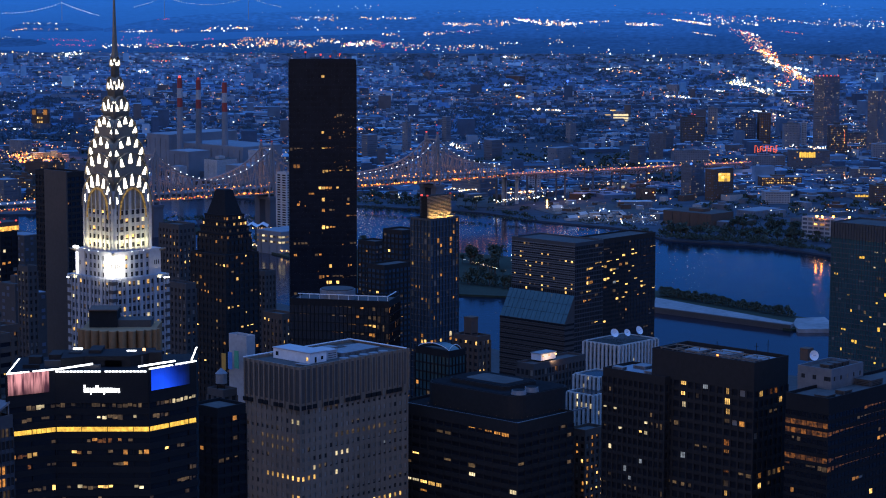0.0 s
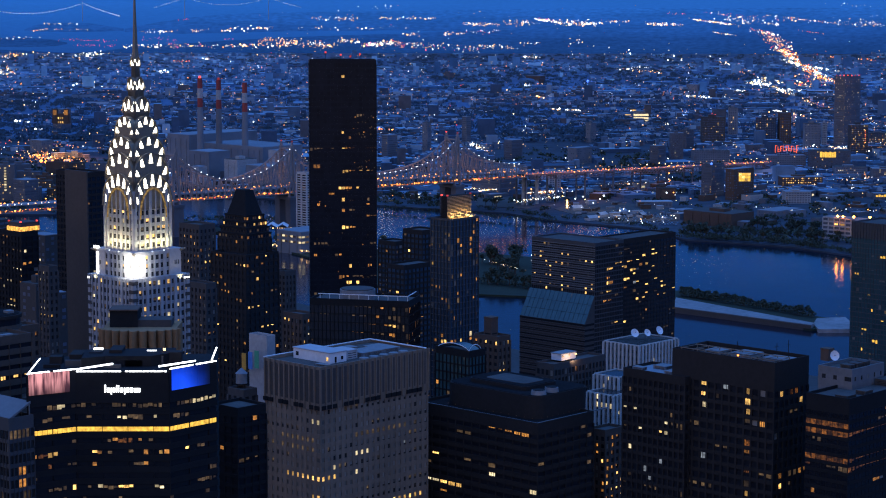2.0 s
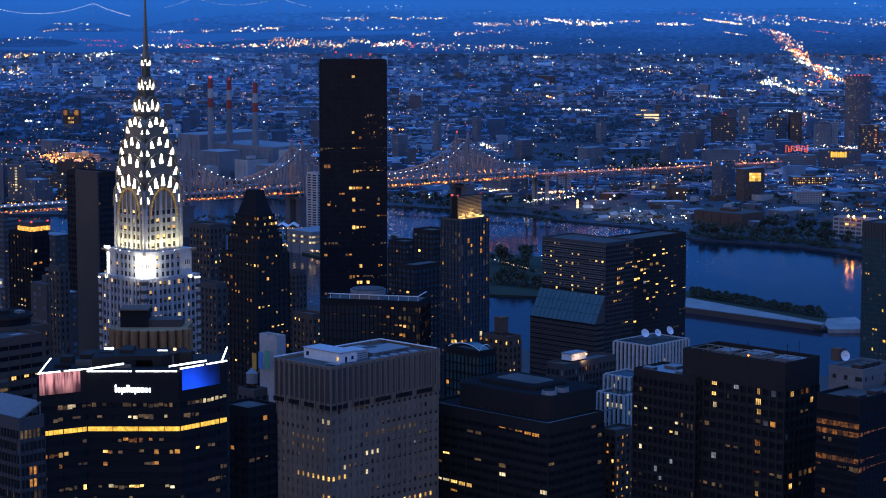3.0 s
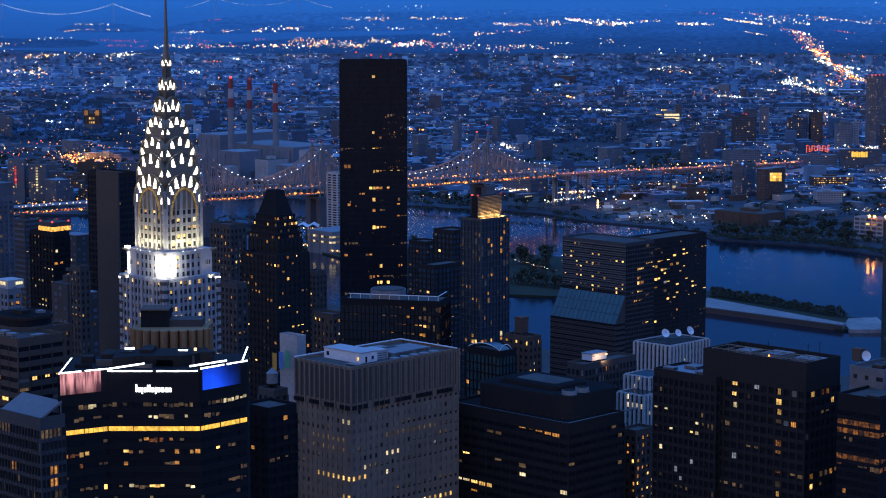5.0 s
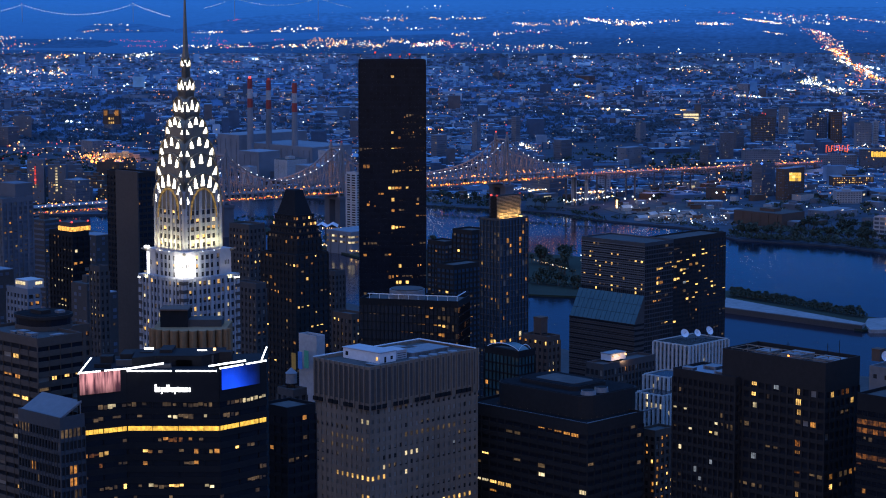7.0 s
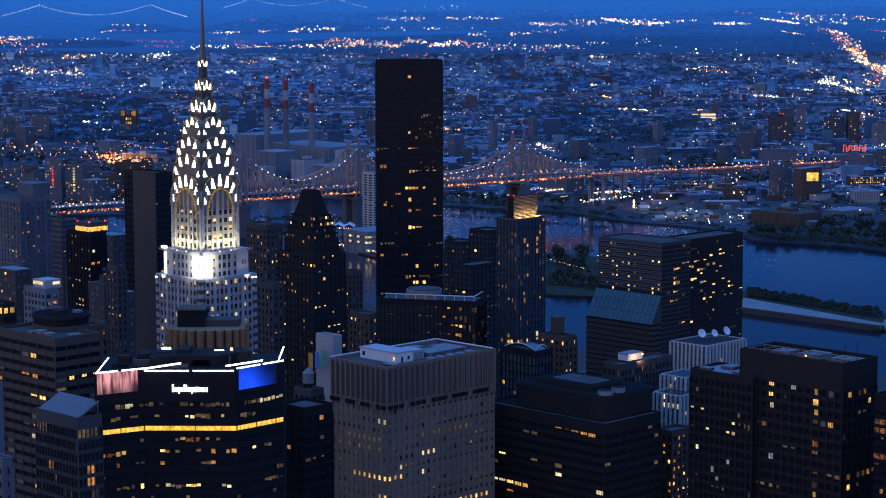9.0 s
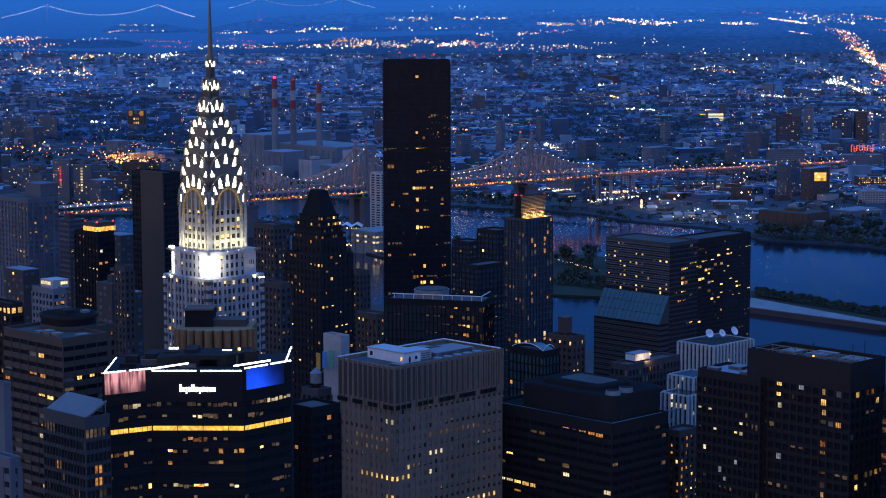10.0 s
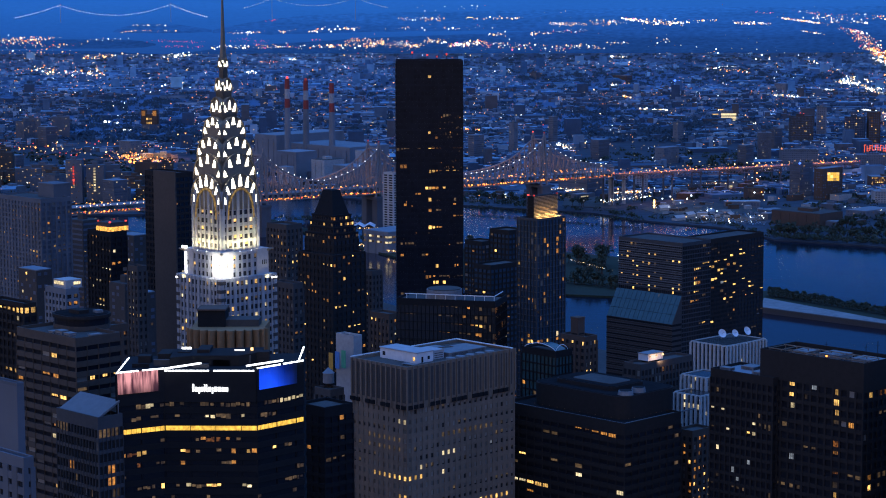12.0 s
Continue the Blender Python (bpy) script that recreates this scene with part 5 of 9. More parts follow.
# ---- the office building with light panels round its top ----
def turned(name, material, parent, m, lo, hi, label=""):
    """A block in the axes of m, under parent."""
    ob = piece(name, material, parent, lo, hi, label)
    ob.matrix_basis = m @ Matrix.LocRotScale(ob.location, None, ob.scale)
    return ob


LED_ROOF = 213.1 + 1.9
LED_PLAN = [(-115.8, 652), (-102.3, 660), (-73.9, 660), (-60.7, 674), (-61.6, 691), (-117.9, 684)]
led_block = root("light_panel_building", LED_PLAN[0][0], LED_PLAN[0][1], 0, 0, "black glass office building with glowing light panels round its top", "building", "Manhattan buildings")
ORIGIN = Vector((LED_PLAN[0][0], LED_PLAN[0][1], 0))


def prism(name, plan, z0, z1, material, parent, grow=0.0):
    mid = Vector((sum(p[0] for p in plan) / len(plan), sum(p[1] for p in plan) / len(plan)))
    bm = bmesh.new()
    ring = []
    for zz in (z0, z1):
        row = []
        for p in plan:
            q = Vector(p) + (Vector(p) - mid).normalized() * grow
            row.append(bm.verts.new((q.x - ORIGIN.x, q.y - ORIGIN.y, zz)))
        ring.append(row)
    bm.faces.new(ring[1])
    for i in range(len(plan)):
        j = (i + 1) % len(plan)
        bm.faces.new((ring[0][i], ring[0][j], ring[1][j], ring[1][i]))
    bmesh.ops.recalc_face_normals(bm, faces=bm.faces)
    return part(name, bm, material, parent)


HEAD = 11.2
prism("core", LED_PLAN, 0, LED_ROOF - HEAD, GLASS_BLACK, led_block)
prism("head", LED_PLAN, LED_ROOF - HEAD, LED_ROOF - 1.6, BLACK_METAL, led_block, 0.3)
prism("roof", LED_PLAN, LED_ROOF - 1.6, LED_ROOF - 1.3, BLACK_METAL, led_block, -0.6)
prism("plant_storey", [Vector(p) * 0.5 + Vector((LED_PLAN[1][0] * 0.25 + LED_PLAN[2][0] * 0.25 + 1, 337)) for p in LED_PLAN], LED_ROOF - 1.4, LED_ROOF + 2.0, BLACK_METAL, led_block)
LED_STOREY = 3.65
for j in range(45):
    zt = LED_ROOF - HEAD - (j + 1) * LED_STOREY
    prism("floor_band", LED_PLAN, zt, zt + 1.9, BLACK_METAL, led_block, 0.35)
LED_LIT = {0: {0: [(0.43, 0.6, "dim"), (0.6, 0.83, "white"), (0.88, 0.97, "dim")], 1: [(0.0, 0.1, "dim"), (0.15, 0.24, "dim"), (0.31, 0.35, "white"), (0.4, 0.55, "dim"), (0.6, 0.95, "dim")], 2: [(0.15, 0.5, "dim"), (0.54, 0.97, "white")]},
           1: {0: [(0.35, 0.53, "dim"), (0.68, 0.85, "dim")], 1: [(0.1, 0.16, "dim"), (0.44, 0.56, "white"), (0.56, 0.7, "dim"), (0.82, 0.9, "white")], 2: [(0.1, 0.4, "dim")]},
           2: {0: [(0.08, 1, "row")], 1: [(0, 1, "row")], 2: [(0, 1, "row")]},
           3: {0: [(0.9, 0.96, "dim")], 1: [(0.36, 0.39, "dim"), (0.39, 0.46, "orange"), (0.46, 0.6, "amber"), (0.68, 0.72, "orange"), (0.78, 0.82, "dim")]},
           4: {0: [(0.1, 0.16, "orange"), (0.16, 0.36, "amber"), (0.38, 0.55, "warm")], 1: [(0.19, 0.22, "warm"), (0.24, 0.27, "orange"), (0.34, 0.37, "dim"), (0.73, 0.79, "orange"), (0.87, 0.92, "warm"), (0.95, 1.0, "orange")], 2: [(0.3, 0.43, "warm"), (0.6, 0.78, "dim")]},
           5: {0: [(0.38, 0.5, "amber"), (0.8, 0.96, "dim")], 1: [(0.19, 0.22, "orange"), (0.6, 0.7, "dim"), (0.74, 0.78, "orange"), (0.89, 0.91, "dim")]},
           6: {1: [(0.15, 0.19, "warm")], 2: [(0.9, 1.0, "dim")]},
           7: {0: [(0.4, 0.82, "dim"), (0.6, 0.66, "white"), (0.88, 0.95, "warm"), (0.95, 1.0, "white")], 1: [(0.1, 0.15, "dim"), (0.25, 0.28, "white"), (0.33, 0.46, "dim"), (0.46, 0.6, "warm"), (0.83, 0.92, "white"), (0.92, 0.97, "dim")], 2: [(0.6, 1.0, "dim")]}}
led_rnd = random.Random(8)
def beads(m, x0, x1, y, z):
    """A string of small bright lamps along an edge."""
    n = round((x1 - x0) / 1.05)
    for k in range(n):
        if k != n // 2:
            turned("strip_lamp", LED, led_block, m, (x0 + (x1 - x0) * k / n, y, z), (x0 + (x1 - x0) * (k + 0.78) / n, y + 0.3, z + 0.42))


for s in range(3):
    p, q = Vector(LED_PLAN[s]), Vector(LED_PLAN[s + 1])
    long = (q - p).length
    m = Matrix.Translation((p.x - ORIGIN.x, p.y - ORIGIN.y, 0)) @ Matrix.Rotation(math.atan2(q.y - p.y, q.x - p.x), 4, "Z")
    bays = round(long / 1.55)
    for j in range(9):
        zt = LED_ROOF - HEAD - (j + 1) * LED_STOREY + 1.9
        for i in range(bays):
            c = (i + 0.5) / bays
            faint = led_rnd.random() < 0.05
            for u0, u1, hue in LED_LIT.get(j, {}).get(s, []) + ([(0, 1, "dim")] if faint else []):
                if u0 <= c <= u1:
                    whole = j == 2
                    z0, z1 = (zt + 0.1, zt + 1.5) if whole else (zt + led_rnd.uniform(0.1, 0.8), zt + led_rnd.uniform(1.2, 1.7))
                    cut = (0.0 if s == 1 else 0.14) if whole else led_rnd.choice((0.08, 0.3, 0.6))
                    turned("window", HUES[hue], led_block, m, (i * long / bays, -0.14, z0), ((i + 1) * long / bays - cut, -0.06, z1))
                    break
        if j in LED_LIT:
            for i in range(0, bays + 1, 5):
                turned("mullion", BLACK_METAL, led_block, m, (i * long / bays - 0.08, -0.4, zt), (i * long / bays + 0.08, 0.0, zt + 1.75))
    # strips of light on the edge of the roof
    if s == 1:
        beads(m, 0.3, long - 0.3, -0.7, LED_ROOF - 1.6)
        turned("sign_board", BLACK_METAL, led_block, m, (0, -0.5, LED_ROOF - HEAD), (long, -0.32, LED_ROOF - 1.6))
        at_x = long * 0.31
        for k, (wide, tall, drop) in enumerate(((0.5, 2.3, 0), (0.8, 1.4, 0), (0.35, 2.0, 0.6), (0.75, 1.4, 0), (0.3, 2.2, 0), (0.3, 2.2, 0), (0.9, 1.4, 0), (0.35, 2.0, 0.6), (0.9, 1.4, 0), (0.9, 1.4, 0), (1.1, 1.3, 0), (0.5, 1.3, 0))):
            turned("sign_stroke", LED, led_block, m, (at_x, -0.75, LED_ROOF - 7.9 - drop), (at_x + wide, -0.52, LED_ROOF - 7.9 - drop + tall), "white lit sign stroke")
            at_x += wide + 0.3


def panel_material(name, c0, c1, strength, scale, side, stretch=(1, 1, 1)):
    m = bpy.data.materials.new(name)
    m.use_nodes = True
    n, l = m.node_tree.nodes, m.node_tree.links
    b = n["Principled BSDF"]
    geo, tex, ramp = n.new("ShaderNodeNewGeometry"), n.new("ShaderNodeTexNoise"), n.new("ShaderNodeValToRGB")
    tex.inputs["Scale"].default_value, tex.inputs["Detail"].default_value = scale, 3
    ramp.color_ramp.elements[0].position, ramp.color_ramp.elements[1].position = 0.38, 0.62
    ramp.color_ramp.elements[0].color, ramp.color_ramp.elements[1].color = (*c0, 1), (*c1, 1)
    pull = n.new("ShaderNodeVectorMath")
    pull.operation = "MULTIPLY"
    pull.inputs[1].default_value = stretch
    l.new(geo.outputs["Position"], pull.inputs[0])
    l.new(pull.outputs[0], tex.inputs["Vector"])
    l.new(tex.outputs[0], ramp.inputs[0])
    l.new(ramp.outputs[0], b.inputs["Emission Color"])
    b.inputs["Base Color"].default_value = (0.02, 0.02, 0.02, 1)
    sep, fade = n.new("ShaderNodeSeparateXYZ"), n.new("ShaderNodeMapRange")
    l.new(geo.outputs["Position"], sep.inputs[0])
    axis, f0, f1 = side
    fade.inputs["From Min"].default_value, fade.inputs["From Max"].default_value = f0, f1
    fade.inputs["To Min"].default_value, fade.inputs["To Max"].default_value = 0.06 * strength, strength
    l.new(sep.outputs[axis], fade.inputs["Value"])
    l.new(fade.outputs[0], b.inputs["Emission Strength"])
    m.cycles.emission_sampling = "NONE"
    return m


PANEL_PINK = panel_material("pink_light_panel", (0.10, 0.03, 0.045), (0.85, 0.36, 0.38), 1.2, 0.62, ("Z", LED_ROOF - 8.5, LED_ROOF - 3.5), (1.3, 1.3, 0.16))
PANEL_BLUE = panel_material("blue_light_panel", (0.0, 0.008, 0.14), (0.01, 0.08, 0.95), 2.2, 0.03, ("X", LED_PLAN[3][0] - 2, LED_PLAN[2][0] + 4))
for s, material, u0, u1 in ((0, PANEL_PINK, 0.02, 0.86), (2, PANEL_BLUE, 0.04, 0.84)):
    p, q = Vector(LED_PLAN[s]), Vector(LED_PLAN[s + 1])
    long = (q - p).length
    m = Matrix.Translation((p.x - ORIGIN.x, p.y - ORIGIN.y, 0)) @ Matrix.Rotation(math.atan2(q.y - p.y, q.x - p.x), 4, "Z")
    for k in range(6):
        v0, v1 = u0 + (u1 - u0) * k / 6, u0 + (u1 - u0) * (k + 1) / 6
        turned("light_panel", material, led_block, m, (long * v0 + 0.05, -0.7, LED_ROOF - 7.5), (long * v1 - 0.05, -0.45, LED_ROOF - 0.9), "glowing coloured light panel")
    beads(m, 0.0, long, -0.75, LED_ROOF - 0.85)
    turned("panel_back", BLACK_METAL, led_block, m, (0.0, -0.42, LED_ROOF - HEAD), (long, 0.2, LED_ROOF - 0.4))
# dark frames, beams and a second light strip on its roof
RZ2 = LED_ROOF - 1.3
for k in range(7):
    x0 = 3 + k * 6.2
    piece("roof_beam", SLATE_METAL if k % 2 else BLACK_METAL, led_block, (x0, 12 + (k % 3) * 3, RZ2), (x0 + 5.2, 13 + (k % 3) * 3, RZ2 + 1.2 + (k % 3) * 0.8))
    piece("roof_case", BROWN_METAL, led_block, (x0 + 0.6, 20, RZ2), (x0 + 4.5, 24 + (k % 2) * 5, RZ2 + 2.2 + (k % 4) * 0.7))
for p, q in (((-101.5, 656, 214.6), (-90.8, 660, 215.6)), ((-76.7, 658, 215.1), (-65.9, 664, 215.8))):
    bm = bmesh.new()
    vs = [[bm.verts.new((c[0] - ORIGIN.x, c[1] - ORIGIN.y + o, c[2] + d)) for c, d in ((p, 0), (q, 0), (q, 0.5), (p, 0.5))] for o in (0, 0.35)]
    bm.faces.new(vs[0]), bm.faces.new(vs[1])
    for i in range(4):
        bm.faces.new((vs[0][i], vs[0][(i + 1) % 4], vs[1][(i + 1) % 4], vs[1][i]))
    part("wing_light", bm, LED, led_block, "white light strip along a rising roof wing")
piece("light_strip", LED, led_block, (33.5, 24.0, RZ2 + 3.0), (36.5, 24.4, RZ2 + 3.6))
piece("light_strip", LED, led_block, (16.5, 26.0, RZ2 + 3.4), (19.5, 26.4, RZ2 + 4.0))
piece("roof_lamp", LAMP_WARM, led_block, (38.5, 24.0, RZ2 + 3.4), (39.3, 24.4, RZ2 + 4.2))
# upturned corner fins with light strips
for x, y, dx, dz in ((LED_PLAN[0][0], LED_PLAN[0][1] - 0.6, 4.0, 5.0), (LED_PLAN[3][0] - 1.6, LED_PLAN[3][1] - 0.6, 1.8, 4.6)):
    bm = bmesh.new()
    vs = [[bm.verts.new((x - ORIGIN.x + a, y - ORIGIN.y + o, LED_ROOF - 0.9 + b)) for a, b in ((0, 0), (0.5, 0), (dx + 0.5, dz), (dx, dz))] for o in (0, 0.3)]
    bm.faces.new(vs[0]), bm.faces.new(vs[1])
    for i in range(4):
        bm.faces.new((vs[0][i], vs[0][(i + 1) % 4], vs[1][(i + 1) % 4], vs[1][i]))
    part("fin_light", bm, LED, led_block, "slanted white light strip")

# ---- crowns, pyramid, louvres and roof things ----
# pyramid roof of the dark stone tower
pyr = root("pyramid_roof", -82.9, 1104, 0, 45.8, "steep dark pyramid roof with a blunt tip", "roof", "Manhattan buildings")
(PA, PB), PZ = (17.1, 22.4), 199.9
for name, f0, f1, z0, z1 in (("lower_slope", 0.17, 0.28, PZ + 11.5, PZ + 19.0), ("upper_slope", 0.28, 0.34, PZ + 19.0, 224.1)):
    bm = bmesh.new()
    ring = [[bm.verts.new((PA * u, PB * v, zz)) for u, v in ((f, f), (1 - f, f), (1 - f, 1 - f), (f, 1 - f))] for f, zz in ((f0, z0), (f1, z1))]
    bm.faces.new(ring[1])
    for i in range(4):
        bm.faces.new((ring[0][i], ring[0][(i + 1) % 4], ring[1][(i + 1) % 4], ring[1][i]))
    part(name, bm, BLACK_METAL, pyr)

step_rnd = random.Random(4)
for k in range(4):
    f, z0 = 0.01 + 0.042 * k, PZ - 0.8 + 3.1 * k
    piece("terrace", BROWN_METAL, pyr, (PA * f, PB * f, z0), (PA * (1 - f), PB * (1 - f), z0 + 3.1))
    piece("terrace_wall", BLACK_METAL, pyr, (PA * f - 0.2, PB * f - 0.2, z0 + 2.4), (PA * (1 - f) + 0.2, PB * (1 - f) + 0.2, z0 + 3.3))
    for q in range(9):
        u = f + (1 - 2 * f) * (q + 0.25) / 9
        hue = HUES[step_rnd.choice(("orange", "warm", "dim", "dim"))] if step_rnd.random() < 0.35 else GLASS_BLACK
        piece("window", hue, pyr, (PA * u, PB * f - 0.06, z0 + 0.9), (PA * u + 1.0, PB * f + 0.05, z0 + 2.2))
        hue = HUES[step_rnd.choice(("orange", "warm", "dim", "dim"))] if step_rnd.random() < 0.2 else GLASS_BLACK
        piece("window", hue, pyr, (PA * f - 0.06, PB * u, z0 + 0.9), (PA * f + 0.05, PB * u + 1.0, z0 + 2.2))

# lit louvred crown
lou = root("louvred_crown", 20.1, 1158, 205.1 - 1, 45.8, "louvred rooftop screen lit gold from below", "rooftop screen", "rooftop plant")
LH = 216.3 - 205.1 + 1
LA, LB = 19.0, 5.2
piece("casing", BROWN_METAL, lou, (0.4, 0.4, 0), (LA - 0.4, LB - 0.4, LH))
for k in range(16):
    zz = 0.5 + (LH - 1.2) * k / 15
    piece("louvre", STONE_GREY, lou, (0, 0, zz), (LA, 0.25, zz + 0.36))
    piece("louvre", BROWN_METAL, lou, (0, 0.25, zz), (0.25, LB, zz + 0.36))
piece("light_trough", HUES["warm"], lou, (0.4, -0.9, -0.3), (LA, -0.5, 0.2))
for q in (4.0, 10.0, 16.0):
    data = bpy.data.lights.new("louvre_uplight", "AREA")
    data.energy, data.size, data.color = 1900, 1.5, (1.0, 0.66, 0.22)
    ob = new("louvre_uplight", data)
    ob.matrix_world = look(lou.matrix_world @ Vector((q, -1.5, 0.1)), lou.matrix_world @ Vector((q, 0, LH * 0.5)))
for q in ((0.5, 0.5), (0.5, LB - 0.5), (LA - 0.5, 0.5)):
    piece("warning_lamp", LAMP_RED, lou, (q[0] - 0.4, q[1] - 0.4, LH), (q[0] + 0.4, q[1] + 0.4, LH + 0.8))

# penthouse of the bronze block: a dark rounded plant storey with a lower step
pent = root("plant_storey", 50.8, 856, 157.4 - 1.1, 45.8, "dark rounded plant storey on an office roof", "plant room", "rooftop plant")


def rounded_block(name, parent, x0, y0, x1, y1, z0, z1, radius, material):
    bm = bmesh.new()
    pts = []
    for cx, cy, a0 in ((x1 - radius, y1 - radius, 0), (x0 + radius, y1 - radius, 90), (x0 + radius, y0 + radius, 180), (x1 - radius, y0 + radius, 270)):
        pts += [(cx + radius * math.cos(radians(a0 + k * 15)), cy + radius * math.sin(radians(a0 + k * 15))) for k in range(7)]
    ring = [[bm.verts.new((x, y, z)) for x, y in pts] for z in (z0, z1)]
    bm.faces.new(ring[1])
    for i in range(len(pts)):
        j = (i + 1) % len(pts)
        bm.faces.new((ring[0][i], ring[0][j], ring[1][j], ring[1][i]))
    return part(name, bm, material, parent)


rounded_block("casing", pent, 3, 3, 38, 54, 0, 9.5, 6, BROWN_METAL)
rounded_block("roof", pent, 3.5, 3.5, 37.5, 53.5, 9.5, 9.7, 6, TAR)
rounded_block("upper_casing", pent, 9, 14, 30, 46, 9.7, 11.4, 3, BROWN_METAL)
rounded_block("upper_roof", pent, 9.5, 14.5, 29.5, 45.5, 11.4, 11.6, 3, TAR)
rounded_block("pale_patch", pent, 13, 18, 26, 40, 11.6, 11.8, 2, ROOF_DARK)
piece("roof_edge", PLANT_GREY, pent, (-1.2, -1.2, -0.2), (43.5, -0.7, 0.35))
piece("roof_edge", PLANT_GREY, pent, (-1.2, -0.7, -0.2), (-0.7, 62, 0.35))
for k in range(22):
    if k < 12:
        piece("floor_lamp_stud", HUES["dim"], pent, (1.7, 4 + k * 4.2, 0.9), (1.9, 4.2 + k * 4.2, 1.1))
    else:
        piece("floor_lamp_stud", HUES["dim"], pent, (5 + (k - 12) * 3.4, 1.7, 0.9), (5.2 + (k - 12) * 3.4, 1.9, 1.1))
for x, y, rad, tall, lit in ((8.5, 6.5, 3.2, 1.7, False), (16.5, 6.5, 3.0, 1.9, False)):
    fan = root("cooling_fan", *(pent.matrix_world @ Vector((x, y, 9.7))).to_tuple(), 0, "round pale cooling fan drum on a roof", "cooling fan", "rooftop plant")
    bm = bmesh.new()
    bmesh.ops.create_cone(bm, cap_ends=True, segments=24, radius1=rad, radius2=rad * 0.9, depth=tall, matrix=Matrix.Translation((0, 0, tall / 2)))
    part("drum", bm, PLANT_GREY, fan)
    bm = bmesh.new()
    bmesh.ops.create_cone(bm, cap_ends=True, segments=24, radius1=rad * 0.82, radius2=rad * 0.82, depth=0.1, matrix=Matrix.Translation((0, 0, tall + 0.05)))
    part("grille", bm, BLACK_METAL, fan)

# roof of the steel-clad tower: pale penthouse, copings and flat units
RX, RY, RZ = -34.6, 830, 183.7 - 1.1
RM = pose(RX, RY, RZ, 0, 0, 45.8)


def on_roof(m, x, y):
    return (m @ Vector((x, y, 0))).to_tuple()


hut = root("roof_penthouse", *on_roof(RM, 12, 7), 45.8, "pale blue-grey roof penthouse with a lit window", "penthouse", "rooftop plant")
piece("body", WHITE_PAINT, hut, (0, 0, 0), (9, 21, 4.0))
piece("roof", ROOF_PALE, hut, (-0.3, -0.3, 4.0), (9.3, 21.3, 4.4))
piece("door", BLACK_METAL, hut, (2.6, -0.08, 0.1), (3.6, 0.02, 2.4))
piece("window", HUES["warm"], hut, (-0.08, 1.0, 1.0), (0.02, 2.0, 2.4))
piece("window", GLASS_DARK, hut, (-0.08, 18, 1.2), (0.02, 19.5, 2.8))
piece("window", GLASS_DARK, hut, (6.0, -0.08, 1.0), (7.2, 0.02, 2.4))
for x, y, a, b, h in ((23, 9, 6, 9, 3.6), (31, 8, 12, 9, 1.8), (30, 19, 9, 5, 2.2), (44, 9, 9, 12, 1.6), (6, 3, 2.5, 6, 0.8)):
    px, py, pz = on_roof(RM, x, y)
    plant("roof_unit", "flat pale roof plant unit", px, py, pz, a, b, h, material=PLANT_GREY if h < 3 else ROOF_PALE, slats=3)
for k in range(5):
    px, py, pz = on_roof(RM, 27 + 5.5 * k, 3.2)
    fan = root("vent_drum", px, py, pz, 0, "round grey roof vent drum", "vent", "rooftop plant")
    bm = bmesh.new()
    bmesh.ops.create_cone(bm, cap_ends=True, segments=20, radius1=1.9, radius2=1.9, depth=1.1, matrix=Matrix.Translation((0, 0, 0.55)))
    part("drum", bm, PLANT_GREY, fan)
cop = root("roof_coping", *on_roof(RM, 0, 0), 45.8, "pale metal coping along the roof edge", "coping", "rooftop plant")
piece("rear_strip", WHITE_PAINT, cop, (59.3 - 0.5, 0, 1.12), (59.5, 32.5, 1.45))
piece("side_strip", WHITE_PAINT, cop, (0, 32.1, 1.12), (58.8, 32.7, 1.45))

# roof frame of the brown tower
FM = pose(136.1, 800, 190.7 - 3.5, 0, 0, 45.8)
rack = root("roof_frame", *on_roof(FM, 4, 3), 45.8, "dull pipe frame standing in a sunken roof", "roof frame", "rooftop plant")
for zz in (1.6, 3.2):
    piece("rail", STONE_GREY, rack, (0, 0, zz), (0.3, 44, zz + 0.3))
    piece("rail", STONE_GREY, rack, (10, 0, zz), (10.3, 44, zz + 0.3))
for k in range(9):
    piece("post", STONE_GREY, rack, (0, 5.4 * k, 0), (0.3, 5.4 * k + 0.3, 3.4))
    piece("post", STONE_GREY, rack, (10, 5.4 * k, 0), (10.3, 5.4 * k + 0.3, 3.4))
    piece("cross_beam", STONE_GREY, rack, (0.3, 5.4 * k, 3.2), (10, 5.4 * k + 0.25, 3.4))
lamp = root("roof_work_lamp", *on_roof(FM, 3.0, 19), 0, "small orange roof work lamp", "lamp", "rooftop plant")
piece("stand", BLACK_METAL, lamp, (-0.1, -0.1, 0), (0.1, 0.1, 3.4))
piece("head", LAMP_ORANGE, lamp, (-0.3, -0.3, 3.4), (0.3, 0.3, 3.9))
for x, y, a, b, h in ((12, 4, 8, 10, 2.5), (11, 19, 9, 9, 2.8), (12, 34, 8, 7, 2.2)):
    px, py, pz = on_roof(FM, x, y)
    plant("roof_unit", "grey roof plant unit", px, py, pz, a, b, h)

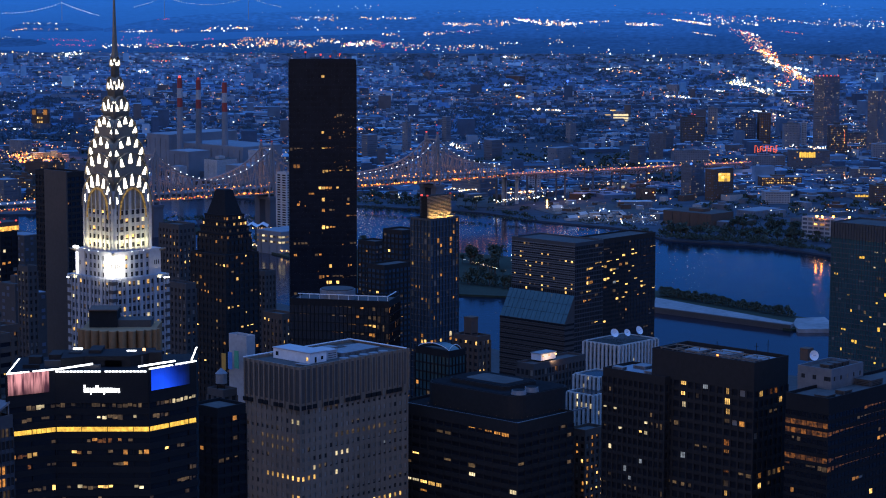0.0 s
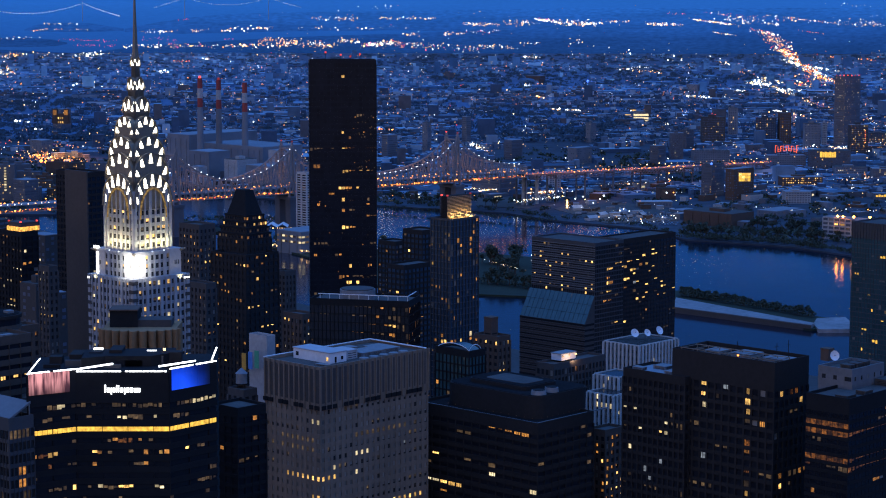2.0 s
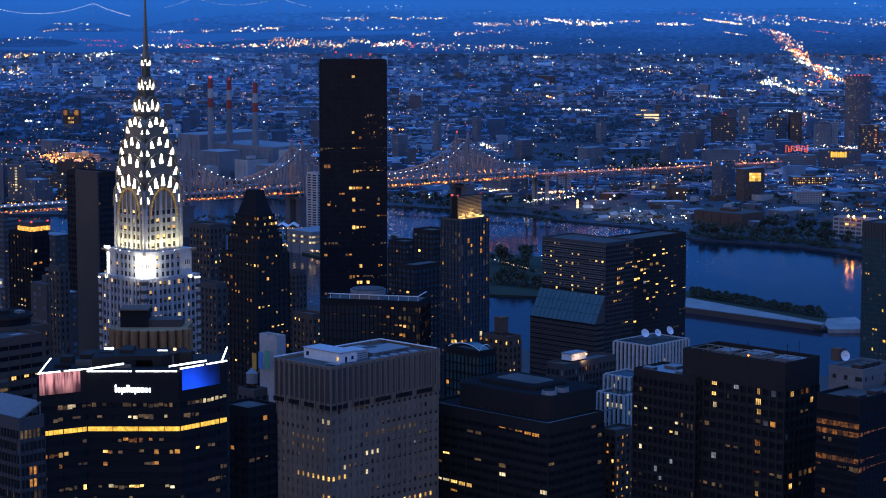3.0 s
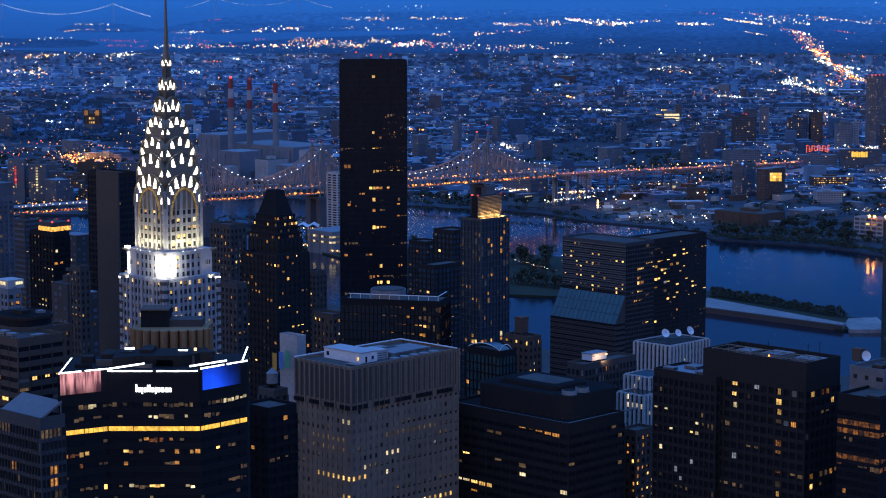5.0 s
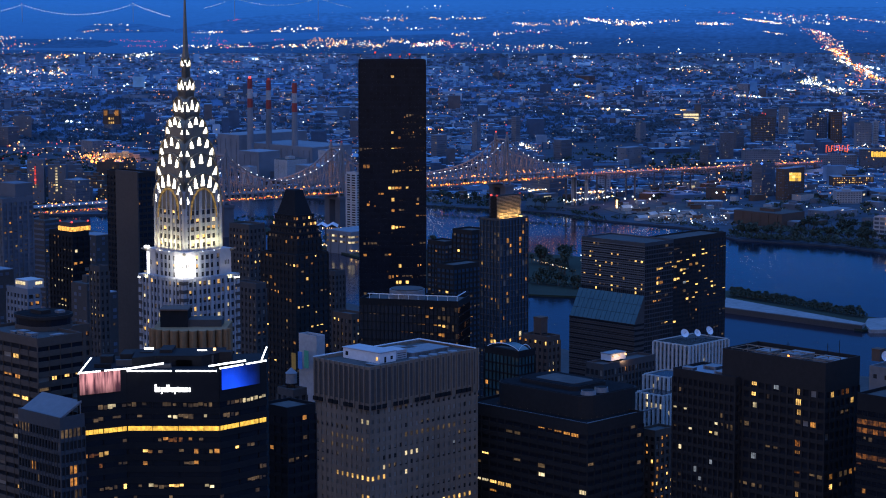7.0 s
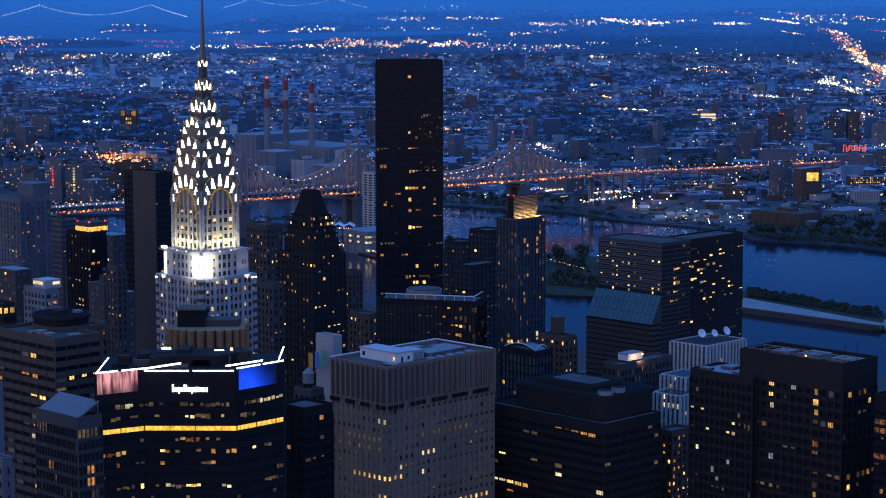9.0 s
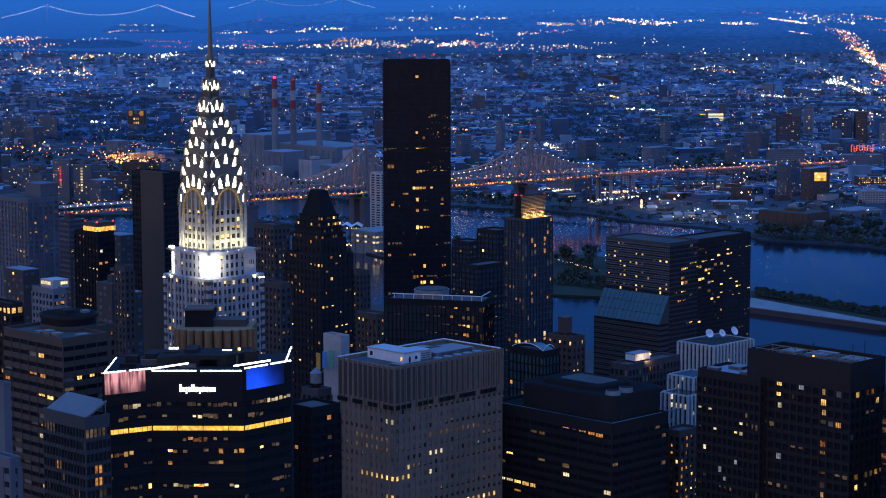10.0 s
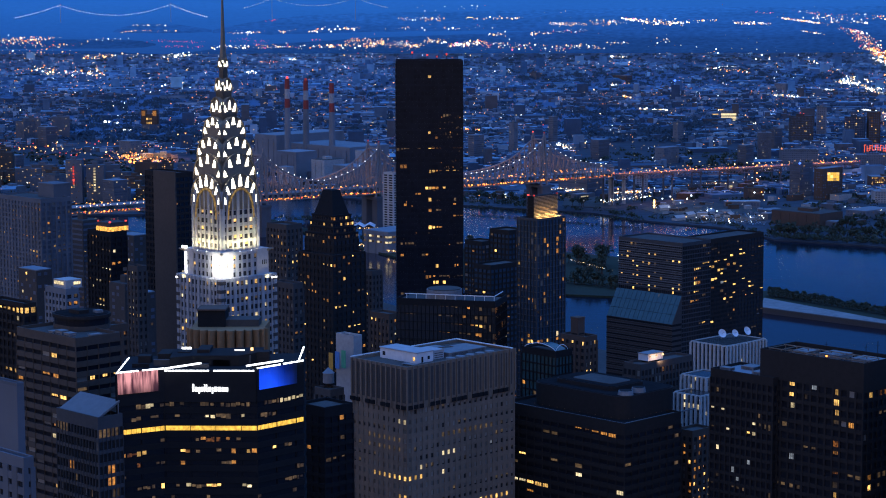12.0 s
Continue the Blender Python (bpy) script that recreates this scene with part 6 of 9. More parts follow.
for x, y, tall in ((19, 7, 9), (20, 13, 7), (18, 30, 6)):
    px, py, pz = on_roof(FM, x, y)
    mast = root("antenna_mast", px, py, pz, 0, "thin rooftop antenna mast", "antenna", "antenna masts")
    piece("pole", BLACK_METAL, mast, (-0.1, -0.1, 0), (0.1, 0.1, tall))
    piece("cross_arm", BLACK_METAL, mast, (-0.8, -0.05, tall * 0.8), (0.8, 0.05, tall * 0.8 + 0.1))
EM = pose(105.9, 825, 180.7 - 1.1, 0, 0, 45.8)
for x, y, a, b, h in ((5, 6, 5, 8, 1.2), (11, 18, 6, 6, 1.4), (4, 24, 3, 5, 1.2)):
    px, py, pz = on_roof(EM, x, y)
    plant("roof_unit", "low grey roof plant unit", px, py, pz, a, b, h)
GM = pose(154.1, 750, 186.9 - 1.1, 0, 0, 45.8)
for x, y, a, b, h in ((3, 3, 6, 5, 1.2), (14, 2.5, 5, 4, 1.5), (34, 4, 8, 7, 2.4)):
    px, py, pz = on_roof(GM, x, y)
    plant("roof_unit", "dark roof plant unit", px, py, pz, a, b, h, material=BRICK_GREY)
# dishes and lit tank
dish(111.7, 1072, 154.3 - 1.1, 2.2, 25, 62)
dish(118.4, 1076, 154.3 - 1.1, 1.9, 35, 62)
dish(124.8, 1080, 154.3 - 1.1, 2.2, 40, 62)
dish(156, 790, 193.3 - 1.1, 1.9, 20, 75)
plant("roof_tank_house", "dark tank house beside a dish", 155.1, 795, 193.3 - 1.1, 3.5, 3.5, 4.6, material=BRICK_BROWN, slats=0)
for k in range(3):
    px, py, pz = on_roof(pose(159.3, 772, 193.3 - 1.1, 0, 0, 45.8), 3 + 5 * k, 3)
    plant("roof_unit", "small dark roof plant unit", px, py, pz, 3.4, 4.0, 1.9, material=BRICK_GREY, slats=3)
tank = root("lit_water_tank", 66.5, 992, 157.7 - 1, 45.8, "white rooftop tank house lit by warm lamps", "tank", "rooftop plant")
piece("body", WHITE_PAINT, tank, (0.5, -4, 0.8), (11, 2, 3.8))
piece("plinth", BLACK_METAL, tank, (1.5, -3, 0), (10, 1, 0.8))
piece("roof", PLANT_GREY, tank, (0.2, -4.3, 3.8), (11.3, 2.3, 4.1))
for q in (1.5, 6, 10.5):
    piece("lamp", LAMP_WARM, tank, (q - 0.3, -4.7, 2.6), (q + 0.3, -4.2, 3.2))
data = bpy.data.lights.new("tank_floodlight", "AREA")
data.energy, data.size, data.color = 500, 3, (1.0, 0.62, 0.35)
ob = new("tank_floodlight", data)
ob.matrix_world = look(tank.matrix_world @ Vector((4, -9, 2)), tank.matrix_world @ Vector((6, -4, 2.6)))

# mural bars on the pale slab
mural = root("wall_mural", -64.2, 899, 168.8, 45.8, "coloured wall mural of upright bars", "mural", "wall murals")
for k, c in enumerate(((0.55, 0.30, 0.06), (0.08, 0.22, 0.55), (0.08, 0.35, 0.22))):
    piece("bar", surface("mural_paint", c, 0.8), mural, (-0.25, 6 - 4.0 * k, 0.5 + k * 0.8), (-0.1, 8.6 - 4.0 * k, 7.5 + k))

# scalloped brown building before the art deco tower
sc = root("scalloped_building", -96.7, 775, 0, 0, "brown building with a scalloped curved top and dark roof box", "building", "Manhattan buildings")
SZ = 208.2
bm = bmesh.new()
pts = []
for k in range(121):
    t = math.pi * (0.02 + 0.96 * k / 120)
    lobe = abs(math.sin(k * math.pi / 10)) ** 0.6
    pts.append(((13.2 + 1.8 * lobe) * math.cos(t), -(5.6 + 3.2 * lobe) * math.sin(t)))
pts += [(-13.5, 16), (13.5, 16)]
ring = [[bm.verts.new((x, y, zz)) for x, y in pts] for zz in (0, SZ)]
bm.faces.new(ring[1])
for i in range(len(pts)):
    j = (i + 1) % len(pts)
    bm.faces.new((ring[0][i], ring[0][j], ring[1][j], ring[1][i]))
part("body", bm, TAN_BRICK, sc)
piece("roof_edge", BRICK_BROWN, sc, (-11.2, 0.5, SZ + 6.0), (-0.8, 11.2, SZ + 6.5))
piece("roof_box", BLACK_METAL, sc, (-11, 1, SZ), (-1, 11, SZ + 6.2))
piece("roof_box", BRICK_GREY, sc, (-1, 2, SZ), (11, 11, SZ + 2.5))

slope = root("sloping_roof", -120.3, 645, 201.9 - 1.1, 45.8, "grey sloping metal roof of a glass building", "roof", "rooftop plant")
bm = bmesh.new()
low, high = [bm.verts.new(c) for c in ((0.6, 0.6, 0.2), (8.6, 0.6, 4.4), (8.6, 21.2, 4.4), (0.6, 21.2, 0.2))], [bm.verts.new(c) for c in ((0.6, 0.6, 0.9), (8.6, 0.6, 5.1), (8.6, 21.2, 5.1), (0.6, 21.2, 0.9))]
bm.faces.new(low), bm.faces.new(high)
for i in range(4):
    bm.faces.new((low[i], low[(i + 1) % 4], high[(i + 1) % 4], high[i]))
bmesh.ops.recalc_face_normals(bm, faces=bm.faces)
part("roof_sheet", bm, SPANDREL_METAL, slope)
for k in range(6):
    piece("prop", PLANT_GREY, slope, (8.1, 0.8 + 4 * k, 0), (8.4, 1.1 + 4 * k, 4.5))
# ---- light crowns on the far towers ----
PARAPET_GOLD = glow("gold_parapet_light", (1.0, 0.46, 0.08), 1.5, 0.1, 0.5)
crown = root("lit_parapet", -215.6, 1204, 192.2 - 1, 45.8, "gold lit parapet with red warning lamps", "rooftop screen", "rooftop plant")
piece("body", BRICK_GREY, crown, (1, 1, 0), (13, 13, 5.5))
piece("light_band", PARAPET_GOLD, crown, (0.6, 0.6, 0.6), (13.4, 13.4, 3.0))
for q in ((1, 1), (12, 1), (1, 12), (12, 12)):
    piece("warning_lamp", LAMP_RED, crown, (q[0] - 0.4, q[1] - 0.4, 5.5), (q[0] + 0.4, q[1] + 0.4, 6.3))
crown = root("lit_top_storey", -211.3, 1056, 182.1 - 1, 45.8, "floodlit white top storey", "rooftop screen", "rooftop plant")
piece("body", STONE_WHITE, crown, (0.5, 0.5, 0), (10, 11, 4.2))
piece("light_band", HUES["white"], crown, (0.35, 2.5, 1.8), (0.5, 10.5, 3.4))
piece("light_band", HUES["white"], crown, (5.0, 0.35, 1.8), (9, 0.5, 3.2))
drum_room = root("round_plant_storey", -139.7, 712, 216.8 - 1, 45.8, "dark rounded plant storey on a brown tower", "plant room", "rooftop plant")
rounded_block("casing", drum_room, 3, 3, 20, 22, 0, 1.6, 7, BROWN_STONE)
rounded_block("glazing", drum_room, 3.3, 3.3, 19.7, 21.7, 1.6, 3.9, 6.7, SLAB_GLASS)
rounded_block("cornice", drum_room, 2.8, 2.8, 20.2, 22.2, 3.9, 5.0, 7.1, BROWN_METAL)
rounded_block("roof", drum_room, 3.6, 3.6, 19.4, 21.4, 5.0, 5.15, 6.4, TAR)
piece("roof_unit", BROWN_METAL, drum_room, (8, 9, 5.15), (12, 15, 6.4))
piece("roof_unit", PLANT_GREY, drum_room, (14, 7, 5.15), (16.5, 9.5, 6.0))
DM = pose(-137.3, 700, 216.8 - 1.1, 0, 0, 45.8)
for x, y, a, b, h in ((1.2, 5, 2.6, 3.2, 2.0), (1.2, 9.5, 2.6, 3.6, 2.3), (1.2, 14.5, 2.6, 2.6, 1.6), (7, 0.8, 4, 2.0, 1.4)):
    px, py, pz = on_roof(DM, x, y)
    plant("roof_unit", "grey cooling unit on a brown roof", px, py, pz, a, b, h, slats=2)

# ---- the cantilever bridge ----
def strut(bm, p, q, thick):
    """A square bar from p to q."""
    p, q = Vector(p), Vector(q)
    d = (q - p).normalized()
    side = d.cross(Vector((0, 0, 1)))
    side = (side if side.length > 0.01 else Vector((1, 0, 0))).normalized() * thick / 2
    up = side.cross(d).normalized() * thick / 2
    ring = [[bm.verts.new(c + side * a + up * b) for a, b in ((-1, -1), (1, -1), (1, 1), (-1, 1))] for c in (p, q)]
    bm.faces.new(ring[0]), bm.faces.new(ring[1])
    for i in range(4):
        bm.faces.new((ring[0][i], ring[0][(i + 1) % 4], ring[1][(i + 1) % 4], ring[1][i]))


BR0, BR1 = Vector((-560.0, 2601.0)), Vector((160.0, 3120.0))
BR_LEN = (BR1 - BR0).length
BR_TURN = math.degrees(math.atan2(BR1.y - BR0.y, BR1.x - BR0.x))
DECK_Z = 45.0
bridge = root("cantilever_bridge", BR0.x, BR0.y, 0, BR_TURN, "long steel cantilever bridge with orange roadway and white lamp strings", "bridge", "bridges")
TOWERS = [314.3, 489.4, 763.1]
WEST = TOWERS[0] - 150
HALF = 13.0
block_mesh("roadway", [((-20, -HALF, DECK_Z - 1.5), (BR_LEN, HALF, DECK_Z)), ((-20, -HALF, DECK_Z + 7), (BR_LEN, HALF, DECK_Z + 8))], BRIDGE_STEEL, bridge, "two-level steel roadway")


def chord(s):
    """Height of the top chord above the roadway, s metres along."""
    near = min(abs(s - t) for t in TOWERS)
    return 14 + 46 * math.exp(-near / 42.0)


PANEL = 8.6
rear = bmesh.new()
for k in range(int(BR_LEN / PANEL)):
    s0, s1 = k * PANEL, (k + 1) * PANEL
    if s0 < WEST:
        continue
    h0, h1 = DECK_Z + chord(s0), DECK_Z + chord(s1)
    for side in (-HALF, HALF):
        bars = [("top_chord", (s0, side, h0), (s1, side, h1), 1.7), ("truss_post", (s0, side, DECK_Z), (s0, side, h0), 1.1),
                ("diagonal", (s0, side, DECK_Z if k % 2 else h0), (s1, side, h1 if k % 2 else DECK_Z), 1.0)]
        if h0 > DECK_Z + 24:
            bars.append(("brace", (s0, side, (DECK_Z + h0) / 2), (s1, side, (DECK_Z + h1) / 2), 0.9))
        for name, p, q, thick in bars:
            bm = rear if side > 0 else bmesh.new()
            strut(bm, p, q, thick)
            if side < 0:
                part(name, bm, BRIDGE_STEEL, bridge)
    strut(rear, (s0, -HALF, h0), (s0, HALF, h0), 0.6)
part("rear_truss", rear, BRIDGE_STEEL, bridge, kind="stuff")
for t in TOWERS:
    bm = bmesh.new()
    for side in (-HALF, HALF):
        for lean in (-5, 5):
            strut(bm, (t + lean, side, DECK_Z - 6), (t + lean * 0.25, side, DECK_Z + 62), 2.4)
    for zz in (20, 40, 58):
        strut(bm, (t, -HALF, DECK_Z + zz), (t, HALF, DECK_Z + zz), 2.0)
    part("bridge_tower", bm, BRIDGE_STEEL, bridge)
    for side in (-HALF, HALF):
        piece("bridge_pier", FAR_BRICK, bridge, (t - 7, side - 6, -4), (t + 7, side + 6, DECK_Z - 6))
        piece("finial", BRIDGE_STEEL, bridge, (t - 1.2, side - 1.2, DECK_Z + 62), (t + 1.2, side + 1.2, DECK_Z + 67))
        if t != TOWERS[0]:
            piece("warning_lamp", LAMP_RED, bridge, (t - 0.8, side - 0.8, DECK_Z + 67), (t + 0.8, side + 0.8, DECK_Z + 68.6))
    piece("pier_cap", FAR_BRICK, bridge, (t - 8, -HALF - 7, DECK_Z - 9), (t + 8, HALF + 7, DECK_Z - 5))
BRM = pose(BR0.x, BR0.y, 0, 0, 0, BR_TURN)


def on_bridge(s, side, z):
    return (BRM @ Vector((s, side, z))).to_tuple()


rnd = random.Random(5)
lamps("bridge_chord_lamps", "white lamp string along the top of a bridge", [(*on_bridge(s * 9.0, side, DECK_Z + (chord(s * 9.0) + 1.5 if s * 9.0 > WEST else 9.0)), rnd.uniform(0.7, 1.2)) for s in range(int(BR_LEN / 9)) for side in (-HALF,)], LED, 0.68)
lamps("bridge_road_lamps", "orange road lamps on a bridge", [(*on_bridge(s * 11.0 + rnd.uniform(-3, 3), -HALF - 1, DECK_Z + rnd.uniform(11, 14)), rnd.uniform(0.4, 1.1)) for s in range(int(BR_LEN / 11))], LAMP_ORANGE, 0.95)
lamps("bridge_car_lamps", "glowing traffic lamps along the lower roadway", [(*on_bridge(s * 2.3 + rnd.uniform(-2, 2), -HALF - 0.6, DECK_Z + rnd.uniform(0.2, 2.6)), rnd.choice((0.35, 0.45, 0.6, 0.8, 1.3))) for s in range(int(BR_LEN / 2.3))], LAMP_ORANGE, 1.0)
lamps("bridge_car_lamps", "glowing traffic lamps along the upper roadway", [(*on_bridge(s * 6.1 + rnd.uniform(-5, 5), -HALF - 0.6, DECK_Z + 9 + rnd.uniform(-1.0, 3)), rnd.choice((0.35, 0.5, 0.7, 1.0))) for s in range(int(BR_LEN / 6.1))], LAMP_ORANGE, 0.85)
lamps("bridge_tail_lamps", "red and orange tail lamps along the roadway", [(*on_bridge(s * 9.1 + rnd.uniform(-3, 3), -HALF - 0.8, DECK_Z + rnd.uniform(0.6, 2)), rnd.uniform(0.6, 1.2)) for s in range(int(BR_LEN / 9.1))], LAMP_RED, 0.9)
# roadway light thrown on the trusses
for k in range(9):
    data = bpy.data.lights.new("roadway_light", "AREA")
    data.shape, data.size, data.size_y, data.energy, data.color = "RECTANGLE", 80, 14, 8500, (1.0, 0.45, 0.18)
    data.spread = radians(140)
    ob = new("roadway_light", data)
    ob.matrix_world = pose(*on_bridge(60 + k * 92, 0, DECK_Z + 9.0), 180, 0, BR_TURN)

# viaduct beyond the river
VA, VB = Vector((160.0, 3120.0, 45.0)), Vector((600.0, 3640.0, 18.0))
via = root("viaduct", VA.x, VA.y, 0, math.degrees(math.atan2(VB.y - VA.y, VB.x - VA.x)), "elevated steel approach viaduct with orange lamps", "bridge", "bridges")
V_LEN = (VB - VA).xy.length
for k in range(28):
    s0, s1 = V_LEN * k / 28, V_LEN * (k + 1) / 28
    z0, z1 = VA.z + (VB.z - VA.z) * k / 28, VA.z + (VB.z - VA.z) * (k + 1) / 28
    bm = bmesh.new()
    ring = [[bm.verts.new((s, y, z)) for y, z in ((-10, zz), (10, zz), (10, zz + 2.4), (-10, zz + 2.4))] for s, zz in ((s0, z0), (s1, z1))]
    bm.faces.new(ring[0]), bm.faces.new(ring[1])
    for i in range(4):
        bm.faces.new((ring[0][i], ring[0][(i + 1) % 4], ring[1][(i + 1) % 4], ring[1][i]))
    if k % 3 == 0:
        for side in (-8, 8):
            strut(bm, (s0, side, 0), (s0, side, z0), 2.0)
        strut(bm, (s0, -8, z0 - 2), (s0, 8, z0 - 2), 1.6)
    for q in range(3):
        a, b = s0 + (s1 - s0) * q / 3, s0 + (s1 - s0) * (q + 1) / 3
        strut(bm, (a, -10, z0), (a, -10, z0 - 5.5), 0.7)
        strut(bm, (a, -10, z0 - 5.5), (b, -10, z0), 0.6)
    strut(bm, (s0, -10, z0 - 5.5), (s1, -10, z1 - 5.5), 1.0)
    part("span", bm, FAR_BRICK, via)
VM = via.matrix_world
for k in range(3):
    data = bpy.data.lights.new("roadway_light", "AREA")
    data.shape, data.size, data.size_y, data.energy, data.color = "RECTANGLE", 200, 16, 24000, (1.0, 0.36, 0.11)
    data.spread = radians(140)
    ob = new("roadway_light", data)
    ob.matrix_world = VM @ pose(V_LEN * (k + 0.5) / 3, -11, VA.z + (VB.z - VA.z) * (k + 0.5) / 3 + 12)


def on_via(s, y, dz):
    p = VM @ Vector((s, y, 0))
    return p.x, p.y, VA.z + (VB.z - VA.z) * s / V_LEN + dz


lamps("viaduct_lamps", "orange road lamps along a viaduct", [(*on_via(s * 17, -10, 9 + rnd.uniform(-1, 1)), rnd.uniform(0.4, 0.9)) for s in range(int(V_LEN / 17))], LAMP_WARM, 1.25)
lamps("viaduct_car_lamps", "red and amber traffic along a viaduct", [(*on_via(s * 4.2 + rnd.uniform(-4, 4), -10.5, rnd.uniform(2.6, 5.5)), rnd.choice((0.3, 0.4, 0.6, 0.8, 1.2))) for s in range(int(V_LEN / 4.2))], LAMP_ORANGE, 0.95)
lamps("viaduct_tail_lamps", "red tail lamps along a viaduct", [(*on_via(s * 8.7 + rnd.uniform(-4, 4), -10.6, rnd.uniform(2.6, 4.5)), rnd.uniform(0.5, 1.1)) for s in range(int(V_LEN / 8.7))], LAMP_RED, 0.65)

# ---- smokestacks and power plant ----
for k, (x, y, top) in enumerate(((-346.4, 3615, 160.8), (-317.8, 3640, 156.8), (-271.5, 3600, 154.1))):
    st = root("smokestack", x, y, 0, 0, "tall smokestack with red and white bands and a red lamp", "smokestack", "smokestacks")
    edges = [0, top - 48, top - 33, top - 17, top]
    for (z0, z1), material, name in zip(zip(edges, edges[1:]), (FAR_WALL, RED_PAINT, CONCRETE, RED_PAINT), ("shaft", "red_band", "white_band", "top_band")):
        bm = bmesh.new()
        r0, r1 = 6.1 - 2.1 * z0 / top, 6.1 - 2.1 * z1 / top
        bmesh.ops.create_cone(bm, cap_ends=True, segments=20, radius1=r0, radius2=r1, depth=z1 - z0, matrix=Matrix.Translation((0, 0, (z0 + z1) / 2)))
        part(name, bm, material, st)
    if k < 2:
        piece("warning_lamp", LAMP_RED, st, (-1.7, -1.7, top), (1.7, 1.7, top + 3.4))


for x, y, top, wide in ((165.4, 3133.4, 55.7, 4.2), (184.7, 3156.6, 49.5, 2.8)):
    st = root("chimney", x, y, 0, 0, "plain grey concrete chimney near the far shore", "chimney", "smokestacks")
    bm = bmesh.new()
    bmesh.ops.create_cone(bm, cap_ends=True, segments=20, radius1=wide, radius2=wide * 0.9, depth=top, matrix=Matrix.Translation((0, 0, top / 2)))
    part("shaft", bm, CONCRETE, st)
    bm = bmesh.new()
    bmesh.ops.create_cone(bm, cap_ends=True, segments=20, radius1=wide * 1.05, radius2=wide * 1.05, depth=1.6, matrix=Matrix.Translation((0, 0, top + 0.6)))
    part("rim", bm, PLANT_GREY, st)


def hall(name, label, x, y, a, b, z, rot=44.2, wall=FAR_WALL, lit=0.0, seed=1, base=0.0, plain=False):
    """A far building: walls, roof, and its rows of windows as single panes where they are lit."""
    rnd = random.Random(seed)
    px, py, pz, s = far(x, y, base)
    me = root(name, px, py, pz, 90 - rot, label, "building", "far bank buildings")
    a, b, z = a * s, b * s, (z - base) * s
    piece("wall", wall, me, (0, 0, -6 * s), (a, b, z))
    piece("roof", ROOF_MID if seed % 3 else ROOF_DARK, me, (0.3, 0.3, z), (a - 0.3, b - 0.3, z + 0.5 * s))
    if seed % 3 == 0:
        piece("roof_house", wall, me, (a * 0.3, b * 0.3, z + 0.5 * s), (a * 0.6, b * 0.6, z + 4.5 * s))
    floors, step = max(1, int(z / (3.6 * s))), 4.2 * s
    dark, lit_far = [], {}
    ribbons = seed % 2 == 0 and not plain
    for face, long in (("r", a), ("l", b)) if not plain else ():
        for j in range(floors):
            if ribbons:
                z0, part_way = z - (j + 0.8) * z / floors, rnd.uniform(0.55, 0.95)
                for f0, f1 in ((0.04, part_way - 0.03), (part_way, 0.96)):
                    s0, s1, z1 = f0 * long, f1 * long, z0 + z / floors * 0.38
                    dark.append(((s0, -0.12, z0), (s1, 0.05, z1)) if face == "r" else ((-0.12, s0, z0), (0.05, s1, z1)))
            for i in range(max(1, int(long / step))):
                s0, s1, z0 = i * step + step * 0.25, i * step + step * 0.8, z - (j + 0.85) * z / floors
                z1 = z0 + z / floors * 0.5
                bright = rnd.random() < lit
                s1, z1 = (s0 + step * 0.3, z0 + z / floors * 0.4) if bright else (s1, z1)
                lo, hi = ((s0, -0.12, z0), (s1, 0.05, z1)) if face == "r" else ((-0.12, s0, z0), (0.05, s1, z1))
                if bright:
                    hue = rnd.choice(("warm", "dim", "white", "orange"))
                    if y > 3900:
                        lit_far.setdefault(hue, []).append((lo, hi))
                    else:
                        piece("window", HUES[hue], me, lo, hi)
                elif not ribbons and rnd.random() < 0.5:
                    dark.append((lo, hi))
    if dark:
        block_mesh("dark_panes", dark, GLASS_FAR, me, kind="stuff")
    for hue, boxes in lit_far.items():
        block_mesh("lit_panes", boxes, HUES[hue], me, kind="stuff")
    for k in range(int(b / (14 * s)) if plain else 0):
        piece("wall_rib", wall, me, (-0.8 * s, 7 * s + 14 * s * k, 0), (0, 9 * s + 14 * s * k, z * 0.9))
    return me


hall("mid_rise_block", "dark mid-rise block with a few warm windows", -287.2, 1500, 14.2, 20.2, 164, wall=BRICK_GREY, lit=0.07, seed=60)
hall("mid_rise_block", "dark mid-rise block with a few warm windows", -248.5, 1480, 12.4, 18.1, 156.2, wall=BRICK_GREY, lit=0.07, seed=61)
hall("mid_rise_block", "dark mid-rise block with a few warm windows", -288.6, 1400, 12.2, 20.5, 155.6, wall=BRICK_GREY, lit=0.07, seed=62)
hall("mid_rise_block", "dark mid-rise block with a few warm windows", -203.6, 1180, 11.4, 14.6, 165.4, wall=BRICK_GREY, lit=0.07, seed=63)
hall("mid_rise_block", "dark mid-rise block with a few warm windows", -334.5, 1500, 11.5, 21, 151.4, wall=BRICK_GREY, lit=0.07, seed=64)
hall("mid_rise_block", "dark mid-rise block with a few warm windows", -267.1, 1250, 10.9, 18.5, 163.6, wall=BRICK_GREY, lit=0.07, seed=65)
hall("mid_rise_block", "dark mid-rise block with a few warm windows", -246.8, 1350, 13.8, 18, 153.4, wall=BRICK_GREY, lit=0.07, seed=66)
hall("mid_rise_block", "dark mid-rise block with a few warm windows", -188.9, 1150, 8.6, 11, 165.1, wall=BRICK_GREY, lit=0.07, seed=67)
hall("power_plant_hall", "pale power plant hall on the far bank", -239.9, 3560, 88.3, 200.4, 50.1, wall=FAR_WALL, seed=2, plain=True)
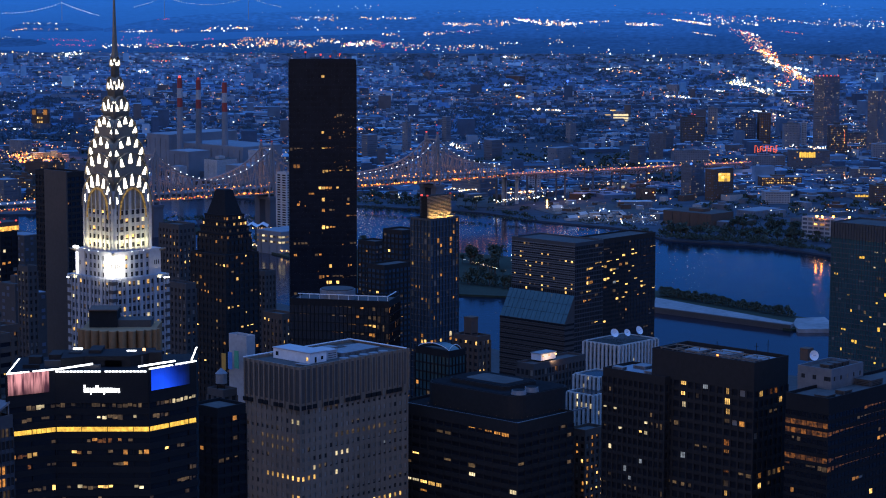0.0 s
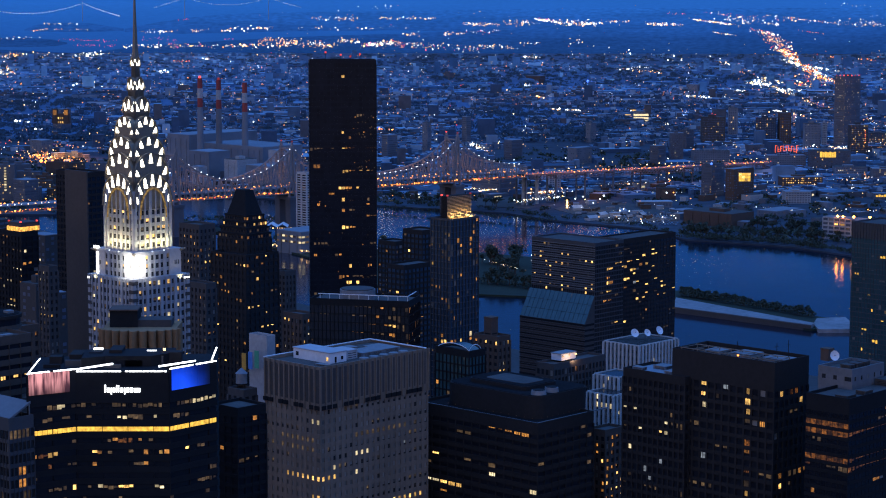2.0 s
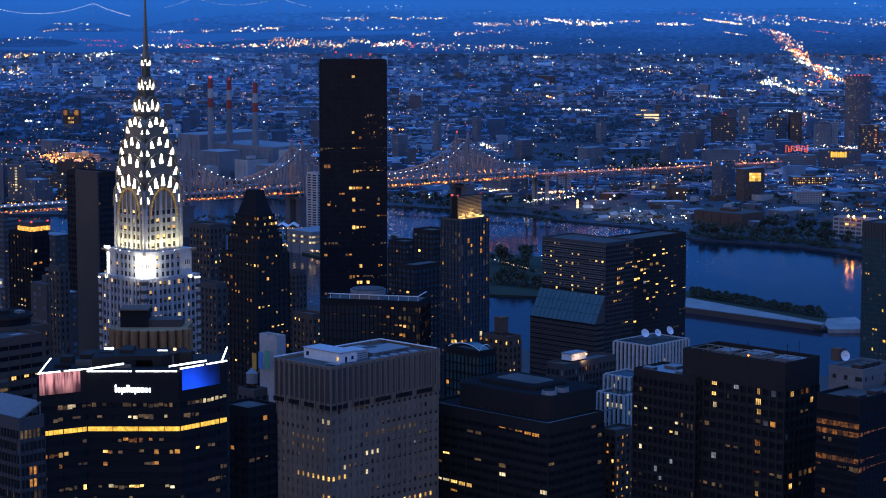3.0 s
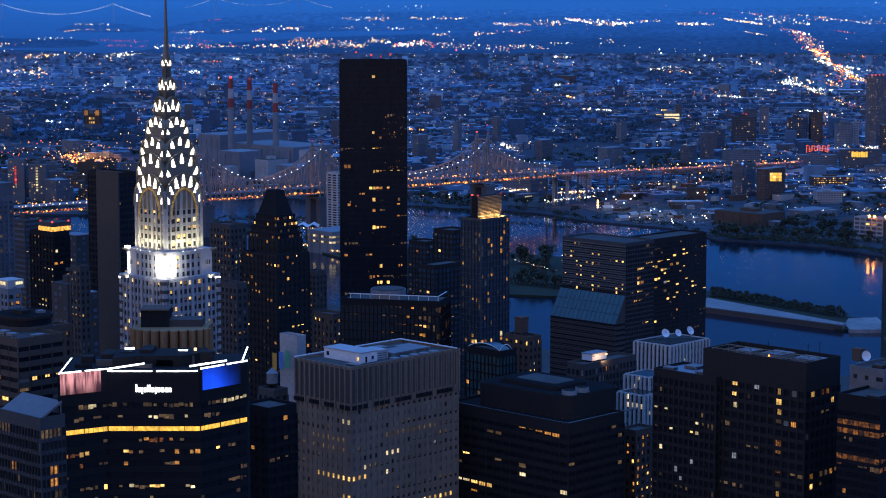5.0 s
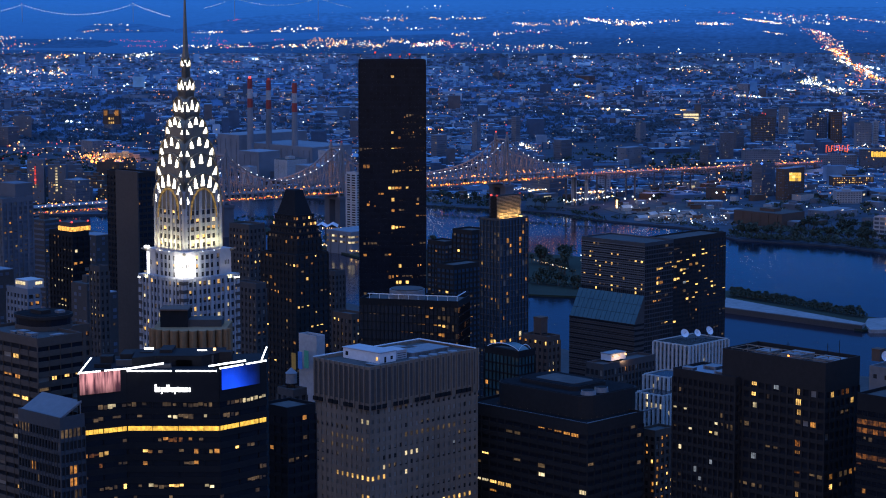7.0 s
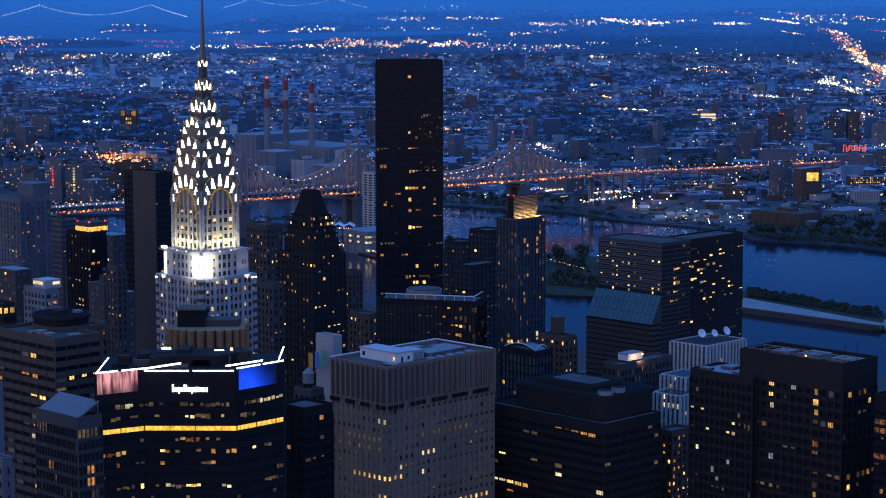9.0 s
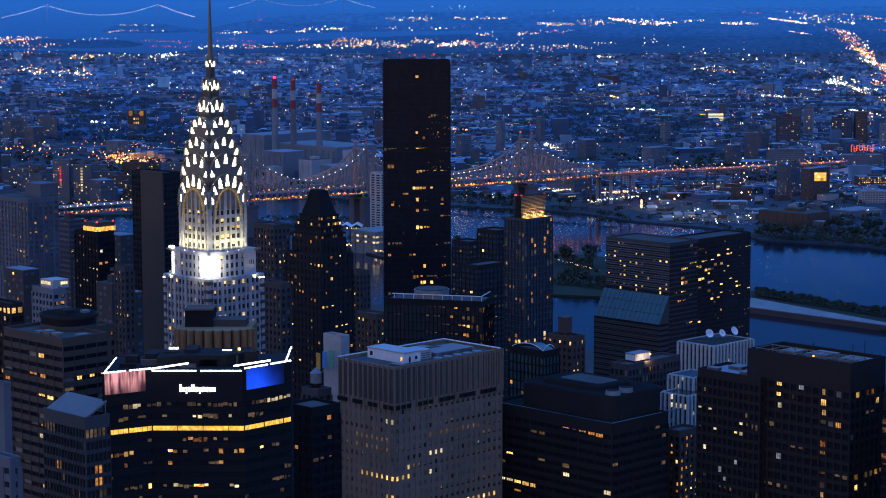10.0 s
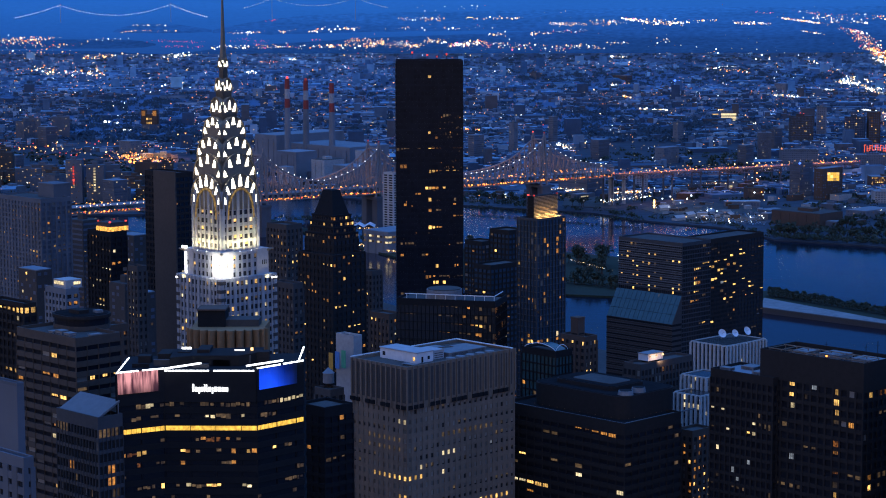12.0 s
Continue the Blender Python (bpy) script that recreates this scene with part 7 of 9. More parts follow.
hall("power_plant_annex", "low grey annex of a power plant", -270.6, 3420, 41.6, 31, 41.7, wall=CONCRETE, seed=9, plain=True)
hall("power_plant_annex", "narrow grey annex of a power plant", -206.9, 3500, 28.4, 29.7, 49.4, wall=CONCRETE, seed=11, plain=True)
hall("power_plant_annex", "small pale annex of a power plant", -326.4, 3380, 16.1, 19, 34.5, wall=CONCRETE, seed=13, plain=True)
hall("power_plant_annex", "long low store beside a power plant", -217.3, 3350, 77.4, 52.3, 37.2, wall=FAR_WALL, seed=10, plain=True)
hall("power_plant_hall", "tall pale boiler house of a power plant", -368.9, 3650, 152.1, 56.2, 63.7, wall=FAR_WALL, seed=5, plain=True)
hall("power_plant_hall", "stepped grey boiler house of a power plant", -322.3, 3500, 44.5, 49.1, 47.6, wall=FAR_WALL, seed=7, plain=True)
hall("pale_far_building", "pale stone building among low roofs across the river", 32.4, 4000, 10.5, 12.9, 60.5, wall=FAR_WALL, lit=0.05, seed=3)
hall("pale_far_building", "pale stone building among low roofs across the river", 109.1, 4200, 12.9, 11.9, 58.8, wall=FAR_WALL, lit=0.03, seed=4)
hall("concrete_far_building", "grey concrete building with dark window rows across the river", 528.5, 5000, 29.3, 19.7, 19.1, wall=FAR_WALL, lit=0.2, seed=5)
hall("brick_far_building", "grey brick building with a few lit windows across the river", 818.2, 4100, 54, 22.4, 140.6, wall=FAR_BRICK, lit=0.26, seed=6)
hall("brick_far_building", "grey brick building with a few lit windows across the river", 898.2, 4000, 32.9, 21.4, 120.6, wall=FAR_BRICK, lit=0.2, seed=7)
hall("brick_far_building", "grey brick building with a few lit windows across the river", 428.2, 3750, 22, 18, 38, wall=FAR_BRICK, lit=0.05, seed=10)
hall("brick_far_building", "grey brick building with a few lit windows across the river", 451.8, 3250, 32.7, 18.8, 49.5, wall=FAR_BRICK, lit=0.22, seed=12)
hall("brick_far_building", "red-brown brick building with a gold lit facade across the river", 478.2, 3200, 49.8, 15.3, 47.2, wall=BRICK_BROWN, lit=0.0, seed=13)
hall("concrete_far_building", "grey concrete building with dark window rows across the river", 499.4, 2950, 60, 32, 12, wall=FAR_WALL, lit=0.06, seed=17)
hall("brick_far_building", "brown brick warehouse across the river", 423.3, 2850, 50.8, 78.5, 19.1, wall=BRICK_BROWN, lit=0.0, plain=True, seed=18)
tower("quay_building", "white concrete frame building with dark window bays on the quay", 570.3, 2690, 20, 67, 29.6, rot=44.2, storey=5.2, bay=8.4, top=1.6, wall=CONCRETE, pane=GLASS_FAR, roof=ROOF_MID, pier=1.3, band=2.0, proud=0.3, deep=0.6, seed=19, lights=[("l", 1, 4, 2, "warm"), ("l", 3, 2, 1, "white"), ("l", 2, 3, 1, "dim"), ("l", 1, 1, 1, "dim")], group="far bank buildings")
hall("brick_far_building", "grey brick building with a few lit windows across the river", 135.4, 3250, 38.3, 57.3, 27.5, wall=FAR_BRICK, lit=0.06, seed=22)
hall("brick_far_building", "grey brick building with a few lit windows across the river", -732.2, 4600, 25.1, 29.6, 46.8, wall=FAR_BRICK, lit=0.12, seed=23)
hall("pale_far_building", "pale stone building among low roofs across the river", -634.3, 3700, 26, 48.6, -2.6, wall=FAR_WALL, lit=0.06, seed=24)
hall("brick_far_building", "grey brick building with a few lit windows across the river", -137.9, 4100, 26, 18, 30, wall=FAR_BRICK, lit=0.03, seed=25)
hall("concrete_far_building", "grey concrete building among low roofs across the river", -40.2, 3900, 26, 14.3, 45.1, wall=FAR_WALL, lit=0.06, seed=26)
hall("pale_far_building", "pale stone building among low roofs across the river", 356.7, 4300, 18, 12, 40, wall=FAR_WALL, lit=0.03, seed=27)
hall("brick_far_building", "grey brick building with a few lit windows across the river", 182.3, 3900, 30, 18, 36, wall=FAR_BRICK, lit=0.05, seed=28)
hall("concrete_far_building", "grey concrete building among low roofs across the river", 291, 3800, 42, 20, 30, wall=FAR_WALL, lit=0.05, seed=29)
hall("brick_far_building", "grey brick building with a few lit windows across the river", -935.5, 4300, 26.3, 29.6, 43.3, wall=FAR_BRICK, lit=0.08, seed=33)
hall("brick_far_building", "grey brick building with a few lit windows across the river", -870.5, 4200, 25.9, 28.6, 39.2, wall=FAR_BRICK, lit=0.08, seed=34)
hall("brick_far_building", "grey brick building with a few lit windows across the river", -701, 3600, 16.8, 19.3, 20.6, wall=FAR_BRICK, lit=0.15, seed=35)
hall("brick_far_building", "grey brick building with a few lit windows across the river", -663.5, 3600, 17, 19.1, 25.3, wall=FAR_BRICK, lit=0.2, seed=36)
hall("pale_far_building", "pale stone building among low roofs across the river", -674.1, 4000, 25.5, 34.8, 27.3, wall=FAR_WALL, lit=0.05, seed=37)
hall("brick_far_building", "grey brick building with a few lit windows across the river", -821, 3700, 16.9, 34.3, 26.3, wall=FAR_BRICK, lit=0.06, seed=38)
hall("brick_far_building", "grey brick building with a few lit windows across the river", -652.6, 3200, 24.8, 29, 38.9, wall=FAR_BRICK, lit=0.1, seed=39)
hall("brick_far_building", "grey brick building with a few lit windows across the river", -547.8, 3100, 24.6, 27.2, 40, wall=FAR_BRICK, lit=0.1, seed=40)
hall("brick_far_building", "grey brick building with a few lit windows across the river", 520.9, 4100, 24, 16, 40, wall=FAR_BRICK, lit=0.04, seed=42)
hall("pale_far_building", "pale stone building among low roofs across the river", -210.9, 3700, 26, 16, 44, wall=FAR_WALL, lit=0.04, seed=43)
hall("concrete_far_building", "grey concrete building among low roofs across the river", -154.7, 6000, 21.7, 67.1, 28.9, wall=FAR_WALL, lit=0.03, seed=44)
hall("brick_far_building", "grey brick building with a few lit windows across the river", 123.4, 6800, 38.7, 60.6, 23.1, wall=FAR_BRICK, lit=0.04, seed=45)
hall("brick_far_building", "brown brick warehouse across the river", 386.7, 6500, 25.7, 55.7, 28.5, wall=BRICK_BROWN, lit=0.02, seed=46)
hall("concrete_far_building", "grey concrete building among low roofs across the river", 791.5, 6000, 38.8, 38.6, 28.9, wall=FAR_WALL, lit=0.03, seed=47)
terminal = hall("pier_terminal", "low waterfront terminal with lit window bands", -129.5, 2590, 58.1, 43, 26.2, wall=FAR_WALL, seed=4, plain=True)
(TA, TB), TZ = (58.1, 43), 26.2
for drop in (7.0, 13.5):
    for k in range(9):
        piece("lit_bay", HUES[("dim", "white", "dim")[(k + int(drop)) % 3]], terminal, (TA * (k + 0.1) / 9, -0.5, TZ - drop), (TA * (k + 0.85) / 9, 0.1, TZ - drop + 2.2))
        piece("lit_bay", HUES[("dim", "white", "dim")[(k + int(drop)) % 3]], terminal, (-0.5, TB * (k + 0.1) / 9, TZ - drop), (0.1, TB * (k + 0.85) / 9, TZ - drop + 2.2))
lamps("quay_lamps", "warm quay lamps under a waterfront terminal", [((-173.2, 2657.2)[0] + ((-113.7, 2566.1)[0] - (-173.2, 2657.2)[0]) * k / 40, (-173.2, 2657.2)[1] + ((-113.7, 2566.1)[1] - (-173.2, 2657.2)[1]) * k / 40, 4 + rnd.uniform(0, 2), rnd.uniform(0.4, 1.2)) for k in range(41)], LAMP_WARM, 1.2)
lamps("quay_lamps", "small lamps round the roof edge of a pier hall", [((-183.5, 2774.5)[0] + ((-143, 2774.5)[0] - (-183.5, 2774.5)[0]) * k / 14, 2774.5, 10, rnd.uniform(0.4, 0.9)) for k in range(15)], LAMP_WARM, 1.2)
tent = root("pier_tent", -170.3, 2782.4, 0, 0, "white ridged tent roof on a pier", "tent", "far bank buildings")
bm = bmesh.new()
strips = [[bm.verts.new((x, y, z)) for x, z in ((-14, 10), (-7, 14), (0, 10), (7, 14), (14, 10))] for y in (0, 30)]
for i in range(4):
    bm.faces.new((strips[0][i], strips[0][i + 1], strips[1][i + 1], strips[1][i]))
part("canopy", bm, WHITE_PAINT, tent)
for x in (-14, 0, 14):
    piece("post", PLANT_GREY, tent, (x - 0.3, 0, 0), (x + 0.3, 0.6, 10))
band = root("lit_office_top", 527.1, 4985, 0, 0, "white lit top floors of a far office building", "building", "far bank buildings")
bx, by, bz, bs = far(524.5, 4960, 11.4)
band.location = (bx, by, bz)
for k in range(3):
    piece("lit_floor", HUES["white"], band, (-16 * bs, -8, (-14 + 7 * k) * bs), (18 * bs, -7, (-9.5 + 7 * k) * bs))
tx, ty, tz, ts = far(818.4, 4080, 143.7)
red = root("tower_top_lamps", tx, ty, tz, 0, "red lamps on a far tower top", "lights", "city lights")
for k in range(7):
    piece("red_lamp", LAMP_RED, red, ((-21 + 7 * k) * ts, -1, 0), ((-19 + 7 * k) * ts, 0, 2 * ts))
land("yard_riverside", "pale paved strip with lit sheds by the far shore", [(94.6, 3125.7), (104.5, 3286.1), (157, 3311.6), (172.7, 3080.5)], ROOF_DARK, 0, 1.6)
# lit columns and a bright facade on far buildings
strip = root("lit_column", -616, 3150, 30, 0, "red lit column on a far tower", "lit column", "city lights")
for k in range(6):
    piece("lit_bay", LAMP_RED, strip, (0, 0, 4.6 * k), (2.2, 0.4, 4.6 * k + 3.4))
strip = root("lit_column", -585.6, 3150, 20, 0, "white lit stair column of a far tower", "lit column", "city lights")
for k in range(9):
    piece("lit_bay", HUES["white"], strip, (0, 0, 4.0 * k), (3.0, 0.4, 4.0 * k + 2.4))
strip = root("lit_facade", 480.7, 3170, 32.5, 0, "bright yellow lit facade of a low far building", "building", "far bank buildings")
for k in range(4):
    for r in range(3):
        piece("lit_bay", HUES[("row", "row", "warm")[(k + r) % 3]], strip, (4.3 * k, 0, 4.2 * r), (4.3 * k + 4.1, 0.5, 4.2 * r + 3.9))
# long pale store and a brick works behind the yard
store = root("long_store", 326, 3100, 0, 3, "long pale low store with one lit end", "building", "far bank buildings")
piece("wall", FAR_WALL, store, (0, 0, -2), (50, 16, 9.5))
piece("roof", ROOF_PALE, store, (-0.4, -0.4, 9.5), (50.4, 16.4, 10.1))
piece("lit_front", HUES["dim"], store, (0.5, -0.3, 3.5), (9, 0, 8.5))
for k in range(8):
    piece("bay_door", GLASS_FAR, store, (14 + 4.4 * k, -0.2, 3.5), (17 + 4.4 * k, 0, 7.5))
works = root("brick_works", 371, 3210, 0, 12, "dull brown brick works behind the yard", "building", "far bank buildings")
piece("wall", BRICK_BROWN, works, (0, 0, -2), (24, 22, 18))
piece("roof", ROOF_DARK, works, (0.4, 0.4, 18), (23.6, 21.6, 18.5))
piece("roof_house", BRICK_BROWN, works, (3, 8, 18.5), (11, 16, 22))
# parked lorries in the yard
yard_rnd = random.Random(12)
for k in range(16):
    f, g = yard_rnd.random(), yard_rnd.random()
    x, y = (230.3, 2993.9)[0] + 135 * f, (230.3, 2993.9)[1] - 30 + 60 * g
    lorry = root("parked_lorry", x, y, 1.6, yard_rnd.choice((20, 25, 110)), "pale box lorry parked in a yard", "lorry", "parked lorries")
    piece("box_body", CONCRETE if k % 3 else FAR_WALL, lorry, (0, 0, 1.0), (7.5, 2.6, 3.9))
    piece("cab", PLANT_GREY, lorry, (7.7, 0.1, 0.7), (9.5, 2.5, 3.0))
    piece("chassis", BLACK_METAL, lorry, (0.2, 0.3, 0), (9.3, 2.3, 1.0))
# stores lot by the shore: pale yard with tents and lorries
land("yard", "pale paved yard near the far shore", [(204.8, 3080.5), (269.7, 3236.3), (369.2, 3080.5), (364, 2938.9), (264.6, 2898.8)], ROOF_DARK, 0, 1.6)
for x, y in ((285, 2950), (340, 2950), (255, 3060)):
    data = bpy.data.lights.new("yard_light", "AREA")
    data.energy, data.size, data.color, data.spread = 3000, 40, (1.0, 0.86, 0.62), radians(140)
    ob = new("yard_light", data)
    ob.matrix_world = pose(x, y, 26)
for k, (x, y) in enumerate(((235.7, 3065.8), (246.7, 2938.3), (264.1, 2979.6), (295.4, 3022.1), (318.5, 2979.6))):
    tent = root("white_tent", x, y, 1.6, 30 + 9 * k, "white pitched tent in a yard", "tent", "tents")
    bm = bmesh.new()
    for s in (-1, 1):
        bm.faces.new([bm.verts.new(c) for c in ((-9, s * 5, 3.5), (9, s * 5, 3.5), (9, 0, 7), (-9, 0, 7))])
    part("canopy", bm, CONCRETE, tent)
    piece("side_wall", CONCRETE, tent, (-9, -5, 0), (9, -4.7, 3.5))
    piece("side_wall", CONCRETE, tent, (-9, -4.7, 0), (-8.7, 4.7, 3.5))

# towers and lofts round the far end of the viaduct
def lit_block(name, label, x, y, w, d, h, turn, wall, lit, hues, seed):
    """A far building with its long side to the river: walls, roof, lift house, dark and lit window rows."""
    dice = random.Random(seed)
    px, py, pz, k = far(x, y, 0)
    me = root(name, px, py, pz, turn, label, "building", "far bank buildings")
    w, d, h = w * k, d * k, h * k
    piece("wall", wall, me, (-w / 2, 0, -2), (w / 2, d, h))
    piece("roof", ROOF_DARK if seed % 2 else ROOF_MID, me, (-w / 2 - 0.3, -0.3, h), (w / 2 + 0.3, d + 0.3, h + 0.6))
    piece("lift_house", wall, me, (-w * 0.22, d * 0.2, h + 0.6), (w * 0.1, d * 0.7, h + (4.5 if h > 40 else 3)))
    panes, floor, step = {}, 3.3 * k, dice.choice((2.7, 3.3, 4.0)) * k
    for j in range(max(1, int(h / floor))):
        z0 = h - (j + 0.8) * floor
        for i in range(int(w / step)):
            u = -w / 2 + (i + 0.25) * step
            hue = dice.choice(hues) if dice.random() < lit else "dark"
            panes.setdefault(hue, []).append(((u, -0.14, z0), (u + step * (0.62 if hue == "dark" else 0.45), 0.05, z0 + floor * 0.48)))
    for hue, boxes in panes.items():
        block_mesh("dark_panes" if hue == "dark" else "lit_panes", boxes, GLASS_FAR if hue == "dark" else HUES[hue], me, kind="stuff")
    return me


BLOCKS_EAST = [
    ("office_block", "pale square block beside the viaduct", 224.7, 3356, 19, 28, STONE_PALE, 0.00, "dim dim"),
    ("apartment_tower", "dark glass apartment tower with pale uprights", 686.7, 4193, 41, 57, GLASS_BLUE, 0.16, "warm white dim"),
    ("apartment_tower", "dull red-brown tower with a lit stair column", 724.0, 4194, 24, 68, BRICK_BROWN, 0.12, "warm orange dim"),
    ("apartment_tower", "pale blue apartment block with open floors", 762.0, 4114, 32, 52, FAR_WALL, 0.12, "warm dim white"),
    ("apartment_tower", "slim pale slab beside an apartment block", 790.2, 4141, 10, 52, CONCRETE, 0.05, "dim dim warm"),
    ("apartment_tower", "dark tower under construction with red roof lamps", 585.2, 4192, 47, 59, BRICK_GREY, 0.10, "warm white dim"),
    ("apartment_tower", "dark blue block with window rows", 474.7, 3863, 24, 52, FAR_BRICK, 0.10, "white dim cool"),
    ("apartment_tower", "pale apartment block among lower roofs", 652.5, 4393, 20, 64, FAR_WALL, 0.08, "warm dim dim"),
    ("apartment_tower", "dark tower with an orange lit edge", 819.3, 3962, 35, 60, BRICK_GREY, 0.20, "warm orange white"),
    ("office_block", "grey office block with warm windows", 907.8, 4196, 43, 28, FAR_BRICK, 0.16, "warm orange white"),
    ("office_block", "pale lit low block near a tall tower", 870.8, 3844, 28, 34, FAR_WALL, 0.08, "white dim dim"),
    ("pale_hangar", "pale blue-grey hall with a notched roof edge", 534.2, 3841, 68, 22, FAR_WALL, 0.00, "dim dim dim"),
    ("long_factory", "long grey factory building under a red sign", 644.0, 3709, 69, 25, FAR_WALL, 0.03, "dim warm white"),
    ("long_factory", "long dull factory wing with pale arches", 713.9, 3688, 73, 35, FAR_BRICK, 0.06, "warm dim orange"),
    ("brick_loft", "brown brick loft building with rows of warm windows", 608.1, 3358, 67, 21, BRICK_BROWN, 0.50, "warm warm orange"),
    ("office_block", "blue-grey low office block", 721.9, 3545, 55, 20, FAR_WALL, 0.10, "warm white dim"),
    ("office_block", "dark low office block with white windows", 764.3, 3469, 51, 24, FAR_BRICK, 0.12, "white warm dim"),
    ("brick_loft", "dull brown warehouse near the quay", 714.1, 3128, 28, 30, BRICK_BROWN, 0.04, "white dim warm"),
    ("office_block", "white low building with dark ribbon windows", 566.2, 3159, 39, 18, CONCRETE, 0.06, "white dim dim"),
]
for k, (name, label, x, y, w, h, wall, lit, hues) in enumerate(BLOCKS_EAST):
    block = lit_block(name, label, x, y, w * 0.95, 16 if h > 40 else 26, h, (2, -4, 5)[k % 3], wall, lit, hues.split(), 300 + k)
    if name == "pale_hangar":
        for q in range(12):
            piece("roof_notch", FAR_WALL, block, (-30 + 5 * q, -0.4, h), (-27.2 + 5 * q, 1, h + 3))
    if "red roof lamps" in label:
        piece("warning_lamp", LAMP_RED, block, (-4, 0, h + 4.5), (-2.4, 1.6, h + 6.1))
        piece("warning_lamp", LAMP_RED, block, (2, 0, h + 3), (3.4, 1.4, h + 4.4))
    if "orange lit edge" in label:
        for q in range(7):
            piece("edge_light", LAMP_RED if q % 2 else LAMP_ORANGE, block, (w * 0.3, -0.6, h * 0.45 + 3.6 * q), (w * 0.3 + 0.9, -0.2, h * 0.45 + 3.6 * q + 1.1))
    if "pale arches" in label:
        for q in range(7):
            piece("lit_bay", HUES["row"], block, (-17 + 3.9 * q, -0.5, h - 11), (-13.6 + 3.9 * q, 0, h - 1.5 - q % 2))
for x, y, w, hue in ((693, 3344, 24, "white"), (710, 3224, 32, "warm"), (772, 3500, 8, "white"), (551, 3322, 34, "white")):
    shop = root("lit_store", x, y, 0, 0, "low store with a bright lit front", "building", "far bank buildings")
    piece("wall", FAR_BRICK, shop, (-w / 2 - 3, 0.2, -2), (w / 2 + 3, 16, 9))
    piece("roof", ROOF_MID, shop, (-w / 2 - 3.3, -0.2, 9), (w / 2 + 3.3, 16.3, 9.6))
    for q in range(max(2, int(w / 4))):
        piece("lit_bay", LAMP_WHITE if hue == "white" else HUES["row"], shop, (-w / 2 + 4 * q, -0.3, 4.2), (-w / 2 + 4 * q + 3, 0.2, 6.6 + q % 2))

# sheds, containers and parked cars on the shore yards
lot = random.Random(41)
for k in range(26):
    x = lot.uniform(215, 372)
    y = lot.uniform(2925 if x > 265 else 3010, 3150)
    shed = root("site_shed", x, y, 1.6, lot.choice((3, 28, 62)), ("pale metal site shed", "dull brown storage shed", "grey storage container")[k % 3] + " in a yard", "shed", "yard sheds")
    w, d, h = (lot.uniform(7, 15), lot.uniform(4, 8), lot.uniform(3, 6)) if k % 3 < 2 else (12, 2.5, 2.6)
    piece("wall", (CONCRETE, BRICK_BROWN, PLANT_GREY)[k % 3], shed, (0, 0, 0), (w, d, h))
    piece("roof", (ROOF_PALE, ROOF_DARK, PLANT_GREY)[k % 3], shed, (-0.3, -0.3, h), (w + 0.3, d + 0.3, h + 0.25))
verts, faces = [], []
for row in range(9):
    for q in range(24):
        if lot.random() < 0.6:
            x, y = 272 + 3.6 * q + 4 * row % 7, 2905 + 17 * row - 0.25 * q * 3.6
            for w, d, z0, z1 in ((1.8, 4.4, 1.7, 2.5), (1.6, 2.2, 2.5, 3.1)):
                k = len(verts)
                verts += [(x + a * w / 2, y + b * d / 2, zz) for zz in (z0, z1) for a, b in ((-1, -1), (1, -1), (1, 1), (-1, 1))]
                faces += [(k + 4, k + 5, k + 6, k + 7)] + [(k + i, k + (i + 1) % 4, k + 4 + (i + 1) % 4, k + 4 + i) for i in range(4)]
tagged(new("parked_cars", mesh_of("parked_cars", verts, faces, CITY_ROOF)), "rows of small parked cars in a lit yard", "cars", "parked cars", "stuff")
# dense housing estate beyond the river, west of the slab tower
def estate_block(x, y, a, b, h, turn, seed, share_lit):
    """An apartment block of the estate: walls, roof, lift house and small lit windows."""
    dice = random.Random(seed)
    px, py, pz, k = far(x, y, 0)
    me = root("estate_block", px, py, pz, turn, ("blue-grey apartment block with scattered lit windows", "brown brick apartment block with lit windows", "dark apartment block with lit stair windows")[seed % 3], "building", "estate blocks")
    wall = (FAR_BRICK, BRICK_BROWN, BRICK_GREY)[seed % 3]
    piece("wall", wall, me, (-a / 2 * k, -b / 2 * k, -2), (a / 2 * k, b / 2 * k, h * k))
    piece("lift_house", wall, me, (-a * 0.18 * k, -b * 0.25 * k, h * k), (a * 0.12 * k, b * 0.25 * k, (h + 4) * k))
    panes = {}
    for j in range(int(h / 3.0)):
        for i in range(int(a / 3.4)):
            if dice.random() < share_lit or seed % 5 == 0 and i == int(a / 3.4) // 2 and dice.random() < 0.7:
                u, zz = -a / 2 + 3.4 * i + 0.9, 3.0 * j + 1.0
                panes.setdefault(dice.choice(("warm", "warm", "dim", "white", "orange")), []).append(((u * k, -b / 2 * k - 0.12, zz * k), ((u + 1.5) * k, -b / 2 * k, (zz + 1.4) * k)))
    for hue, boxes in panes.items():
        block_mesh("lit_panes", boxes, HUES[hue], me, kind="stuff")


estate = random.Random(64)
for row in range(7):
    y = 3230 + 105 * row
    for col in range(10):
        t = -0.245 + 0.0115 * col + estate.uniform(-0.004, 0.004)
        low = t > -0.212
        if row > 3 and low or estate.random() > 0.72:
            continue
        estate_block(t * y, y + estate.uniform(-35, 35), estate.uniform(22, 44), estate.uniform(12, 18), estate.choice((16, 20, 26)) if low else estate.choice((22, 30, 40, 48)), estate.uniform(-14, 22), row * 9 + col, 0.13)
for t, y, h, a in ((-0.2138, 4350, 48, 34), (-0.2005, 4400, 48, 36)):
    estate_block(t * y, y, a, 22, h, 10, 63, 0.07)

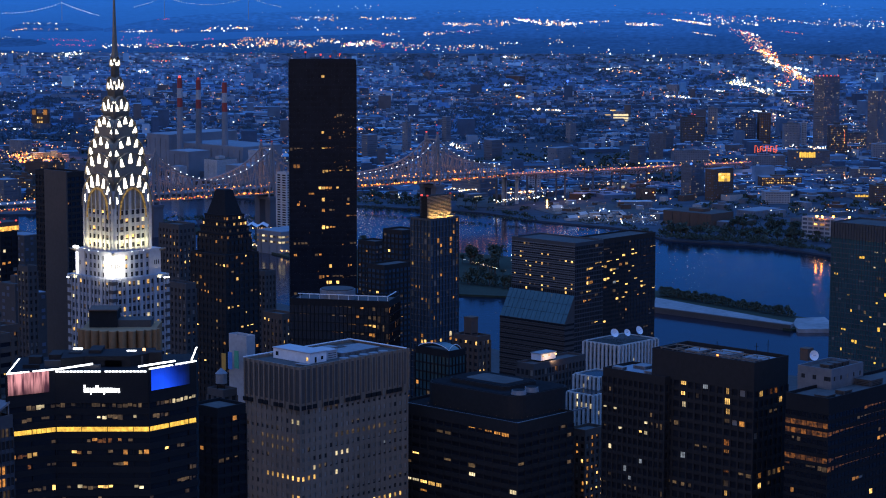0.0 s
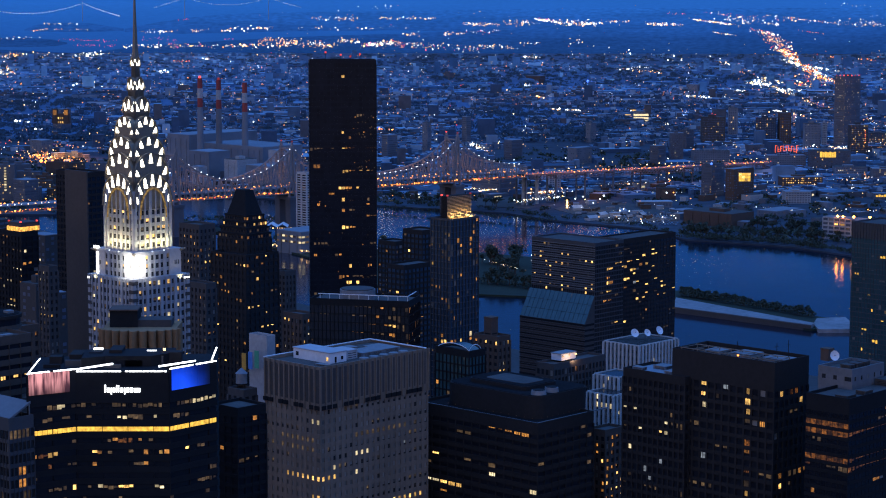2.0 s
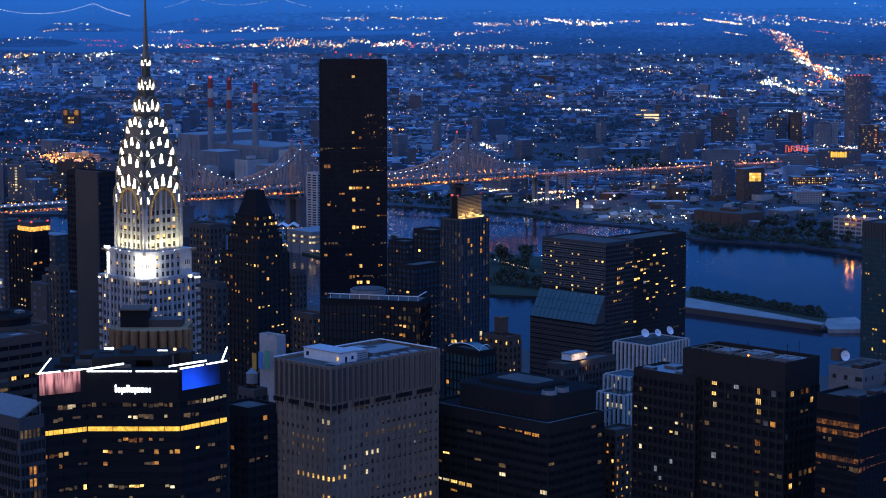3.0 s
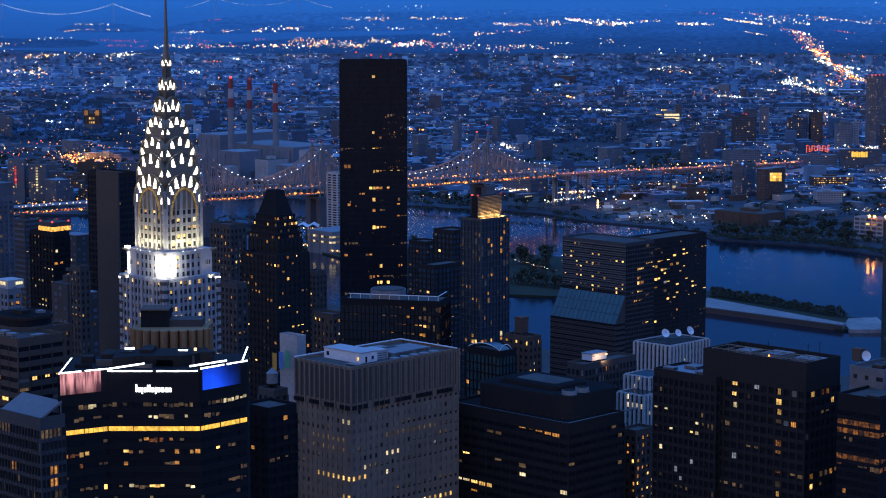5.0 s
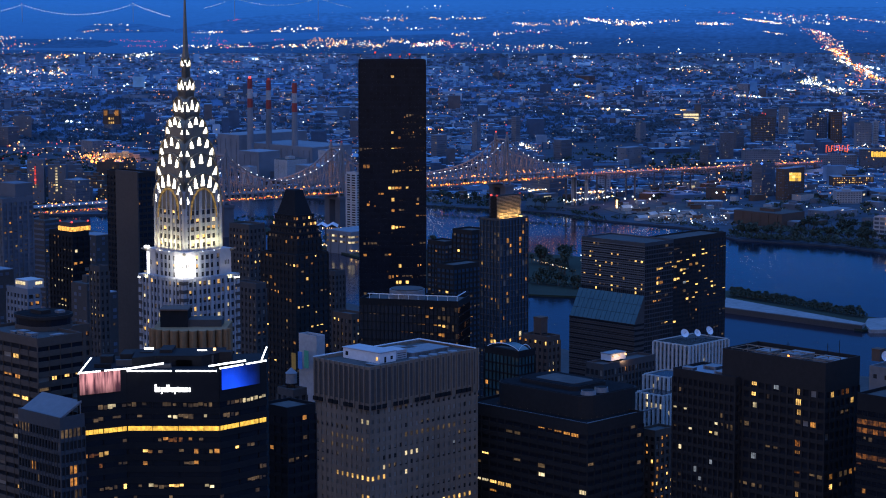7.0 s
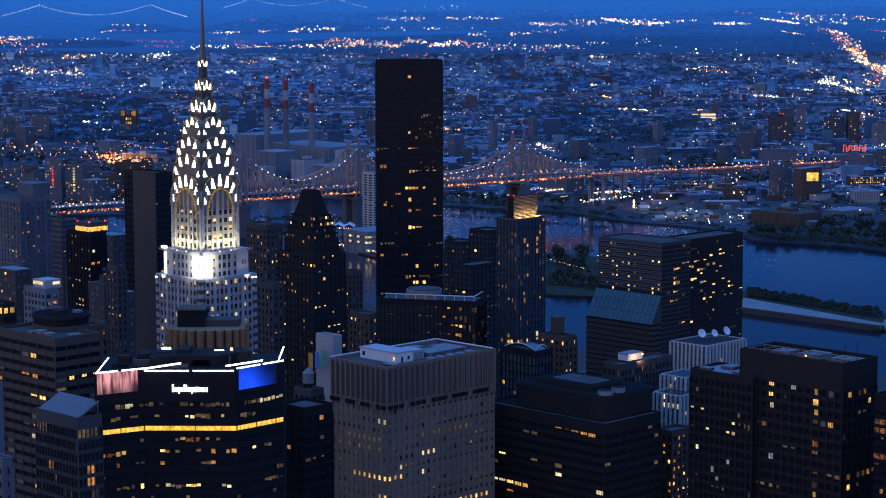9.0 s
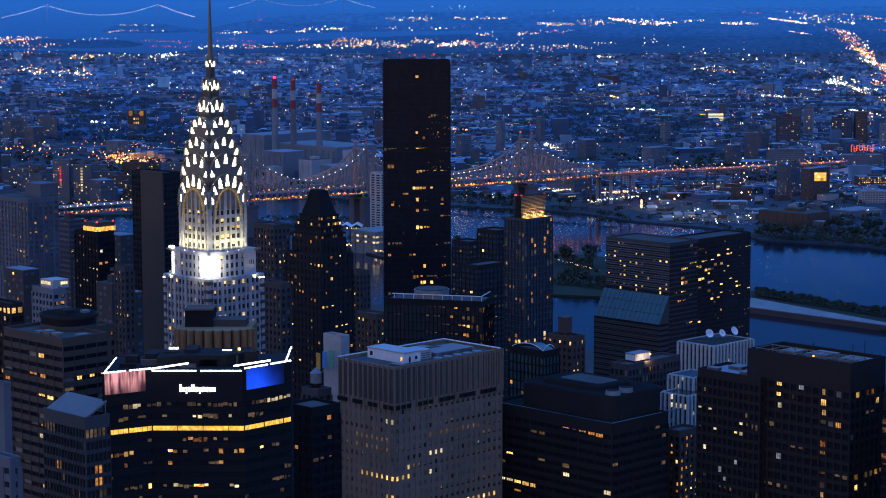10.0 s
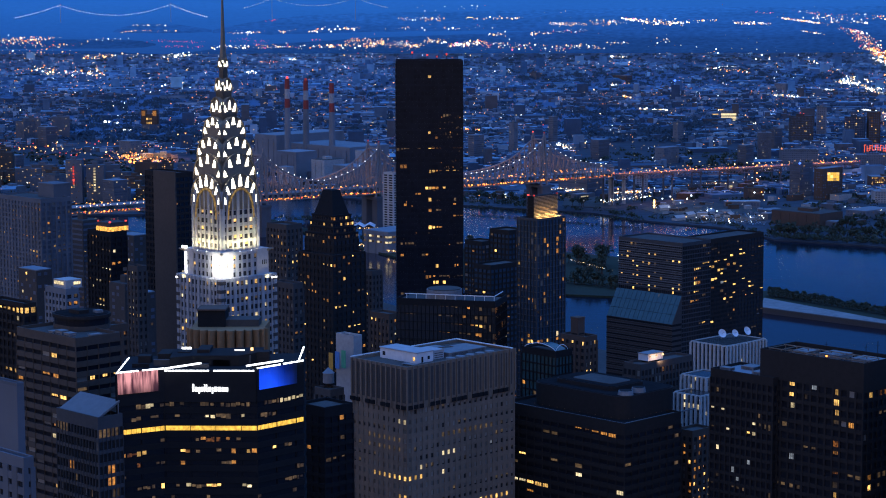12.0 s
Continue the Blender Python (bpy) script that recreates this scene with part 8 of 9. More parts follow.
gx, gy, gz, gs = far(-707.4, 4330, 35.9)
gold = root("twin_topped_hall", gx, gy, gz, 0, "brick hall with two corner towers glowing gold at the top", "building", "far bank buildings")
piece("wall", BRICK_BROWN, gold, (0, 0, 0), (34 * gs, 14 * gs, 20 * gs))
for u in (1, 23):
    piece("corner_tower", BRICK_BROWN, gold, (u * gs, -1.5 * gs, 0), ((u + 9) * gs, 10 * gs, 29 * gs))
    # golden floodlight on the tower wall, put in as a glowing panel
    piece("lit_top", HUES["orange"], gold, ((u + 0.8) * gs, -1.8 * gs, 17 * gs), ((u + 8) * gs, -1.5 * gs, 27 * gs))
for r in range(2):
    for k in range(3):
        piece("lit_window", HUES["warm"], gold, ((11 + 4 * k) * gs, -0.3, (1 + 8 * r) * gs), ((13.4 + 4 * k) * gs, 0, (5 + 8 * r) * gs))

estate_block(-615, 3161, 24, 14, 66, 0, 63, 0.12)
estate_block(-584, 3161, 26, 14, 58, 0, 66, 0.16)

# depot yard under sodium lamps
land("yard_depot", "concrete depot yard under orange sodium lamps", [far(x, y)[:2] for x, y in ((-663.2, 3808.6), (-682.3, 3997.5), (-596.7, 4048.3), (-570.1, 3831.8))], CONCRETE, 0, 2.7)
for dx in (-30, 0, 30):
    data = bpy.data.lights.new("yard_light", "AREA")
    data.energy, data.size, data.color = 36000, 24, (1.0, 0.32, 0.05)
    data.spread = radians(140)
    ob = new("yard_light", data)
    ob.matrix_world = pose(-624.3 + dx, 3892.7, 34)
for k in range(7):
    shed = root("depot_shed", -624.3 - 50 + 15 * k, 3892.7 + 14 + 9 * (k % 3), 4, 12, "low depot shed lit by orange lamps", "shed", "far bank buildings")
    piece("wall", FAR_WALL, shed, (0, 0, 0), (11, 9, 5 + k % 3))
    piece("roof", ROOF_MID, shed, (-0.4, -0.4, 5 + k % 3), (11.4, 9.4, 5.5 + k % 3))

# red rooftop sign, its letters as plain strokes
SIGN_RED = glow("red_sign_tube", (1.0, 0.13, 0.03), 1.5, 0.3)
sign = root("rooftop_sign", 624, 3712, 29.6, 4, "red glowing rooftop sign strokes", "sign", "signs")
for k in range(9):
    x = 4.6 * k
    low = 3.2 * (1 - ((x - 18.4) / 18.4) ** 2)
    high = low + (13 if k in (0, 8) else 9.5)
    piece("stroke", SIGN_RED, sign, (x, -0.3, low), (x + 0.9, 0.3, high))
    piece("stroke", SIGN_RED, sign, (x + 0.9, -0.3, low if k % 2 else high - 1.3), (x + 3.4, 0.3, low + 1.3 if k % 2 else high))
    if k % 3:
        piece("stroke", SIGN_RED, sign, (x + 0.9, -0.3, low + 4), (x + 2.8, 0.3, low + 5.2))
    piece("post", BLACK_METAL, sign, (x + 0.3, 0.4, -4), (x + 0.7, 0.8, low + 1))

# ---- low city across the river ----
rnd = random.Random(21)


def scatter_point(y0, y1, spread=0.27):
    """A random place on the far bank, evenly over its apparent height."""
    y = 1 / rnd.uniform(1 / y1, 1 / y0)
    return rnd.uniform(-spread, spread) * y, y


def box_into(wall, roof, cx, cy, a, b, turn, z0, z1):
    """Adds a block to the lists of wall and roof faces, in true plan metres."""
    c, s_ = math.cos(turn), math.sin(turn)
    cor = [(cx + (u * a * c - v * b * s_) / 2, cy + (u * a * s_ + v * b * c) / 2) for u, v in ((-1, -1), (1, -1), (1, 1), (-1, 1))]
    k, q = len(wall[0]), len(roof[0])
    wall[0].extend(far(X, Y, zz)[:3] for zz in (z0, z1) for X, Y in cor)
    wall[1].extend((k + i, k + (i + 1) % 4, k + 4 + (i + 1) % 4, k + 4 + i) for i in range(4))
    roof[0].extend(far(X, Y, z1 + 0.03)[:3] for X, Y in cor)
    roof[1].append((q, q + 1, q + 2, q + 3))
    return cor


LIT = {"warm": ([], []), "white": ([], []), "orange": ([], []), "dim": ([], [])}


def lit_pane(p, q, f0, f1, z0, z1, hue):
    """A lit window on the wall from p to q, set just before it."""
    dx, dy = q[0] - p[0], q[1] - p[1]
    long = math.hypot(dx, dy)
    ox, oy = dy / long * 0.5, -dx / long * 0.5
    v, f = LIT[hue]
    k = len(v)
    v.extend(far(p[0] + dx * g + ox, p[1] + dy * g + oy, zz)[:3] for g, zz in ((f0, z0), (f1, z0), (f1, z1), (f0, z1)))
    f.append((k, k + 1, k + 2, k + 3))


def district(x, y):
    """Turn of the street grid at a place, in radians."""
    return radians(8 + 26 * noise.noise((x * 0.0011, y * 0.0006, 3.0)))


def quiet(x, y):
    """Parks and cemeteries: few buildings, many trees."""
    return noise.noise((x * 0.0019, y * 0.00065, 9.0)) > 0.26 or y > 7900 + 700 * noise.noise((x * 0.001, 0, 5.0)) + (900 if x / y < -0.06 else 0)


STREETS = []


def heap(name, label, rows, y0, y1, walls, roofs, big=0.16, tall=0.035):
    """Streets of row houses, with warehouses and a few apartment blocks between them, as two meshes."""
    wall, roof = ([], []), ([], [])
    for _ in range(rows):
        x, y = scatter_point(y0, y1)
        if y < shore_range(x / y) + 70 or quiet(x, y) and rnd.random() < 0.82:
            continue
        turn = district(x, y) + (math.pi / 2 if rnd.random() < 0.25 else 0)
        ux, uy = math.cos(turn), math.sin(turn)
        kind = rnd.random()
        if kind < tall:
            cor = box_into(wall, roof, x, y, rnd.uniform(14, 34), rnd.uniform(12, 18), turn, -2, rnd.uniform(20, 44))
            h = 30
            for _ in range(rnd.randrange(5)):
                side, f, zz = rnd.randrange(2), rnd.uniform(0.05, 0.85), rnd.uniform(6, 18)
                lit_pane(cor[side], cor[side + 1], f, f + 0.09, zz, zz + 1.8, rnd.choice(("warm", "dim", "white", "dim")))
        elif kind < tall + big:
            a, h = rnd.uniform(30, 95), rnd.uniform(6, 11)
            cor = box_into(wall, roof, x, y, a, rnd.uniform(22, 60), turn, -2, h)
            for _ in range(rnd.randrange(1, 4)):
                box_into(wall, roof, x + rnd.uniform(-0.35, 0.35) * a * ux, y + rnd.uniform(-0.35, 0.35) * a * uy, rnd.uniform(3, 9), rnd.uniform(3, 8), turn, h, h + rnd.uniform(1.5, 4))
            if rnd.random() < 0.16:
                f = rnd.uniform(0, 0.6)
                lit_pane(cor[0], cor[1], f, f + rnd.uniform(0.05, 0.3), h * 0.45, h * 0.45 + 1.8, rnd.choice(("warm", "white", "orange")))
        else:
            at, flat = 0.0, rnd.uniform(6, 11)
            deep = rnd.uniform(9, 16)
            for _ in range(rnd.randrange(3, 10)):
                w, h = rnd.uniform(6, 15), flat * rnd.choice((1, 1, 0.8, 1.25, 1.5 if rnd.random() < 0.3 else 1))
                cor = box_into(wall, roof, x + ux * (at + w / 2), y + uy * (at + w / 2), w - rnd.choice((0, 0, 1.5, 3)), deep * rnd.uniform(0.8, 1.2), turn, -2, h)
                if rnd.random() < 0.13:
                    f = rnd.uniform(0.1, 0.7)
                    lit_pane(cor[0], cor[1], f, f + 1.6 / w, h * 0.5, h * 0.5 + 1.7, rnd.choice(("warm", "dim", "dim", "orange")))
                at += w
            STREETS.append((x - uy * -14, y - ux * 14, ux, uy, at))
    city = root(name, 0, 0, 0, 0, label, "low city", "far bank city", "stuff")
    under(new("walls", mesh_of("walls", *wall, walls)), city, kind="stuff")
    under(new("roofs", mesh_of("roofs", *roof, roofs)), city, kind="stuff")
    return city


def in_lot(x, y):
    """The open yards by the far shore."""
    t = x / y
    return 0.064 < t < 0.126 and y < 3160 or 0.030 < t < 0.052 and y < 3130


def low_building(x, y, a, b, h, turn, k):
    """One low building near the far shore: walls with a parapet, a roof, and now and then a roof house."""
    me = root("low_building", x, y, 0, turn, ("flat-roofed brick warehouse", "low grey industrial building", "pale low warehouse", "dark low workshop building")[k % 4] + " near the river", "building", "far bank buildings")
    wall = (BRICK_BROWN, FAR_WALL, CONCRETE, FAR_BRICK, FAR_BRICK)[k % 5]
    piece("wall", wall, me, (-a / 2, -b / 2, -2), (a / 2, b / 2, h))
    piece("roof", (ROOF_MID, ROOF_DARK, ROOF_MID)[k % 3], me, (-a / 2 + 0.5, -b / 2 + 0.5, h), (a / 2 - 0.5, b / 2 - 0.5, h + 0.3))
    if k % 3 == 0:
        piece("roof_house", wall, me, (-a * 0.2, -b * 0.2, h + 0.3), (a * 0.15, b * 0.2, h + 3.8))
    if k % 4 == 1:
        piece("window", HUES[("warm", "white")[k % 2]], me, (-a * 0.3, -b / 2 - 0.15, h * 0.35), (a * 0.1, -b / 2, h * 0.6))


# low blocks between the towers and the river
rnd = random.Random(31)
for k in range(60):
    y = rnd.uniform(1000, 1800)
    low_building(rnd.uniform(-0.25, 0.22) * y, y, rnd.uniform(14, 34), rnd.uniform(14, 30), rnd.uniform(9, 20), 45.8, k)
rnd = random.Random(22)
for k in range(360):
    x, y = scatter_point(2500, 3450)
    if y > shore_range(x / y) + 60 and not (x > 250 and y < 2850) and not in_lot(x, y):
        low_building(x, y, rnd.uniform(9, 36), rnd.uniform(9, 28), rnd.uniform(4, 12), rnd.choice((40, 40, 62)), k)
heap("low_city", "low haze-blue city of warehouses and houses across the river", 900, 3250, 4300, CITY_WALL, CITY_ROOF, 0.24)
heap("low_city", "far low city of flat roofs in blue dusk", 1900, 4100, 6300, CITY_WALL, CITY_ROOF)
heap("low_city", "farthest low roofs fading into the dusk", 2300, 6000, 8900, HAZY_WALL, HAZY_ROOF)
for hue, (v, f) in LIT.items():
    tagged(new("lit_far_windows", mesh_of("lit_far_windows", v, f, HUES[hue])), hue + " lit windows of the low city", "windows", "city lights", "stuff")


def leaf_clump(verts, faces, x, y, z, w, h, s, leaves, rnd):
    for _ in range(leaves):
        a, el, q = rnd.uniform(0, math.tau), rnd.uniform(-0.2, 1), rnd.random() ** 0.4
        cx, cy, cz = x + w * s * q * math.cos(a) * math.cos(el), y + w * s * q * math.sin(a) * math.cos(el), z + h * s * (0.55 + 0.45 * q * math.sin(el * 1.4))
        k, e = len(verts), rnd.uniform(0.15, 0.34) * w * s
        d1 = Vector((rnd.uniform(-1, 1), rnd.uniform(-1, 1), rnd.uniform(-1, 1))).normalized() * e
        d2 = d1.cross(Vector((rnd.uniform(-1, 1), rnd.uniform(-1, 1), rnd.uniform(-1, 1)))).normalized() * e
        verts += [(cx + d1.x, cy + d1.y, cz + d1.z), (cx + d2.x, cy + d2.y, cz + d2.z), (cx - d1.x, cy - d1.y, cz - d1.z), (cx - d2.x, cy - d2.y, cz - d2.z)]
        faces.append((k, k + 1, k + 2, k + 3))


verts, faces = [], []
for _ in range(12000):
    x, y = scatter_point(4300, 8900)
    if y < shore_range(x / y) + 25 or in_lot(x, y) or not quiet(x, y) and rnd.random() < 0.45:
        continue
    k = len(verts)
    leaf_clump(verts, faces, x, y, 0, rnd.uniform(5, 13), rnd.uniform(6, 11), 1.0, 14, rnd)
    verts[k:] = [far(*v)[:3] for v in verts[k:]]
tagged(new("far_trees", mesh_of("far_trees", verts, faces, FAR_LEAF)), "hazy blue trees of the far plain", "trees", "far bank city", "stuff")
verts, faces = [], []
for _ in range(4600):
    x, y = scatter_point(2650, 4700)
    if y < shore_range(x / y) + 14 or in_lot(x, y) or not quiet(x, y) and y > shore_range(x / y) + 160 and rnd.random() < 0.5:
        continue
    leaf_clump(verts, faces, x, y, 0, rnd.uniform(4, 9), rnd.uniform(6, 11), 1.0, 22, rnd)
for (x0, y0), (x1, y1) in zip(SHORE, SHORE[1:]):
    for _ in range(int(math.hypot(x1 - x0, y1 - y0) / 4)):
        f, back = rnd.random(), rnd.uniform(6, 46)
        x, y = x0 + (x1 - x0) * f, y0 + (y1 - y0) * f + back
        if not in_lot(x, y) or rnd.random() < 0.55:
            leaf_clump(verts, faces, x, y, 0, rnd.uniform(2.5, 5.5), rnd.uniform(4, 8), 1.0, 18, rnd)
tagged(new("shore_trees", mesh_of("shore_trees", verts, faces, LEAF)), "dark street trees between the low roofs near the shore", "trees", "far bank city", "stuff")

# ---- trees ----
TREES = []
for k in range(4):
    tr = random.Random(50 + k)
    tree = root("tree", 0, -400 - k, 0, 0, "dark leafy tree standing on grass", "tree", "park trees")
    bm = bmesh.new()
    bmesh.ops.create_cone(bm, cap_ends=True, segments=7, radius1=0.45, radius2=0.15, depth=5.5, matrix=Matrix.Translation((0, 0, 2.75)))
    for q in range(5):
        a = q * 1.26 + k
        strut(bm, (0, 0, 3.2 + q * 0.4), (2.2 * math.cos(a), 2.2 * math.sin(a), 6.2 + q * 0.4), 0.22)
    part("trunk", bm, BARK, tree)
    v, f = [], []
    for q in range(9):
        a, rad = tr.uniform(0, math.tau), tr.uniform(0, 2.6)
        leaf_clump(v, f, rad * math.cos(a), rad * math.sin(a), tr.uniform(1.5, 4.5), tr.uniform(1.6, 2.6), 6.0, 1.0, 26, tr)
    under(new("crown", mesh_of("crown", v, f, LEAF)), tree)
    TREES.append(tree)


def plant_trees(spots, rnd, size=(0.9, 1.5)):
    for x, y in spots:
        t = copy_thing(rnd.choice(TREES), pose(x, y, 1.0, 0, 0, rnd.uniform(0, 360)))
        q = rnd.uniform(*size)
        t.scale = (q, q, q * rnd.uniform(0.9, 1.15))


def along(p, q, n, jitter, rnd):
    return [(p[0] + (q[0] - p[0]) * k / n + rnd.uniform(-jitter, jitter), p[1] + (q[1] - p[1]) * k / n + rnd.uniform(-jitter, jitter)) for k in range(n + 1)]


rnd = random.Random(77)
plant_trees(along((283, 2252), (394.7, 2107), 62, 2.5, rnd), rnd, (0.62, 0.95))
plant_trees(along((281, 2248), (312, 2222), 12, 5, rnd), rnd, (0.6, 0.85))
plant_trees(along((77, 2352.3), (129.6, 2301.1), 20, 8, rnd), rnd, (1.0, 1.6))
plant_trees(along((82.3, 2515.4), (134.9, 2396.7), 16, 14, rnd), rnd, (0.9, 1.5))
plant_trees(along((94.9, 2500.5), (96.5, 2490.7), 2, 4, rnd), rnd, (1.7, 2.2))
plant_trees(along((120.1, 2481), (122.6, 2466.6), 3, 4, rnd), rnd, (1.8, 2.4))
plant_trees(along((-34.4, 2646.2), (73.2, 2288.6), 14, 12, rnd), rnd, (1.0, 1.6))
plant_trees(along((360.2, 2760.8), (529, 2702.3), 26, 14, rnd), rnd, (1.0, 1.7))
plant_trees(along((454, 2853.5), (542.6, 2772.8), 20, 18, rnd), rnd, (1.0, 1.8))
plant_trees(along((-33.1, 3203.9), (129.8, 3110.5), 16, 12, rnd), rnd, (1.0, 1.7))
for t in TREES:
    t.matrix_world = pose(365.4, 2772.8, 1, 0, 0, 40) @ Matrix.Translation((7 * TREES.index(t), 6, 0))

verts, faces = [], []
for p, q, n, jit in (((282, 2246), (393.4, 2100), 170, 2.5), ((281, 2240), (327, 2196), 40, 3.0), ((76.8, 2343.6), (129.1, 2292.7), 60, 6.0), ((357.2, 2737.1), (524.6, 2679.6), 110, 9.0), ((353.6, 2737.1), (467.7, 2673.9), 150, 4.0), ((467.7, 2673.9), (532.7, 2581.8), 110, 4.0), ((375.4, 2821.9), (535.3, 2772.8), 170, 16.0),
                     ((-283.2, 2938.9), (-68.1, 2912), 260, 26.0), ((-208.7, 2760.8), (-33.3, 2566.1), 140, 12.0), ((-39.9, 3080.5), (193.7, 2912), 120, 5.0)):
    for x, y in along(p, q, n, jit, rnd):
        leaf_clump(verts, faces, x, y, 0.5, rnd.uniform(2.0, 3.6), rnd.uniform(4.5, 8.5), 1.0, 16, rnd)
tagged(new("shrubs", mesh_of("shrubs", verts, faces, LEAF)), "dark shrubs growing under the shore trees", "shrubs", "park trees", "stuff")

PAVING = surface("worn_stone_paving", (0.22, 0.22, 0.23), 0.85, 0, 0.4, 0.2, 0.03)
# stone promenade and point of the island
land("pavement", "pale stone promenade along the island shore", [(262, 2150), (380, 2035), (385, 2046), (273, 2210)], PAVING, 1, 4.6)
land("embankment_wall", "dark stone retaining wall along the island shore", [(258, 2150), (379, 2031.5), (380, 2034.5), (262, 2149.5)], BRICK_GREY, -3, 4.4)
land("island_point", "pale stone terrace at the point of the island", [(385.3, 2054.3), (395.3, 2088.3), (424.1, 2095.3), (423.8, 2061.1), (413.7, 2021.4), (384.5, 2021.4)], PAVING, -3, 2.5)

# ---- lights of the far city ----
def belt(p, q, n, spread, low=0.5, high=1.3):
    """n lamps along a line of the plan; spread grows with the range."""
    out = []
    away = min(p[1], q[1]) > 8300
    if away:
        n, spread, low, high = n * 1.25, spread * 1.5 + 0.6, low * 0.5, high * 0.72
    for _ in range(int(n * 1.6)):
        f = rnd.random()
        x, y = p[0] + (q[0] - p[0]) * f, p[1] + (q[1] - p[1]) * f
        size = low + (high - low) * rnd.random() ** 2.2
        out.append((x + rnd.gauss(0, 0.6) * spread * y / 3860, y + rnd.gauss(0, 0.6) * spread * y * y / 1.29e6, 12, size * 0.74 * y / 4000))
    return out


rnd = random.Random(99)
bag = {"white": [], "warm": [], "orange": [], "red": [], "pink": []}


def share(places, shore=True, **weights):
    keys = list(weights)
    for p in places:
        if shore and p[1] < shore_range(p[0] / p[1]) + 12:
            continue
        bag[rnd.choices(keys, [weights[k] for k in keys])[0]].append(p)


share(belt((-1275, 9728), (-1064, 9514), 26, 1.5, .6, 1.6), white=3, warm=2, pink=1)
share(belt((-1080, 9660), (-801, 9596), 34, 2, .6, 1.5), white=3, warm=2, pink=1, orange=.5)
share(belt((-808, 9670), (-538, 9754), 56, 2, .5, 1.4), warm=3, white=2, orange=1.5, pink=.6)
share(belt((-719, 10568), (-534, 10149), 44, 2, .5, 1.2), warm=4, white=1, orange=1)
share(belt((-560, 10148), (-333, 9612), 80, 3, .5, 1.3), warm=4, white=2, orange=1)
share(belt((-347, 10408), (-224, 10327), 30, 2, .5, 1.2), warm=3, white=2)
share(belt((-212, 9766), (-76, 10085), 60, 2, .6, 1.8), white=4, warm=2, pink=.6)
share(belt((-92, 10418), (-31, 9773), 26, 3, .5, 1.2), warm=2, red=1, pink=1)
share(belt((-42, 11361), (47, 11574), 14, 1.5, .6, 1.2), white=2, warm=2)
share(belt((2, 9774), (308, 9349), 52, 3, .5, 1.6), white=4, warm=2, pink=1)
share(belt((307, 9635), (455, 9495), 24, 2, .5, 1.5), white=3, warm=2, pink=.5)
share(belt((-1664, 10530), (-1382, 10282), 26, .8, .4, .9), pink=4, red=1)
share(belt((-1486, 9720), (-1288, 9579), 20, .8, .5, 1.0), pink=4, red=1)
share(belt((-1348, 10816), (-1063, 10211), 18, 2, .4, .8), pink=3, red=1)
share(belt((-895, 10561), (-844, 10563), 6, .5, .5, .8), pink=1)
share(belt((-1312, 8652), (-1214, 8537), 26, 2, .6, 1.7), white=4, warm=1)
share(belt((-1611, 8525), (-1486, 8587), 26, 2, .5, 1.5), warm=3, white=2, orange=1)
share(belt((-1477, 8707), (-1340, 8362), 8, 3, .6, 1.2), white=2, warm=1)
share(belt((-2002, 10606), (-1823, 10704), 7, 1, .5, 1.2), warm=1, white=1)
share(belt((-2109, 12263), (-1797, 12278), 15, .6, .4, 1.0), warm=2, orange=1)
share(belt((-2301, 13732), (-2042, 13598), 7, .8, .6, 1.4), white=2, warm=1)
share(belt((-1455, 12059), (-1298, 11838), 16, 1.5, .5, 1.5), white=3, warm=1)
share(belt((-1223, 12306), (-1144, 12074), 12, 1.5, .5, .9), warm=2, white=1)
share(belt((-1042, 12562), (-798, 12701), 34, 2.2, .5, 1.5), warm=2, white=3, orange=.6)
share(belt((-1570, 14920), (-1501, 14925), 5, .5, .5, .9), red=1)
share(belt((-696, 15530), (-360, 15177), 24, 2, .5, 1.3), white=2, warm=2)
share(belt((-217, 15561), (181, 15397), 20, 1, .5, 1.4), warm=3, white=1)
share(belt((-662, 12581), (25, 12743), 20, 2, .4, 1.1), white=2, warm=1)
share(belt((-644, 18232), (-182, 20661), 6, 3, .4, .9), white=1)
share(belt((338, 13731), (558, 13743), 46, 1.5, .4, 1.1), warm=4, white=1)
share(belt((604, 13746), (827, 14223), 34, 2.5, .5, 1.2), warm=3, white=2)
share(belt((876, 15074), (986, 14729), 50, 1.2, .6, 1.7), white=4, warm=2, pink=.5)
share(belt((925, 13764), (1129, 14240), 36, 2.5, .5, 1.5), white=3, warm=2)
share(belt((165, 11473), (297, 11802), 18, 1.2, .5, 1.1), warm=3, white=1)
share(belt((291, 11802), (494, 12152), 16, 1.5, .5, 1.2), white=3, red=1)
share(belt((493, 10026), (610, 10110), 8, 2, .5, 1.1), white=1, warm=1)
share(belt((442, 8415), (497, 8416), 18, .8, .5, 1.2), white=2, warm=1)
share(belt((699, 10196), (824, 10454), 8, 3, .4, .9), warm=1, white=1)
share(belt((1085, 13773), (1231, 14574), 26, 2.5, .6, 1.7), white=3, warm=2)
share(belt((1299, 14578), (1486, 14760), 14, 1, .5, 1.2), warm=2, orange=1, white=1)
share(belt((1496, 13796), (1701, 13807), 46, 1.2, .5, 1.4), white=3, warm=3, orange=.5)
share(belt((2047, 17433), (2178, 16977), 6, 2, .5, 1.0), orange=1, pink=1)
share(belt((1967, 14789), (2040, 13979), 52, 3, .5, 1.4), warm=3, white=3, orange=1)
share(belt((2390, 16992), (2613, 16565), 26, 3.5, .3, .8), pink=1, red=1, white=1, warm=1)
